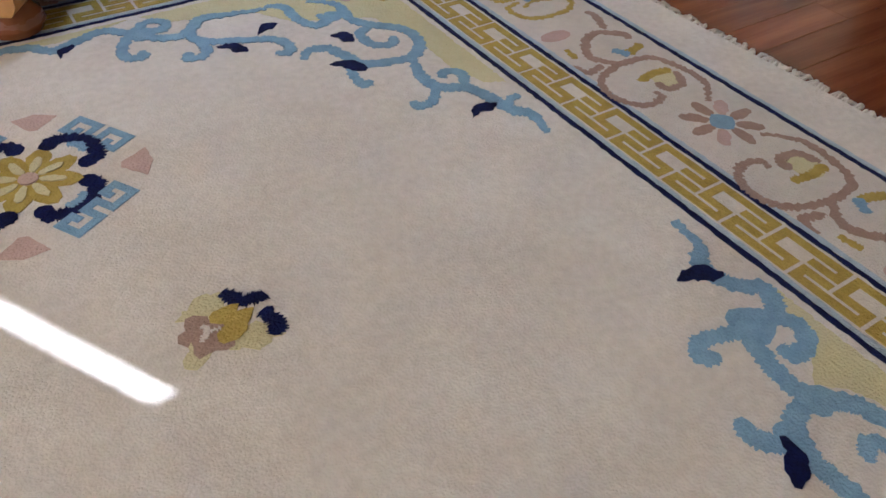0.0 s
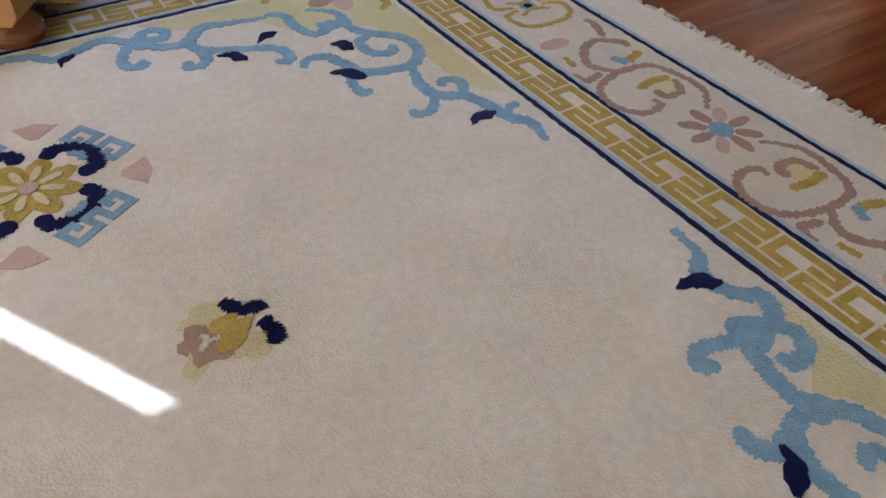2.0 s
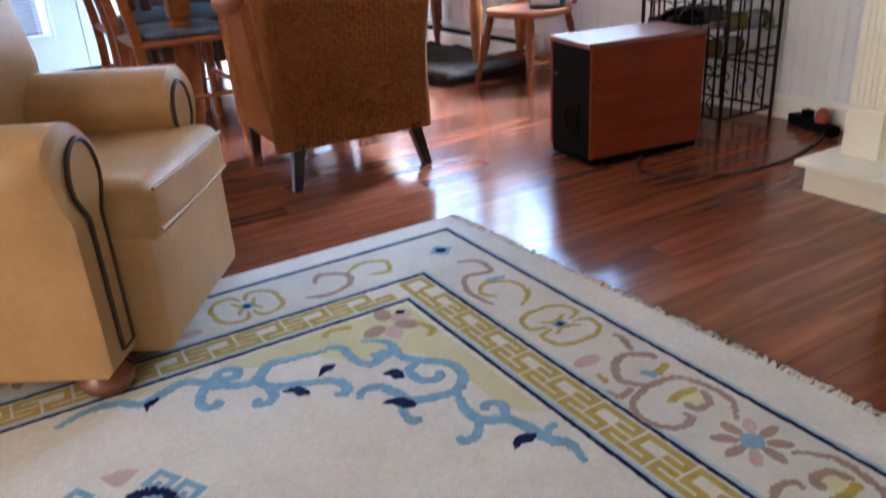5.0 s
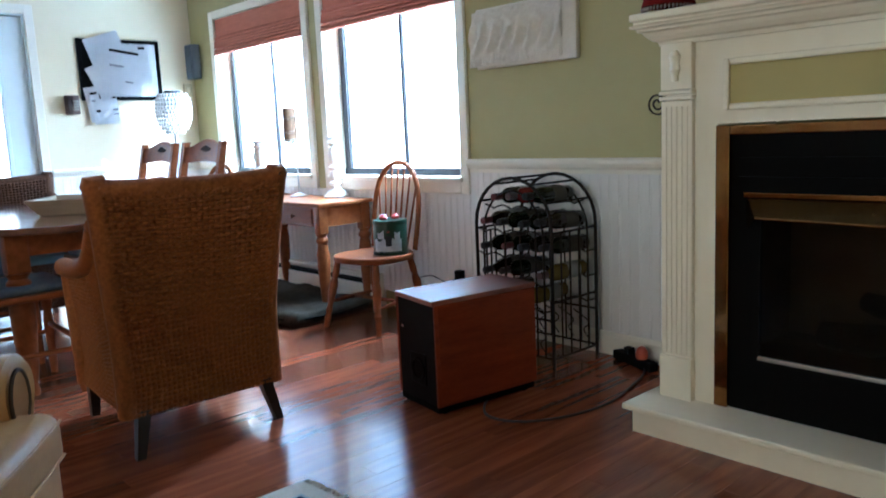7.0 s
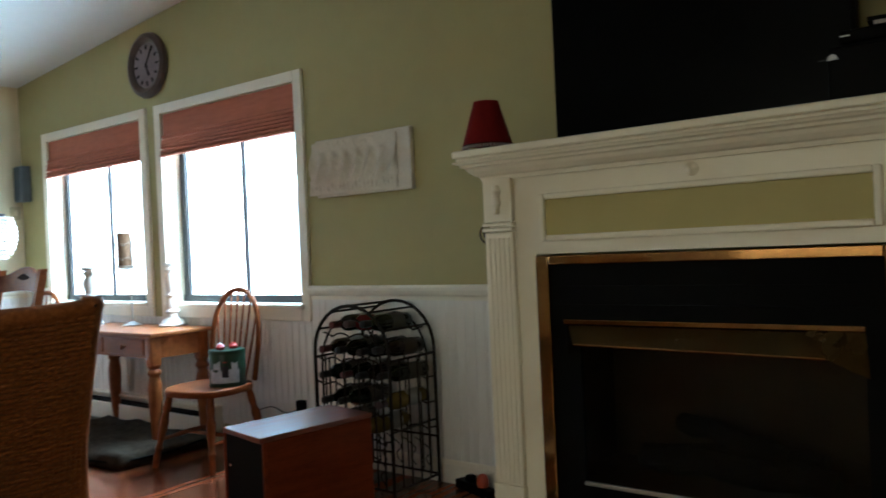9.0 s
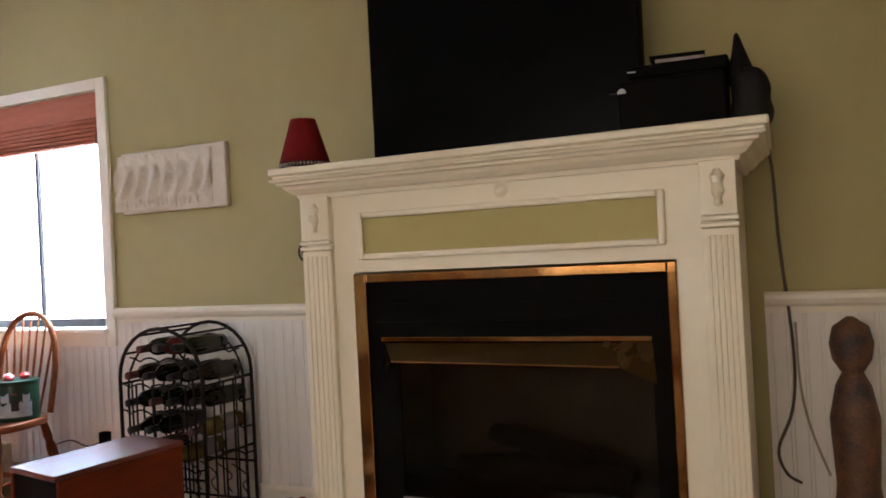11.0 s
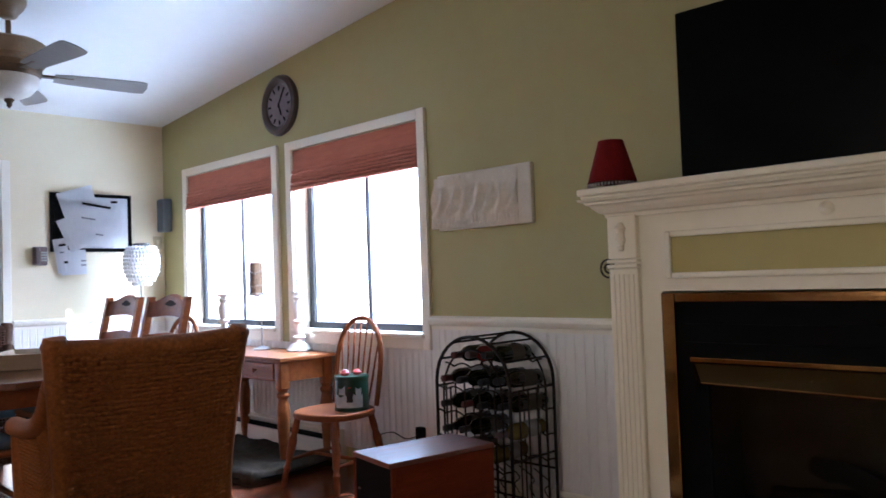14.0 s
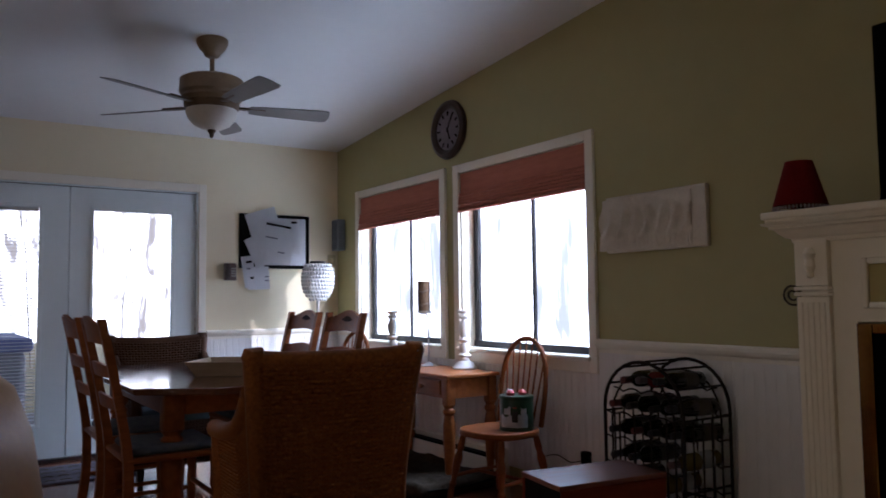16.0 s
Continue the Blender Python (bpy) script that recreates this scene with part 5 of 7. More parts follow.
def tin():
    t = thing("printed_tin", "green printed snack tin standing on the hoop-back chair", "tin", pose(2.922, 3.355, 0.404, 0, 0, 20))
    green = surf("dark_green_tin", (0.008, 0.045, 0.02), (0.006, 0.03, 0.014), 12, 0.3)
    part("body", lathe(bmesh.new(), [(0.09, 0.0), (0.093, 0.004), (0.093, 0.175), (0.09, 0.18)], (0, 0, 0), 28), green, t, "", True)
    part("rim", lathe(bmesh.new(), [(0.096, 0.168), (0.097, 0.176), (0.094, 0.186), (0.085, 0.186)], (0, 0, 0), 28), green, t, "", True)
    part("rim", lathe(bmesh.new(), [(0.094, 0.0), (0.097, 0.006), (0.096, 0.012), (0.09, 0.013)], (0, 0, 0), 28), green, t, "", True)
    snow = surf("pale_print", (0.62, 0.66, 0.70), (0.35, 0.42, 0.5), 24, 0.35)
    dark = surf("dark_print", (0.02, 0.02, 0.03), None, 20, 0.35)
    red = surf("red_print", (0.5, 0.05, 0.04), None, 20, 0.35)
    for a0, a1, z0, z1, m, nm in ((150, 250, 0.02, 0.095, snow, "printed_band"), (165, 190, 0.09, 0.14, snow, "printed_patch"), (195, 215, 0.05, 0.125, dark, "printed_patch"), (225, 245, 0.06, 0.14, snow, "printed_patch"), (200, 212, 0.125, 0.15, red, "printed_patch")):
        bm = bmesh.new()
        rr = 0.0942 if m is snow else 0.095
        lo = [bm.verts.new((rr * math.cos(radians(a)), rr * math.sin(radians(a)), z0)) for a in range(a0, a1 + 1, 5)]
        hi = [bm.verts.new((rr * math.cos(radians(a)), rr * math.sin(radians(a)), z1 - 0.02 * abs(math.sin(a * 0.1)))) for a in range(a0, a1 + 1, 5)]
        for k in range(len(lo) - 1):
            bm.faces.new((lo[k], lo[k + 1], hi[k + 1], hi[k]))
        part(nm, bm, m, t)
    for x, y, m in ((-0.03, 0.02, red), (0.03, -0.02, red), (0.0, 0.04, snow)):
        part("topping", lathe(bmesh.new(), [(0.004, 0.18), (0.022, 0.188), (0.025, 0.2), (0.015, 0.214), (0.002, 0.218)], (x, y, 0), 10), m, t, "bright lid ornament", True)
    return t


tin()


# ---- loudspeaker cabinet ----
def subwoofer():
    """Faces -x from the middle of its front; a bowed top edge and a port low in the front."""
    s = thing("subwoofer", "cherry-veneered subwoofer with a black front on the plank floor", "loudspeaker", pose(2.142, 2.258, 0, 0, 0, -8))
    D, w, H = 0.49, 0.138, 0.442
    part("plinth", box(0.012, D - 0.01, -w + 0.006, w - 0.006, 0.008, 0.034, bevel=0.003), M_BLACK, s, "black base")
    part("cabinet", box(0.022, D, -w, w, 0.034, H - 0.020, bevel=0.003), M_CHERRY, s)
    nose = [(0.006 - 0.014 * math.cos(math.pi * k / 20) ** 2 * 0.9, -w - 0.002 + (2 * w + 0.004) * (k / 10), H - 0.020) for k in range(11)]
    top = prism(bmesh.new(), [(D + 0.002, w + 0.002, H - 0.020), (D + 0.002, -w - 0.002, H - 0.020)] + nose, 0.020)
    es = [e for e in top.edges if abs(e.verts[0].co.z - e.verts[1].co.z) < 1e-6]
    bmesh.ops.bevel(top, geom=es, offset=0.004, segments=2, affect="EDGES", profile=0.5)
    part("top_panel", top, M_CHERRYTOP, s, "polished cherry top")
    blk = surf("black_grille_cloth", (0.008, 0.006, 0.006), None, 60, 0.75, bump=0.4, bump_scale=500, spec=0.1)
    part("front_panel", box(0.010, 0.022, -w + 0.012, w - 0.012, 0.034, H - 0.022, bevel=0.003), blk, s, "black front panel")
    for y in (-w, w - 0.012):
        part("front_edge", box(0.006, 0.022, y, y + 0.012, 0.034, H - 0.020, bevel=0.002), M_CHERRY, s)
    part("port", lathe(bmesh.new(), [(0.040, 0.0), (0.046, 0.004), (0.040, 0.009), (0.032, 0.004)], (0.010, -0.01, 0.16), 20, (-1, 0, 0)), M_BLACK, s)
    part("port_plate", box(0.006, 0.011, -0.06, 0.045, 0.10, 0.22, bevel=0.002), M_SCREEN, s)
    part("badge", box(0.006, 0.010, 0.085, 0.105, 0.305, 0.315), surf("chrome_badge", (0.7, 0.7, 0.72), None, 9, 0.2, metal=1.0), s)
    for x in (0.05, D - 0.05):
        for y in (-w + 0.03, w - 0.03):
            part("foot", lathe(bmesh.new(), [(0.014, 0), (0.016, 0.010)], (x, y, 0), 10), M_BLACK, s)
    return s


subwoofer()


# ---- wine rack and bottles ----
def wine_rack():
    r = thing("wine_rack", "black wrought-iron wine rack with an arched top", "wine rack", pose(0, 0, 0))
    iron = surf("wrought_iron", (0.008, 0.006, 0.005), (0.014, 0.008, 0.005), 25, 0.55, bump=0.3, spec=0.15)
    y0, y1, H = 2.145, 2.59, 0.834
    yc, rad = (y0 + y1) / 2, (y1 - y0) / 2
    xs = (2.83, 3.14)

    def arch(x, r_, top):
        return [(x, yc - r_, 0.0), (x, yc - r_, top - rad * 0.95)] + [(x, yc - r_ * math.cos(t), top - rad * 0.95 + rad * 0.95 * math.sin(t)) for t in [math.pi * k / 14 for k in range(1, 14)]] + [(x, yc + r_, top - rad * 0.95), (x, yc + r_, 0.0)]

    for x in xs:
        part("arch", tube(bmesh.new(), arch(x, rad, H), 0.0078, 8), iron, r, "", True)
        part("inner_arch", tube(bmesh.new(), [(a, b, max(c, 0.05)) for a, b, c in arch(x, rad * 0.80, H - 0.055)], 0.0052, 6), iron, r, "", True)
        for k in range(1, 5):
            y = y0 + (y1 - y0) * k / 5
            part("upright", tube(bmesh.new(), [(x, y, 0.05), (x, y, 0.60)], 0.0045, 6), iron, r, "", True)
        for z in (0.05, 0.22):
            part("crossbar", tube(bmesh.new(), [(x, y0, z), (x, y1, z)], 0.0052, 6), iron, r, "", True)
        for k in range(4):
            ya, yb = y0 + (y1 - y0) * (k + 0.5) / 5, y0 + (y1 - y0) * (k + 1.5) / 5
            part("scroll", tube(bmesh.new(), bez([(x, ya, 0.07), (x, ya + 0.03, 0.11), (x, ya, 0.15), (x, yb, 0.20)], 4), 0.003, 5), iron, r, "", True)
    for y in (y0, y1):
        for k in range(1, 5):
            x = xs[0] + (xs[1] - xs[0]) * k / 5
            part("upright", tube(bmesh.new(), [(x, y, 0.05), (x, y, 0.60)], 0.0045, 6), iron, r, "", True)
    spring = H - rad * 0.95
    ties = [(yc - rad * math.cos(t), spring + rad * 0.95 * math.sin(t)) for t in [math.pi * k / 6 for k in range(1, 6)]]
    for y, z in [(y0, 0.05), (y1, 0.05), (y0, 0.30), (y1, 0.30), (y0, 0.60), (y1, 0.60)] + ties:
        part("tie_bar", tube(bmesh.new(), [(xs[0], y, z), (xs[1], y, z)], 0.0055, 6), iron, r, "", True)
    rows = (0.285, 0.40, 0.515, 0.625, 0.735)
    for z in rows:
        half = rad if z < 0.65 else rad * 0.72
        for x in xs:
            pts = []
            n = 4 if z < 0.65 else 3
            for k in range(n * 8 + 1):
                u = k / (n * 8)
                pts.append((x, yc - half + 2 * half * u, z - 0.038 + 0.016 * abs(math.cos(math.pi * n * u))))
            part("cradle", tube(bmesh.new(), pts, 0.004, 5), iron, r, "", True)
    return r, rows, yc, rad


rack, ROWS, RYC, RRAD = wine_rack()


def bottle(glass_m, cap_m, label_m, kind):
    b = thing("wine_bottle", "dark wine bottle lying in the iron rack", "bottle", None, "wine bottles")
    sh = 0.19 if kind == 0 else 0.17
    part("body", lathe(bmesh.new(), [(0.02, 0.004), (0.034, 0.0), (0.0375, 0.006), (0.0375, sh), (0.033, sh + 0.022), (0.017, sh + 0.045 + 0.02 * kind), (0.0145, 0.275), (0.0155, 0.28), (0.0155, 0.295), (0.013, 0.298)], (0, 0, 0), 16), glass_m, b, "", True)
    part("capsule", lathe(bmesh.new(), [(0.0155, 0.245), (0.0162, 0.247), (0.0165, 0.299), (0.012, 0.301)], (0, 0, 0), 12), cap_m, b, "foil capsule", True)
    part("label", lathe(bmesh.new(), [(0.0378, 0.05), (0.0383, 0.051), (0.0383, 0.135), (0.0378, 0.136)], (0, 0, 0), 16), label_m, b, "pale paper label", True)
    return b


gl = [surf("dark_green_bottle", (0.006, 0.010, 0.004), None, 6, 0.08, spec=0.4), surf("brown_bottle", (0.014, 0.006, 0.003), None, 6, 0.08, spec=0.4), surf("straw_bottle", (0.16, 0.12, 0.03), None, 6, 0.1, spec=0.4), surf("rose_bottle", (0.16, 0.02, 0.022), None, 6, 0.1, spec=0.4)]
cp = [surf("black_foil", (0.008, 0.008, 0.009), None, 9, 0.35, spec=0.3), surf("red_foil", (0.10, 0.012, 0.012), None, 9, 0.4), surf("dull_foil", (0.09, 0.05, 0.05), None, 9, 0.4)]
lb = [surf("cream_label", (0.06, 0.05, 0.035), None, 12, 0.7), surf("white_label", (0.34, 0.33, 0.30), None, 12, 0.7)]
protos = [(0, 0, 0, 0), (0, 1, 1, 0), (1, 0, 0, 1), (2, 2, 1, 0), (3, 2, 1, 0), (1, 1, 1, 0)]
made = []
plan = {0: [(0.13, 0), (0.62, 3)], 1: [(0.12, 2), (0.37, 0), (0.87, 3)], 2: [(0.13, 0), (0.38, 1), (0.63, 2), (0.87, 0)], 3: [(0.12, 5), (0.37, 0), (0.62, 0), (0.86, 2)], 4: [(0.2, 1), (0.5, 4), (0.8, 0)]}
for row, items in plan.items():
    half = RRAD if ROWS[row] < 0.65 else RRAD * 0.72
    for u, kind in items:
        y = RYC + half - 2 * half * u
        m = pose(3.125 + random.uniform(-0.02, 0.005), y, ROWS[row] + 0.012, 0, -90 + random.uniform(-2, 2), 0)
        hit = [b for k, b in made if k == kind]
        if hit:
            copy_thing(hit[0], m)
        else:
            g, c, l, t = protos[kind]
            b = bottle(gl[g], cp[c], lb[l], t)
            b.matrix_world = m
            if g > 1:
                b["label"] = "olive tinted wine bottle lying in the iron rack" if g == 2 else "dark red wine bottle lying in the iron rack"
            made.append((kind, b))

# ---- on and round the mantel ----
tv = thing("television", "large flat black television standing on the mantel", "television", pose(0, 0, 0))
part("screen", box(2.886, 2.89, 0.375, 1.325, 1.44, 2.03), M_SCREEN, tv)
part("bezel", box(2.89, 2.94, 0.36, 1.34, 1.425, 2.045, bevel=0.006), M_BLACK, tv)
part("stand_neck", box(2.90, 2.95, 0.78, 0.92, 1.405, 1.45), M_BLACK, tv)
part("stand_foot", box(2.80, 3.02, 0.60, 1.10, 1.397, 1.409, bevel=0.004), M_BLACK, tv)
part("badge", box(2.884, 2.886, 0.84, 0.88, 1.432, 1.438), surf("silver_badge", (0.6, 0.6, 0.62), None, 9, 0.25, metal=1.0), tv)

ml = thing("small_lamp", "small lamp with a dark red cloth shade on the mantel end", "lamp", pose(2.62, 1.462, 1.397))
red_cloth = surf("red_shade_cloth", (0.16, 0.009, 0.008), (0.105, 0.006, 0.006), 18, 0.9, bump=0.3, bump_scale=300, stretch=(1, 1, 0.2), spec=0.1)
bm = lathe(bmesh.new(), [(0.086, 0.02), (0.043, 0.168), (0.040, 0.168), (0.083, 0.02)], (0, 0, 0), 28)
part("shade", bm, red_cloth, ml, "", True)
bm = bmesh.new()
for k in range(44):
    t = 2 * math.pi * k / 44
    lathe(bm, [(0.001, -0.012), (0.004, -0.008), (0.004, -0.002), (0.001, 0.002)], (0.084 * math.cos(t), 0.084 * math.sin(t), 0.016), 6)
part("bead_trim", bm, surf("beaded_trim", (0.45, 0.38, 0.33), (0.10, 0.05, 0.045), 200, 0.3), ml, "beaded hem")
part("base", lathe(bmesh.new(), [(0.04, 0.0), (0.04, 0.006), (0.012, 0.014), (0.008, 0.05), (0.01, 0.12), (0.004, 0.16)], (0, 0, 0), 16), M_BRASS, ml, "", True)

av = thing("media_player", "black set-top box with a pale half-round mark on the mantel", "media player", pose(0, 0, 0))
part("case", box(2.64, 2.86, 0.105, 0.395, 1.397, 1.548, bevel=0.006), M_BLACK, av)
part("upper_case", box(2.655, 2.85, 0.095, 0.372, 1.556, 1.592, bevel=0.008), M_BLACK, av)
part("spacer", box(2.67, 2.85, 0.12, 0.36, 1.548, 1.556), M_SCREEN, av)
part("front_strip", box(2.652, 2.655, 0.345, 0.368, 1.574, 1.577), surf("steel_strip", (0.35, 0.36, 0.37), None, 9, 0.3, metal=0.9), av)
bm = prism(bmesh.new(), [(2.638, 0.385 - 0.013 * math.cos(t), 1.515 + 0.015 * math.sin(t)) for t in [math.pi * k / 12 for k in range(13)]], 0.003, (1, 0, 0))
part("mark", bm, surf("pale_mark", (0.62, 0.64, 0.66), None, 9, 0.4), av, "pale half-round mark")
part("mark_line", box(2.637, 2.64, 0.402, 0.42, 1.517, 1.519), M_DARKFRAME, av)
bk = thing("soft_bag", "black nylon bag lying on the mantel end", "bag", pose(2.72, 0.045, 1.397))
bm = box(-0.075, 0.10, -0.055, 0.05, 0.0, 0.15, bevel=0.03, seg=4)
bmesh.ops.subdivide_edges(bm, edges=[e for e in bm.edges if e.calc_length() > 0.05], cuts=5, use_grid_fill=True)
for v in bm.verts:
    v.co += Vector((0, 1, 0.6)) * 0.012 * noise.noise(v.co * 16) * min(1, v.co.z / 0.05)
    v.co.y += 0.012 * (v.co.z / 0.15 if v.co.y < 0 else 0)
part("bag_body", bm, surf("black_nylon", (0.007, 0.007, 0.008), None, 20, 0.6, bump=0.4, spec=0.2), bk, "", True)
part("flap", tube(bmesh.new(), bez([(0.0, 0.022, 0.12), (0.0, 0.024, 0.165), (0.0, 0.026, 0.21), (0.0, 0.030, 0.262)], 5), [0.046 - 0.0028 * k for k in range(16)], 8), surf("black_webbing", (0.007, 0.007, 0.008), None, 20, 0.7, spec=0.15), bk, "", True)
ht = thing("open_notebook", "dark notebook with pale pages lying on the black box", "notebook", pose(2.735, 0.225, 1.593, 0, 0, 8))
part("cover", prism(bmesh.new(), [(-0.07, -0.06, 0.009), (0.07, -0.06, 0.009), (0.07, 0.075, 0.009), (-0.07, 0.09, 0.009)], 0.012), M_BLACK, ht)
part("pages", box(-0.072, 0.066, -0.058, 0.075, 0.0, 0.009), surf("page_edges", (0.40, 0.36, 0.36), None, 60, 0.8), ht)

cord = thing("hanging_cable", "brown power cord hanging down beside the fireplace", "cable", pose(0, 0, 0))
part("wire", tube(bmesh.new(), bez([(3.185, 0.02, 1.42), (3.185, 0.005, 1.30), (3.185, -0.005, 1.05), (3.185, -0.03, 0.72), (3.185, -0.02, 0.52), (3.185, 0.03, 0.38), (3.185, 0.01, 0.30), (3.185, -0.035, 0.27)], 6), 0.005, 6), surf("brown_cord", (0.07, 0.045, 0.03), None, 20, 0.5), cord, "", True)
cord2 = thing("hanging_cable", "pale power cord hanging down the wainscot", "cable", pose(0, 0, 0))
part("wire", tube(bmesh.new(), bez([(3.185, -0.04, 0.80), (3.185, -0.045, 0.60), (3.185, -0.07, 0.45), (3.185, -0.12, 0.30)], 6), 0.004, 6), surf("pale_cord", (0.4, 0.33, 0.25), None, 20, 0.5), cord2, "", True)
doll_m = surf("painted_figurine", (0.20, 0.09, 0.04), (0.03, 0.025, 0.025), 14, 0.6)
fg = part("figurine", lathe(bmesh.new(), [(0.07, 0.0), (0.075, 0.05), (0.06, 0.2), (0.07, 0.4), (0.05, 0.5), (0.03, 0.54), (0.055, 0.58), (0.062, 0.63), (0.05, 0.68), (0.01, 0.71)], (0, 0, 0), 16), doll_m, None, "", True)
fg.matrix_world = pose(3.04, -0.19, 0.12)
tagged(fg, "brown painted wooden figurine on a stool beside the fireplace", "figurine")
stl = thing("low_stool", "small dark wooden stool by the wall", "stool", pose(3.04, -0.19, 0))
part("top", lathe(bmesh.new(), [(0.10, 0.10), (0.105, 0.105), (0.105, 0.118), (0.10, 0.12)], (0, 0, 0), 18), M_TABLE, stl)
for k in range(3):
    t = 2.1 * k
    part("leg", tube(bmesh.new(), [(0.07 * math.cos(t), 0.07 * math.sin(t), 0.102), (0.085 * math.cos(t), 0.085 * math.sin(t), 0)], 0.011, 8), M_TABLE, stl)

# iron hook and bellows on the wall beside the mantel
hk = thing("iron_scroll_hook", "black wrought-iron scroll bracket on the olive wall", "wall bracket", pose(XE, 0, 0))
pts = []
for k in range(34):
    t = k / 33 * 4.1 * math.pi
    r = 0.052 * (1 - k / 40)
    pts.append((-0.03, 1.845 + r * math.cos(t + 2.6), 1.125 + r * math.sin(t + 2.6)))
iron_m = surf("rusty_iron", (0.035, 0.02, 0.012), (0.012, 0.009, 0.007), 40, 0.55, spec=0.3)
pts = [(-0.03, 1.71, 1.24), (-0.03, 1.755, 1.185)] + pts
part("scroll", tube(bmesh.new(), pts, 0.0042, 6), iron_m, hk, "", True)
part("wall_plate", box(-0.03, 0.0, 1.695, 1.715, 1.05, 1.32, bevel=0.003), iron_m, hk)
be = thing("fire_bellows", "dark brown leather and wood fire bellows hanging on the wainscot", "bellows", pose(XE, 1.735, 0.62))
part("board", prism(bmesh.new(), [(-0.035, 0.072 * math.sin(t) * (1 - 0.25 * math.cos(t)), -0.05 + 0.16 * math.cos(t)) for t in [2 * math.pi * k / 24 for k in range(24)]], 0.012, (-1, 0, 0)), M_TABLE, be)
part("leather", prism(bmesh.new(), [(-0.012, 0.066 * math.sin(t) * (1 - 0.25 * math.cos(t)), -0.05 + 0.15 * math.cos(t)) for t in [2 * math.pi * k / 24 for k in range(24)]], 0.023, (-1, 0, 0)), surf("bellows_leather", (0.05, 0.03, 0.02), None, 14, 0.6), be)
part("nozzle", tube(bmesh.new(), [(-0.025, 0, -0.20), (-0.025, 0, -0.30)], [0.014, 0.006], 10), M_BRASS, be)
part("handle", tube(bmesh.new(), [(-0.025, 0, 0.10), (-0.025, 0, 0.21)], [0.013, 0.016], 8), M_TABLE, be)
part("strap", tube(bmesh.new(), [(-0.02, 0, 0.20), (-0.002, 0, 0.235)], 0.003, 6), M_BLACK, be)

# ---- on the east wall ----
ck = thing("wall_clock", "round wall clock with a wide dark brown rim", "clock", pose(XE, 4.378, 2.305))
rim_m = surf("dark_clock_rim", (0.07, 0.04, 0.028), (0.04, 0.024, 0.018), 12, 0.35)
part("rim", lathe(bmesh.new(), [(0.2, 0.0), (0.208, 0.012), (0.20, 0.034), (0.175, 0.046), (0.15, 0.036), (0.142, 0.024), (0.142, 0.0)], (0, 0, 0), 48, (-1, 0, 0)), rim_m, ck, "", True)
part("dial", lathe(bmesh.new(), [(0.143, 0.0), (0.143, 0.02)], (0, 0, 0), 40, (-1, 0, 0)), surf("grey_dial", (0.21, 0.165, 0.18), (0.14, 0.108, 0.12), 9, 0.5), ck, "aged grey dial")
for k in range(12):
    t = 2 * math.pi * k / 12
    bm = box(-0.024, -0.0205, -0.006, 0.006, 0.100, 0.130)
    bmesh.ops.rotate(bm, verts=bm.verts[:], cent=(0, 0, 0), matrix=Matrix.Rotation(t, 3, "X"))
    part("numeral", bm, M_BLACK, ck)
for t, l, w in ((2.75, 0.075, 0.006), (0.55, 0.11, 0.0045)):
    bm = box(-0.028, -0.025, -w, w, -0.015, l)
    bmesh.ops.rotate(bm, verts=bm.verts[:], cent=(0, 0, 0), matrix=Matrix.Rotation(t, 3, "X"))
    part("clock_hand", bm, M_BLACK, ck)


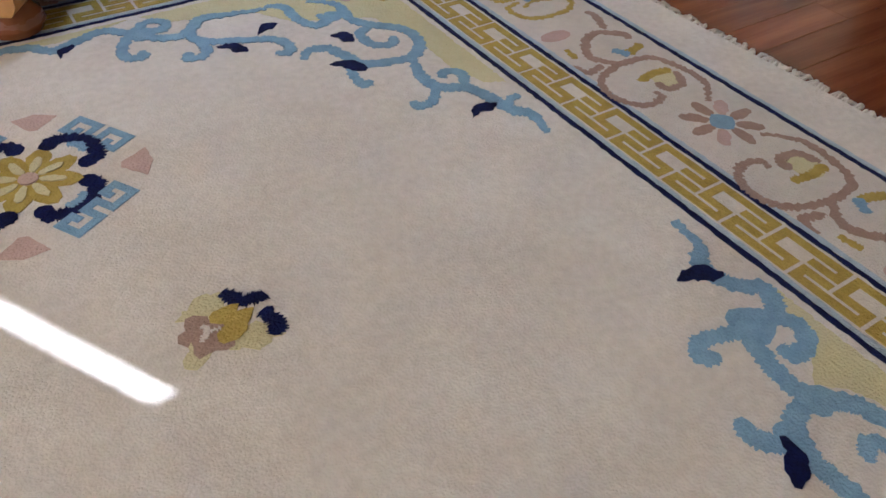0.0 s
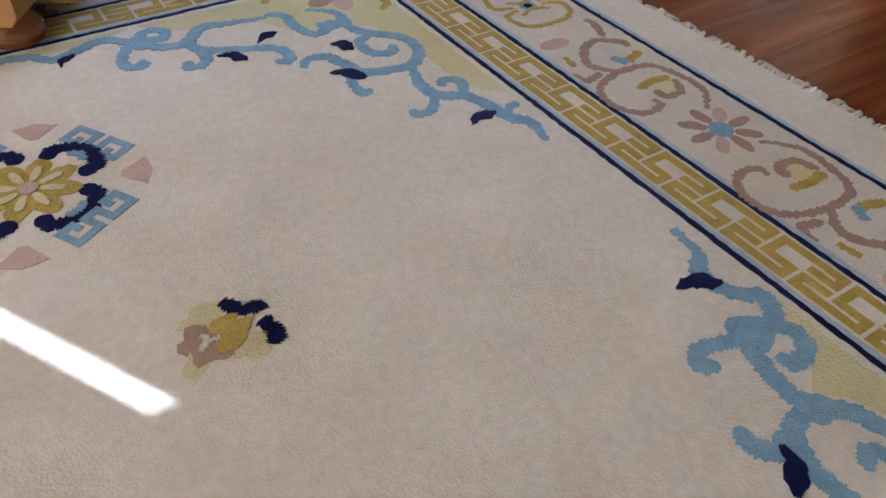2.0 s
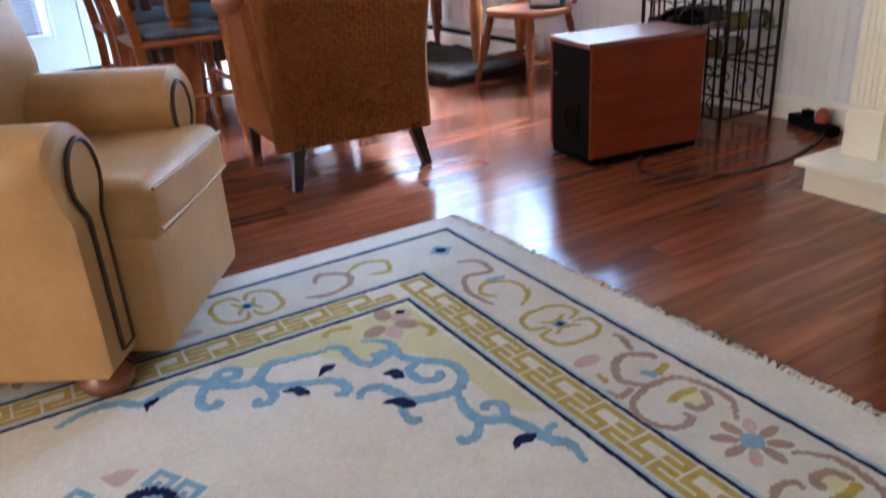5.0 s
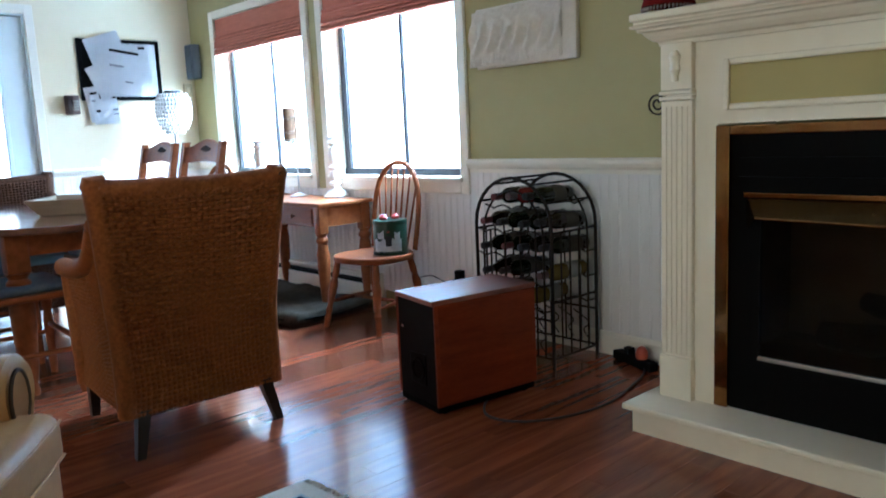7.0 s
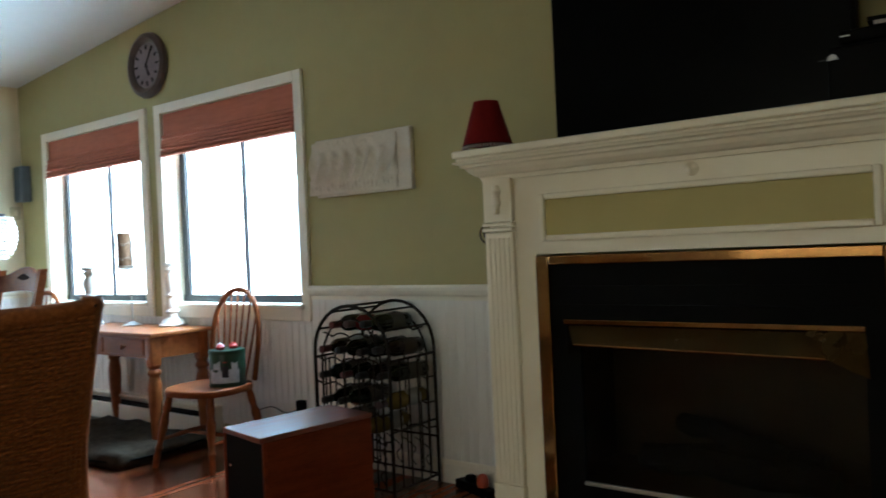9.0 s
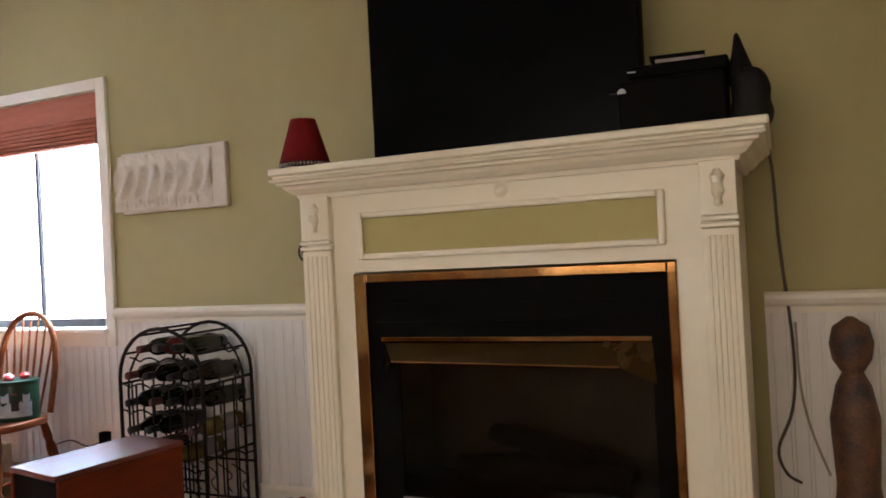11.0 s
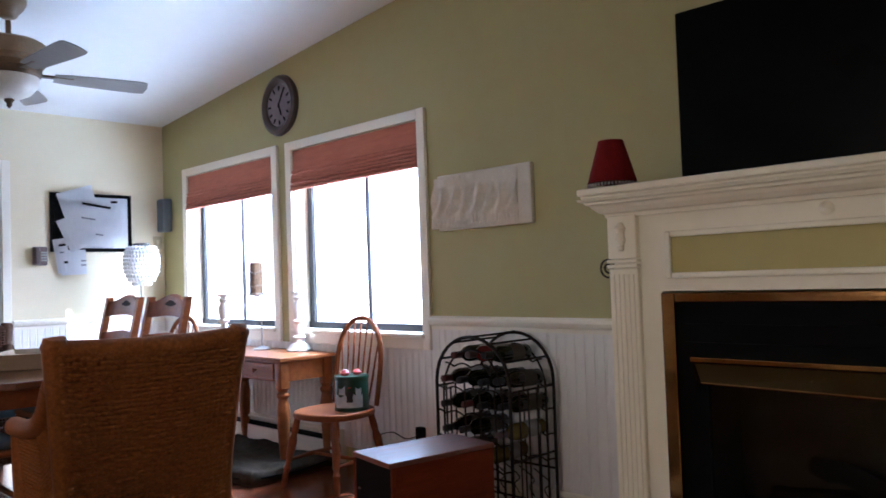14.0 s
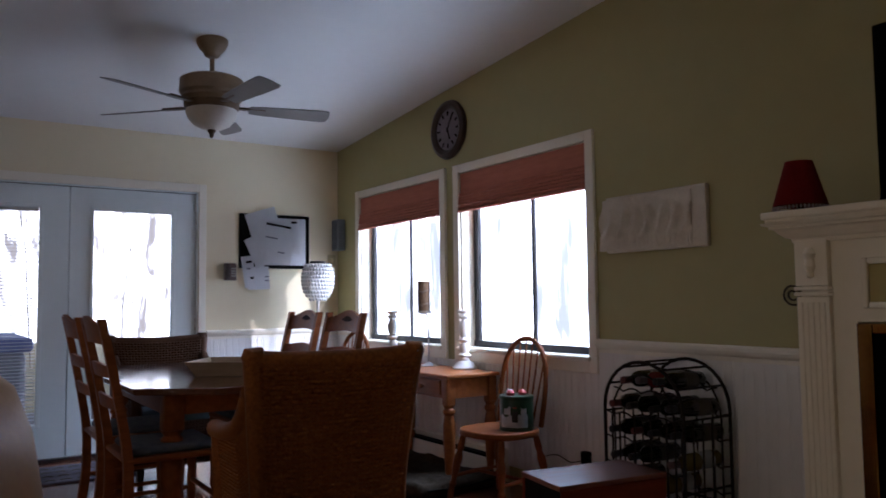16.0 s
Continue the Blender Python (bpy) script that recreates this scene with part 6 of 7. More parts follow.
def wall_relief():
    w = thing("relief_panel", "white plaster relief panel with leaf-like ridges on the wall", "wall decoration", pose(XE, 0, 0))
    pl = surf("white_plaster", (0.66, 0.60, 0.50), (0.58, 0.52, 0.42), 10, 0.7, bump=0.4, bump_scale=90)
    y0, y1, z0, z1 = 2.255, 2.885, 1.352, 1.645
    part("board", box(-0.03, 0.0, y0, y1, z0, z1, bevel=0.006), pl, w)
    # swelling basket front, deeper toward the window
    bm = bmesh.new()
    U, V = 96, 28
    g = []
    for j in range(V + 1):
        row = []
        for i in range(U + 1):
            u, v = i / U, j / V
            y = y1 + 0.03 * (1 - v) * u ** 3 - (0.52 + 0.03) * (1 - u) + 0.0
            z = z0 + 0.012 + (z1 - z0 - 0.03) * v
            ph = 7.0 * u + 0.75 * math.sin(math.pi * (v - 0.1)) + 0.3 * v
            ridge = max(0.0, math.cos(math.pi * ph)) ** 2.5 * math.sin(math.pi * min(1, max(0, (v - 0.2) / 0.6))) ** 0.6 if int(ph + 0.5) % 2 == 0 else max(0.0, math.cos(math.pi * (ph - 1))) ** 2.5 * math.sin(math.pi * min(1, max(0, (v - 0.2) / 0.6))) ** 0.6
            weave = abs(math.sin(22 * u * math.pi)) * math.sin(math.pi * min(1, v / 0.24)) if v < 0.24 else 0.5 * abs(math.sin(30 * u * math.pi)) * max(0, v - 0.8) * 4
            x = -0.032 - 0.02 * u - 0.022 * ridge - 0.008 * weave - 0.005 * noise.noise((u * 26, v * 14, 0))
            row.append(bm.verts.new((x, y, z)))
        g.append(row)
    for j in range(V):
        for i in range(U):
            bm.faces.new((g[j][i], g[j][i + 1], g[j + 1][i + 1], g[j + 1][i]))
    ring = [g[0][i] for i in range(U + 1)] + [g[j][U] for j in range(1, V + 1)] + [g[V][i] for i in range(U - 1, -1, -1)] + [g[j][0] for j in range(V - 1, 0, -1)]
    base = [bm.verts.new((-0.028, v.co.y, v.co.z)) for v in ring]
    n = len(ring)
    for i in range(n):
        bm.faces.new((ring[i], ring[(i + 1) % n], base[(i + 1) % n], base[i]))
    bmesh.ops.recalc_face_normals(bm, faces=bm.faces[:])
    part("relief", bm, pl, w, "raised leafy ridges", True)


wall_relief()
bx1 = thing("wall_speaker", "slim grey loudspeaker mounted in the wall corner", "loudspeaker", pose(XE, 6.06, 1.56))
part("case", box(-0.085, -0.01, -0.06, 0.06, 0.0, 0.27, bevel=0.008), surf("grey_speaker", (0.14, 0.16, 0.18), None, 12, 0.5), bx1)
part("grille", box(-0.09, -0.084, -0.05, 0.05, 0.012, 0.258, bevel=0.002), surf("grey_grille", (0.10, 0.115, 0.13), None, 80, 0.8), bx1)
part("wall_mount", box(-0.01, 0.0, -0.02, 0.02, 0.08, 0.18), M_BLACK, bx1)
sw = thing("wall_thermostat", "small cream plastic wall thermostat below the loudspeaker", "thermostat", pose(3.135, YN, 1.43))
part("case", box(-0.035, 0.035, -0.022, 0.0, 0.0, 0.10, bevel=0.004), surf("cream_plastic", (0.62, 0.54, 0.34), None, 9, 0.4), sw)
part("dial", box(-0.012, 0.012, -0.026, -0.021, 0.03, 0.07), M_CREAM, sw)

ou = thing("wall_outlet", "white wall outlet with a black plug adapter", "outlet", pose(XE, 3.08, 0.275))
part("plate", box(-0.006, 0.0, -0.036, 0.036, -0.058, 0.058, bevel=0.002), M_WHITE, ou)
part("plug_adapter", box(-0.045, -0.006, -0.026, 0.026, -0.055, 0.02, bevel=0.006), M_BLACK, ou, "black plug adapter")
part("cable", tube(bmesh.new(), bez([(-0.04, 0.02, -0.03), (-0.05, 0.10, -0.05), (-0.04, 0.22, -0.03), (-0.04, 0.34, -0.06)], 5), 0.003, 6), M_BLACK, ou, "thin black cable", True)

# baseboard heater under the windows
he = thing("baseboard_heater", "long white baseboard heater with a dark slot below the windows", "heater", pose(XE, 0, 0))
part("back_plate", box(-0.012, 0.0, 3.78, 6.10, 0.0, 0.20), M_WHITE, he)
part("front_cover", box(-0.075, -0.065, 3.78, 6.10, 0.03, 0.135, bevel=0.004), M_WHITE, he)
part("top_cover", box(-0.07, 0.0, 3.78, 6.10, 0.185, 0.20, bevel=0.004), M_WHITE, he)
part("fin_block", box(-0.06, -0.012, 3.80, 6.08, 0.04, 0.15), M_BLACK, he, "dark fins in the slot")
for y in (3.78, 6.07):
    part("end_cap", box(-0.078, 0.0, y, y + 0.03, 0.0, 0.202, bevel=0.004), M_WHITE, he)

# ---- things on the desk ----
def turned_candlestick(m, label, scale):
    c = thing("candlestick", label, "candlestick", m, "candlesticks")
    wh = surf("chalky_white_paint", (0.80, 0.78, 0.74), (0.70, 0.67, 0.62), 20, 0.6, bump=0.3)
    s = scale
    part("stem", lathe(bmesh.new(), [(r_ * (1.1 if z_ < 0.03 else 1.3), z_) for r_, z_ in [(0.072, 0.0), (0.074, 0.012), (0.06, 0.025), (0.045, 0.04), (0.026, 0.055), (0.022, 0.075), (0.034, 0.09), (0.022, 0.105), (0.028, 0.14), (0.019, 0.17), (0.032, 0.19), (0.02, 0.205), (0.03, 0.25 * s), (0.018, 0.29 * s), (0.028, 0.31 * s), (0.016, 0.325 * s)]], (0, 0, 0), 20), wh, c, "", True)
    part("drip_pan", lathe(bmesh.new(), [(0.016, 0.322 * s), (0.044, 0.335 * s), (0.046, 0.345 * s), (0.03, 0.347 * s)], (0, 0, 0), 20), wh, c, "", True)
    return c


turned_candlestick(pose(3.10, 4.10, 0.672), "turned white candlestick standing on the pine desk", 1.10)
turned_candlestick(pose(2.965, 4.80, 0.672), "turned white candlestick at the desk's far end", 1.08)
cs = thing("candle_stand", "slender metal candle stand with a beaded tan candle", "candlestick", pose(3.05, 4.51, 0.672))
sil = surf("brushed_silver", (0.55, 0.54, 0.52), None, 12, 0.3, metal=0.9)
part("base", lathe(bmesh.new(), [(0.06, 0.0), (0.062, 0.006), (0.03, 0.016), (0.008, 0.028)], (0, -0.055, 0), 20), sil, cs, "", True)
part("stem", tube(bmesh.new(), [(0, -0.055, 0.02), (0, -0.055, 0.30), (0, -0.05, 0.335), (0, -0.03, 0.352), (0, 0, 0.355)], 0.005, 8), sil, cs, "", True)
part("cup", lathe(bmesh.new(), [(0.006, 0.348), (0.05, 0.363), (0.054, 0.373), (0.045, 0.375)], (0, 0, 0), 20), sil, cs, "", True)
part("candle", lathe(bmesh.new(), [(0.042, 0.373), (0.043, 0.375), (0.043, 0.575), (0.038, 0.58)], (0, 0, 0), 20), surf("tan_candle_wrap", (0.24, 0.155, 0.085), (0.12, 0.07, 0.04), 40, 0.6, bump=0.5), cs, "tan wrapped candle", True)
bm = bmesh.new()
for k in range(18):
    t = 2 * math.pi * k / 18
    for z in (0.362, 0.42, 0.51):
        lathe(bm, [(0.001, -0.006), (0.005, 0), (0.001, 0.006)], (0.052 * math.cos(t + z), 0.052 * math.sin(t + z), z + 0.008 * math.sin(5 * t)), 6)
tagged(part("bead_garland", bm, sil, cs, "small glinting beads"), kind="stuff")

# crystal lamp in the corner
fl = thing("floor_lamp", "floor lamp with a round crystal-bead shade, lit by sun", "lamp", pose(2.815, 5.75, 0))
crystal = surf("crystal_bead", (0.88, 0.88, 0.87), (0.80, 0.80, 0.79), 30, 0.12)
part("base", lathe(bmesh.new(), [(0.13, 0.0), (0.13, 0.012), (0.03, 0.03), (0.012, 0.05)], (0, 0, 0), 24), sil, fl, "", True)
part("pole", tube(bmesh.new(), [(0, 0, 0.03), (0, 0, 1.18)], 0.011, 10), sil, fl, "", True)
bm = bmesh.new()
for r_ in range(10):
    z = 1.14 + 0.03 * r_
    rad = 0.126 * math.sqrt(max(0.05, 1 - ((z - 1.30) / 0.185) ** 2))
    n = int(2 * math.pi * rad / 0.025)
    for k in range(n):
        t = 2 * math.pi * (k + 0.5 * (r_ % 2)) / n
        lathe(bm, [(0.002, -0.017), (0.012, -0.005), (0.013, 0.005), (0.002, 0.016)], (rad * math.cos(t), rad * math.sin(t), z), 6)
part("shade", bm, crystal, fl, "strings of faceted crystal beads")
part("shade_ring", lathe(bmesh.new(), [(0.055, 1.432), (0.062, 1.436), (0.062, 1.444), (0.055, 1.446)], (0, 0, 0), 20), M_DARKFRAME, fl)
bm = bmesh.new()
for k in range(12):
    t = 2 * math.pi * k / 12
    tube(bm, [(0.055 * math.cos(t), 0.055 * math.sin(t), 1.436), (0.12 * math.cos(t), 0.12 * math.sin(t), 1.34), (0.12 * math.cos(t), 0.12 * math.sin(t), 1.25), (0.01 * math.cos(t), 0.01 * math.sin(t), 1.13)], 0.0025, 4)
part("shade_wires", bm, sil, fl)

# ---- north wall ----
nb = thing("pin_board", "black-framed white board hung with loose papers", "notice board", pose(0, YN, 0))
paper = surf("white_paper", (0.78, 0.78, 0.80), (0.72, 0.72, 0.75), 14, 0.8)
ink = surf("grey_print", (0.30, 0.30, 0.34), None, 40, 0.8)
part("panel", box(2.33, 2.89, -0.012, 0.0, 1.43, 1.83), surf("board_white", (0.70, 0.71, 0.74), (0.64, 0.65, 0.69), 4, 0.35), nb)
part("felt_panel", box(2.33, 2.52, -0.014, -0.012, 1.43, 1.83), M_BLACK, nb, "black felt strip")
for a in ((2.302, 2.33, -0.022, 0.0, 1.402, 1.856), (2.89, 2.918, -0.022, 0.0, 1.402, 1.856), (2.33, 2.89, -0.022, 0.0, 1.83, 1.856), (2.33, 2.89, -0.022, 0.0, 1.402, 1.43)):
    part("frame", box(*a, bevel=0.003), M_BLACK, nb, "black wooden frame")


def sheet(name, label, x, z, w, h, rot, d, lines, col=paper):
    p = thing(name, label, "paper", pose(x, YN - d, z, 0, rot, 0), "papers on the board")
    bm = bmesh.new()
    g = [[bm.verts.new((w * (i / 4 - 0.5), -0.012 * math.sin(math.pi * i / 4) * (1 - j / 4) - 0.008 * (1 - j / 4), -h * (1 - j / 4))) for i in range(5)] for j in range(5)]
    for j in range(4):
        for i in range(4):
            bm.faces.new((g[j][i], g[j][i + 1], g[j + 1][i + 1], g[j + 1][i]))
    bmesh.ops.solidify(bm, geom=bm.faces[:], thickness=0.0015)
    part("leaf", bm, col, p)
    for k, (u0, u1, v) in enumerate(lines):
        part("printed_line", box(w * (u0 - 0.5), w * (u1 - 0.5), -0.0265, -0.0245, -h * v - 0.006, -h * v + (0.006 if k else 0.012)), ink if k else M_BLACK, p)
    return p


sheet("notice", "white printed notice pinned to the board", 2.64, 1.815, 0.30, 0.37, 8, 0.036, [(0.12, 0.85, 0.16), (0.15, 0.5, 0.45), (0.55, 0.75, 0.75)])
sheet("letter", "white folded letter pinned to the board", 2.47, 1.885, 0.27, 0.36, -18, 0.026, [])
sheet("letter", "white sheet tucked behind the notice", 2.74, 1.82, 0.17, 0.30, -4, 0.024, [(0.5, 0.8, 0.1)])
sheet("letter", "curled sheet hanging over the board's edge", 2.40, 1.66, 0.14, 0.26, -24, 0.032, [])
sheet("envelope", "white envelope hanging below the board", 2.36, 1.50, 0.10, 0.26, -8, 0.028, [(0.3, 0.8, 0.2), (0.3, 0.6, 0.4)])
sheet("envelope", "grey-white card hanging below the board", 2.455, 1.415, 0.19, 0.19, -2, 0.032, [(0.1, 0.25, 0.5), (0.75, 0.95, 0.45), (0.75, 0.95, 0.62)])
ph = thing("wall_phone", "small brown wall telephone with a keypad", "telephone", pose(2.225, YN, 1.30))
part("case", box(-0.05, 0.05, -0.045, 0.0, 0.0, 0.14, bevel=0.01), surf("brown_plastic", (0.09, 0.05, 0.04), None, 10, 0.4), ph, "", True)
part("handset", box(-0.047, -0.012, -0.072, -0.045, 0.005, 0.135, bevel=0.01), surf("dark_plastic", (0.05, 0.03, 0.028), None, 10, 0.4), ph, "", True)
for i in range(3):
    for j in range(4):
        part("key", box(0.002 + 0.014 * i, 0.012 + 0.014 * i, -0.049, -0.044, 0.03 + 0.02 * j, 0.042 + 0.02 * j), lb[1], ph)

# blinds in the door panes
sl_m = surf("white_blind_slat", (0.70, 0.70, 0.70), None, 9, 0.5)
for x0, x1, zt, zb, gap in ((0.295, 0.845, 1.82, 0.28, 0.024),):
    db = thing("door_blind", "thin white venetian blind in the door pane, slats open", "blind", pose(0, YN, 0))
    part("headrail", box(x0 + 0.005, x1 - 0.005, 0.052, 0.068, zt - 0.022, zt), sl_m, db)
    z = zt - 0.03
    n = 0
    first = None
    while z > zb:
        if first is None:
            bm = box(x0 + 0.008, x1 - 0.008, -0.0075, 0.0075, -0.0006, 0.0006)
            bmesh.ops.rotate(bm, verts=bm.verts[:], cent=(0, 0, 0), matrix=Matrix.Rotation(radians(12), 3, "X"))
            first = part("slat", bm, sl_m, db)
            first.location = (0, 0.06, z)
        else:
            again(first, Matrix.Translation((0, 0.06, z)))
        z -= gap

# ---- ceiling fan ----
def fan():
    FX, FY = 1.505, 4.285
    zc = ceil_z(FY)
    f = thing("ceiling_fan", "cream and bronze five-blade ceiling fan with a glass bowl light", "ceiling fan", pose(FX, FY, 0))
    body = surf("aged_cream_metal", (0.27, 0.19, 0.11), (0.20, 0.135, 0.075), 10, 0.45)
    bz = surf("bronze_metal", (0.13, 0.085, 0.05), None, 10, 0.4, metal=0.6)
    bl = surf("fan_blade_wood", (0.22, 0.205, 0.19), (0.18, 0.165, 0.15), 6, 0.45, stretch=(1, 6, 1))
    part("canopy", lathe(bmesh.new(), [(0.03, zc - 0.098), (0.042, zc - 0.09), (0.05, zc - 0.072), (0.072, zc - 0.05), (0.086, zc - 0.022), (0.088, zc + 0.008)], (0, 0, 0), 24), body, f, "", True)
    part("downrod", tube(bmesh.new(), [(0, 0, zc - 0.11), (0, 0, 2.385)], 0.013, 10), body, f, "", True)
    part("motor", lathe(bmesh.new(), [(0.05, 2.405), (0.15, 2.39), (0.175, 2.375), (0.178, 2.30), (0.165, 2.285), (0.168, 2.27), (0.15, 2.25), (0.12, 2.235)], (0, 0, 0), 32), body, f, "", True)
    part("motor_band", lathe(bmesh.new(), [(0.13, 2.252), (0.155, 2.245), (0.15, 2.215), (0.135, 2.20), (0.12, 2.198)], (0, 0, 0), 32), bz, f, "bronze band", True)
    part("light_bowl", lathe(bmesh.new(), [(0.14, 2.205), (0.142, 2.19), (0.13, 2.155), (0.10, 2.12), (0.06, 2.10), (0.01, 2.092)], (0, 0, 0), 32), surf("frosted_bowl", (0.66, 0.62, 0.55), (0.56, 0.52, 0.45), 8, 0.35), f, "frosted glass bowl", True)
    part("finial", lathe(bmesh.new(), [(0.022, 2.095), (0.024, 2.085), (0.012, 2.07), (0.014, 2.06), (0.003, 2.045)], (0, 0, 0), 14), bz, f, "bronze finial", True)
    for k in range(5):
        a = radians(-10 + 72 * k)
        bm = bmesh.new()
        pts = [(0.22, -0.040), (0.30, -0.050), (0.55, -0.062), (0.67, -0.064), (0.705, -0.056), (0.715, 0.0), (0.705, 0.056), (0.67, 0.064), (0.55, 0.062), (0.30, 0.050), (0.22, 0.040)]
        prism(bm, [(x * 0.95, y, 2.222 - 0.25 * y) for x, y in pts], 0.005)
        bmesh.ops.rotate(bm, verts=bm.verts[:], cent=(0, 0, 0), matrix=Matrix.Rotation(a, 3, "Z"))
        b = part("blade", bm, bl, f)
        bm = box(0.12, 0.30, -0.02, 0.02, 2.224, 2.234)
        bmesh.ops.rotate(bm, verts=bm.verts[:], cent=(0, 0, 0), matrix=Matrix.Rotation(a, 3, "Z"))
        part("blade_arm", bm, bz, b, "bronze blade arm")
    return f


fan()

# ---- on the floor ----
db = thing("pet_bed", "flat dark grey-brown cushion on the floor below the desk", "cushion", pose(2.76, 4.22, 0, 0, 0, 4))
bm = box(-0.30, 0.30, -0.50, 0.50, 0.0, 0.085, bevel=0.038, seg=4)
bmesh.ops.subdivide_edges(bm, edges=[e for e in bm.edges if e.calc_length() > 0.2], cuts=26, use_grid_fill=True)
for v in bm.verts:
    v.co += Vector((1, 1, 0)) * 0.006 * noise.noise(v.co * 26)
    if v.co.z > 0.05:
        v.co.z += 0.026 * noise.noise(v.co * 7) + 0.010 * noise.noise(v.co * 38) - 0.02 * math.exp(-8 * (v.co.x ** 2 + v.co.y ** 2))
part("cushion_body", bm, surf("dark_plush", (0.062, 0.046, 0.030), (0.022, 0.016, 0.010), 24, 0.95, bump=1.0, bump_scale=180, spec=0.1), db, "", True)
part("seam", tube(bmesh.new(), [(0.303 * max(-1, min(1, 1.25 * math.cos(t))), 0.503 * max(-1, min(1, 1.25 * math.sin(t))), 0.042 + 0.006 * math.sin(5 * t)) for t in [2 * math.pi * k / 48 for k in range(49)]], 0.006, 6), M_BLACK, db, "dark corded seam", True)
dm = thing("doormat", "patterned grey and white doormat before the glazed doors", "doormat", pose(0.95, 5.68, 0))
part("mat", box(-0.45, 0.45, -0.28, 0.28, 0.0, 0.012, bevel=0.004), surf("grey_mat", (0.14, 0.13, 0.16), (0.08, 0.075, 0.10), 20, 0.95), dm)
for k in range(9):
    for j in range(4):
        part("motif", ribbon_bm([(-0.40 + 0.095 * k, -0.21 + 0.13 * j), (-0.37 + 0.095 * k, -0.18 + 0.13 * j), (-0.345 + 0.095 * k, -0.21 + 0.13 * j)], 0.018, 0.0125, taper=False), lb[0], dm)
cb = thing("floor_cable", "black cable looped over the plank floor", "cable", pose(0, 0, 0))
part("wire", tube(bmesh.new(), bez([(2.69, 2.25, 0.03), (2.71, 2.22, 0.006), (2.50, 2.13, 0.006), (2.36, 2.10, 0.006), (2.25, 1.99, 0.006), (2.28, 1.86, 0.006), (2.44, 1.76, 0.006), (2.65, 1.73, 0.006), (2.85, 1.77, 0.006), (3.04, 1.83, 0.006), (3.11, 1.90, 0.03)], 6), 0.0048, 6), surf("dark_red_brown_cord", (0.022, 0.010, 0.007), None, 20, 0.5), cb, "", True)
ps = thing("power_strip", "dark power strip with an orange plug by the wall", "power strip", pose(3.12, 1.93, 0, 0, 0, 70))
part("strip_body", box(-0.13, 0.13, -0.026, 0.026, 0.0, 0.04, bevel=0.006), M_BLACK, ps)
part("plug", lathe(bmesh.new(), [(0.024, 0.04), (0.028, 0.048), (0.026, 0.075), (0.016, 0.09), (0.006, 0.095)], (-0.05, 0, 0), 14), surf("orange_plastic", (0.42, 0.07, 0.025), None, 10, 0.4), ps, "orange plug", True)
part("plug", box(0.02, 0.06, -0.018, 0.018, 0.04, 0.07, bevel=0.005), M_BLACK, ps)

# ---- outside the doors ----
tagged(part("deck", box(-2.5, 4.0, YN + 0.16, 9.6, -0.16, -0.06), surf("grey_deck_board", (0.28, 0.26, 0.24), (0.2, 0.185, 0.17), 3, 0.8, stretch=(1, 9, 1))), "weathered grey timber deck outside the doors", "deck", "", "structure")
ht = thing("hot_tub", "square hot tub with a faded violet-blue cover on the deck", "hot tub", pose(-0.05, 8.3, -0.06))
part("tub", box(-0.95, 0.95, -0.8, 0.8, 0, 0.78, bevel=0.05), surf("grey_tub_panel", (0.22, 0.22, 0.25), None, 4, 0.6), ht)
part("cover", box(-1.0, 1.0, -0.85, 0.85, 0.78, 0.90, bevel=0.04), surf("violet_blue_vinyl", (0.16, 0.18, 0.36), (0.12, 0.14, 0.30), 3, 0.5), ht, "faded violet-blue vinyl cover")
bark_m = surf("grey_bark", (0.30, 0.27, 0.24), (0.2, 0.175, 0.15), 6, 0.95, bump=0.8)


def bare_tree(x, y, h, r, seed):
    rnd = random.Random(seed)
    t = thing("bare_tree", "tall bare winter tree with thin grey branches", "tree", pose(x, y, -0.62), "bare trees")
    bm = bmesh.new()

    def limb(p, d, l, rr, depth):
        pts, rs = [p], [rr]
        for k in range(5):
            d = (d + Vector((rnd.uniform(-1, 1), rnd.uniform(-1, 1), rnd.uniform(-0.3, 0.6))) * 0.13).normalized()
            p = p + d * l / 5
            pts.append(p)
            rs.append(rr * (1 - 0.14 * (k + 1)))
            if depth and k >= 1:
                for _ in range(2 if depth > 1 else 1):
                    nd = (d * 0.6 + Vector((rnd.uniform(-1, 1), rnd.uniform(-1, 1), rnd.uniform(0.0, 0.7)))).normalized()
                    limb(p, nd, l * rnd.uniform(0.35, 0.5), rs[-1] * 0.45, depth - 1)
        tube(bm, pts, rs, 6)
    limb(Vector((0, 0, 0)), Vector((0, 0, 1)), h, r, 3)
    part("trunk", bm, bark_m, t, "", True)
    return t


for k, (x, y, h, r) in enumerate(((2.5, 24, 8, 0.028), (-0.6, 24, 10, 0.06), (5.6, 28, 9, 0.03), (1.5, 31, 10, 0.05))):
    bare_tree(x, y, h, r, k + 3)

# ---- wainscot boards and floor planks ----
wains = tagged(part("wainscot", box(XE - 0.008, XE, 1.475, 2.99, 0.10, 0.831), M_WAINS), "white painted beadboard wainscot", "wainscot", "", "structure")
for a in ((XE - 0.008, XE, 2.99, 5.79, 0.10, 0.714), (XE - 0.008, XE, 5.79, YN, 0.10, 0.831), (XE - 0.008, XE, YS, 0.05, 0.10, 0.831), (2.04, XE - 0.01, YN - 0.008, YN, 0.10, 0.831)):
    part("backing", box(*a), M_WAINS, wains)
BW = 0.052


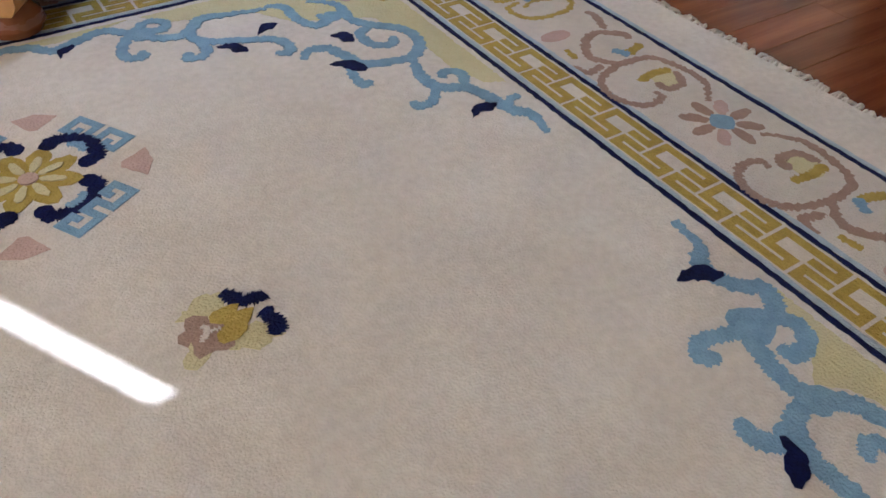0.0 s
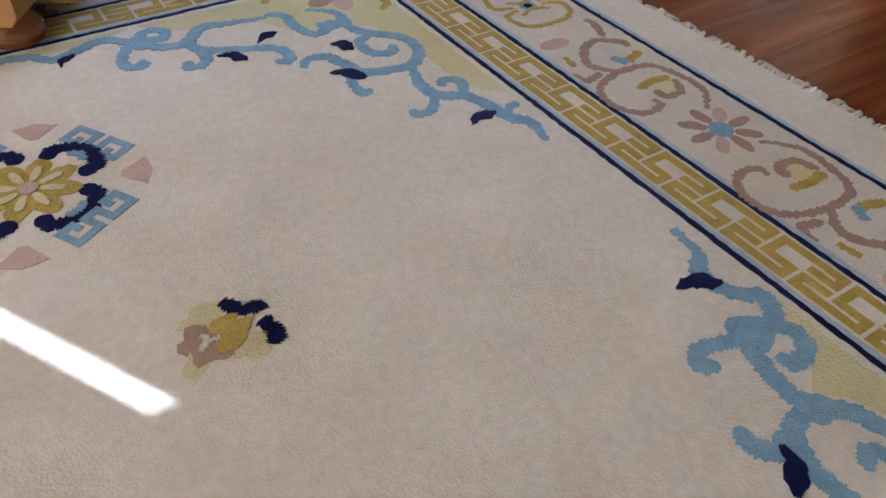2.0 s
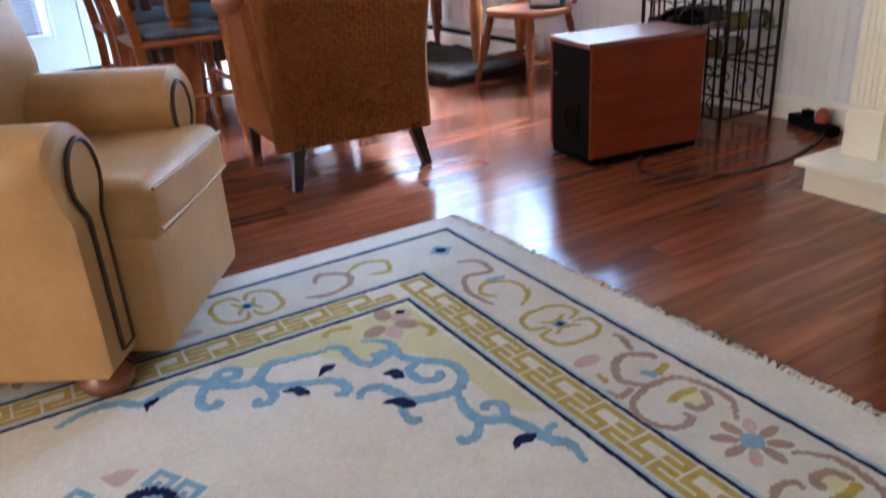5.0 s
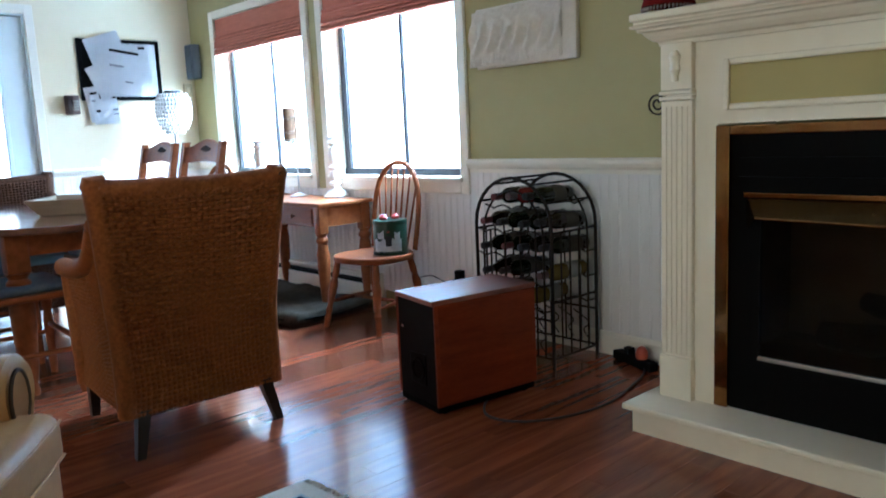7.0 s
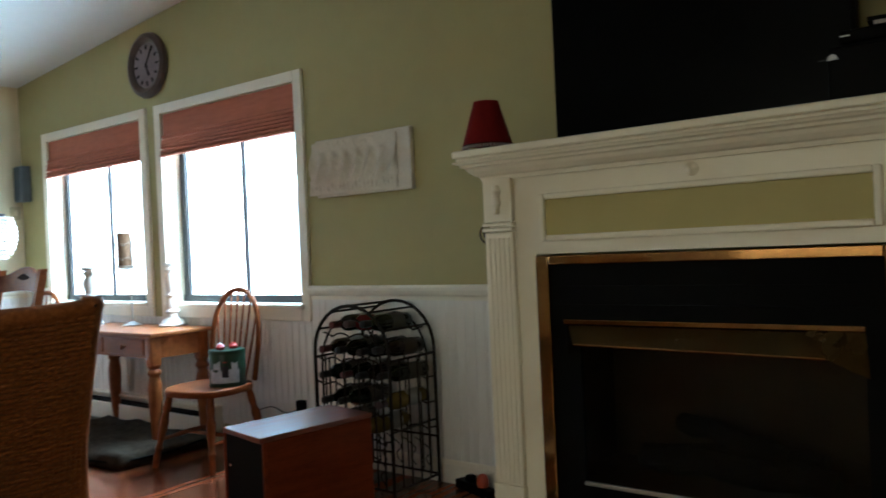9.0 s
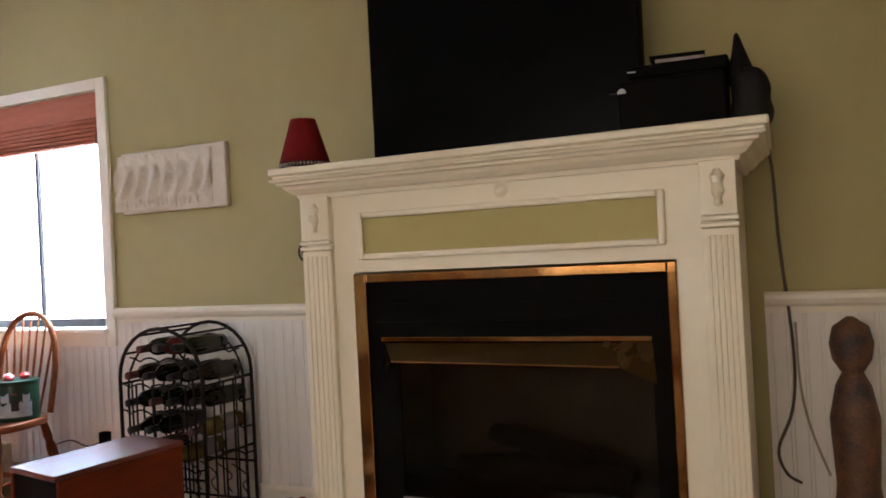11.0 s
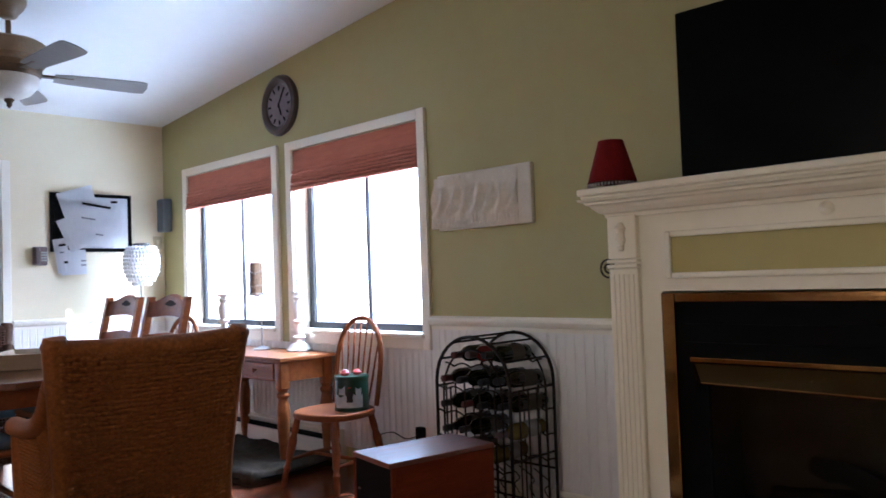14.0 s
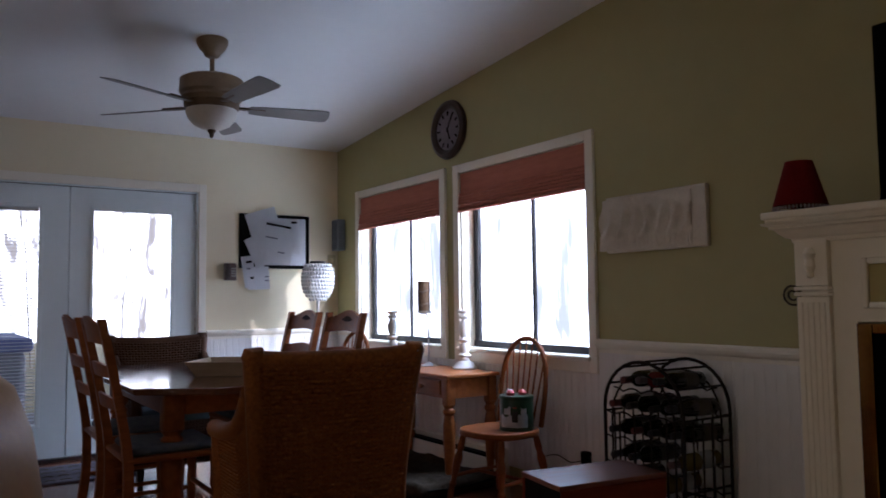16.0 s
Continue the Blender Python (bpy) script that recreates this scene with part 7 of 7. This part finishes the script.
def board_mesh(h, along):
    bm = bmesh.new()
    prof = [(0.001, 0), (0.003, 0.003), (BW - 0.014, 0.003), (BW - 0.012, 0.0015), (BW - 0.009, 0.0038), (BW - 0.006, 0.0015), (BW - 0.001, 0.0)]
    A = [bm.verts.new((-d, u, 0) if along == "y" else (u, -d, 0)) for u, d in prof]
    B = [bm.verts.new((v.co.x, v.co.y, h)) for v in A]
    for i in range(len(A) - 1):
        bm.faces.new((A[i], A[i + 1], B[i + 1], B[i]))
    bm.faces.new(A[::-1])
    bm.faces.new(B)
    bmesh.ops.recalc_face_normals(bm, faces=bm.faces[:])
    return bm


def boards(h, along, spots):
    first = None
    for p in spots:
        m = Matrix.Translation(p)
        if first is None:
            first = part("board", board_mesh(h, along), M_WAINS, wains)
            first.matrix_local = m
        else:
            again(first, m)


boards(0.726, "y", [(XE - 0.008, 1.48 + BW * k, 0.105) for k in range(int((2.985 - 1.48) / BW))])
boards(0.606, "y", [(XE - 0.008, 2.99 + BW * k, 0.105) for k in range(int((5.785 - 2.99) / BW))])
boards(0.726, "y", [(XE - 0.008, 5.79 + BW * k, 0.105) for k in range(7)])
boards(0.726, "y", [(XE - 0.008, -1.0 + BW * k, 0.105) for k in range(20)])
boards(0.726, "x", [(2.045 + BW * k, YN - 0.008, 0.105) for k in range(22)])

PW = 0.083


def plank_bm(x0, x1, y0):
    bm = bmesh.new()
    c = 0.0006
    lo = [(x0 + 0.0002, y0 + 0.0002), (x1 - 0.0002, y0 + 0.0002), (x1 - 0.0002, y0 + PW - 0.0002), (x0 + 0.0002, y0 + PW - 0.0002)]
    hi = [(x0 + c, y0 + c), (x1 - c, y0 + c), (x1 - c, y0 + PW - c), (x0 + c, y0 + PW - c)]
    A = [bm.verts.new((x, y, -0.012)) for x, y in lo]
    B = [bm.verts.new((x, y, -0.0004)) for x, y in lo]
    C = [bm.verts.new((x, y, 0)) for x, y in hi]
    bm.faces.new(C)
    for P, Q in ((A, B), (B, C)):
        for i in range(4):
            bm.faces.new((P[i], P[(i + 1) % 4], Q[(i + 1) % 4], Q[i]))
    return bm


rnd = random.Random(7)
rest = bmesh.new()
near = {}
count = 0
y = YS
row = 0
while y < YN:
    x = XW - rnd.uniform(0, 0.9)
    while x < XE:
        l = rnd.choice((0.8, 1.0, 1.2))
        a, b = max(x, XW), min(x + l, XE)
        if b - a > 0.03:
            if a > 0.2 and 0.0 < y < 5.4 and count < 290:
                key = round(b - a, 3)
                if key in near:
                    o = again(near[key], Matrix.Translation((a, y, 0)))
                else:
                    o = part("plank", plank_bm(0, b - a, 0), M_FLOOR, floor)
                    o.location = (a, y, 0)
                    near[key] = o
                count += 1
            else:
                tmp = plank_bm(a, b, y)
                me = bpy.data.meshes.new("tmp")
                tmp.to_mesh(me)
                tmp.free()
                rest.from_mesh(me)
                bpy.data.meshes.remove(me)
        x += l
    y += PW
    row += 1
tagged(part("planks", rest, M_FLOOR, floor), kind="stuff")
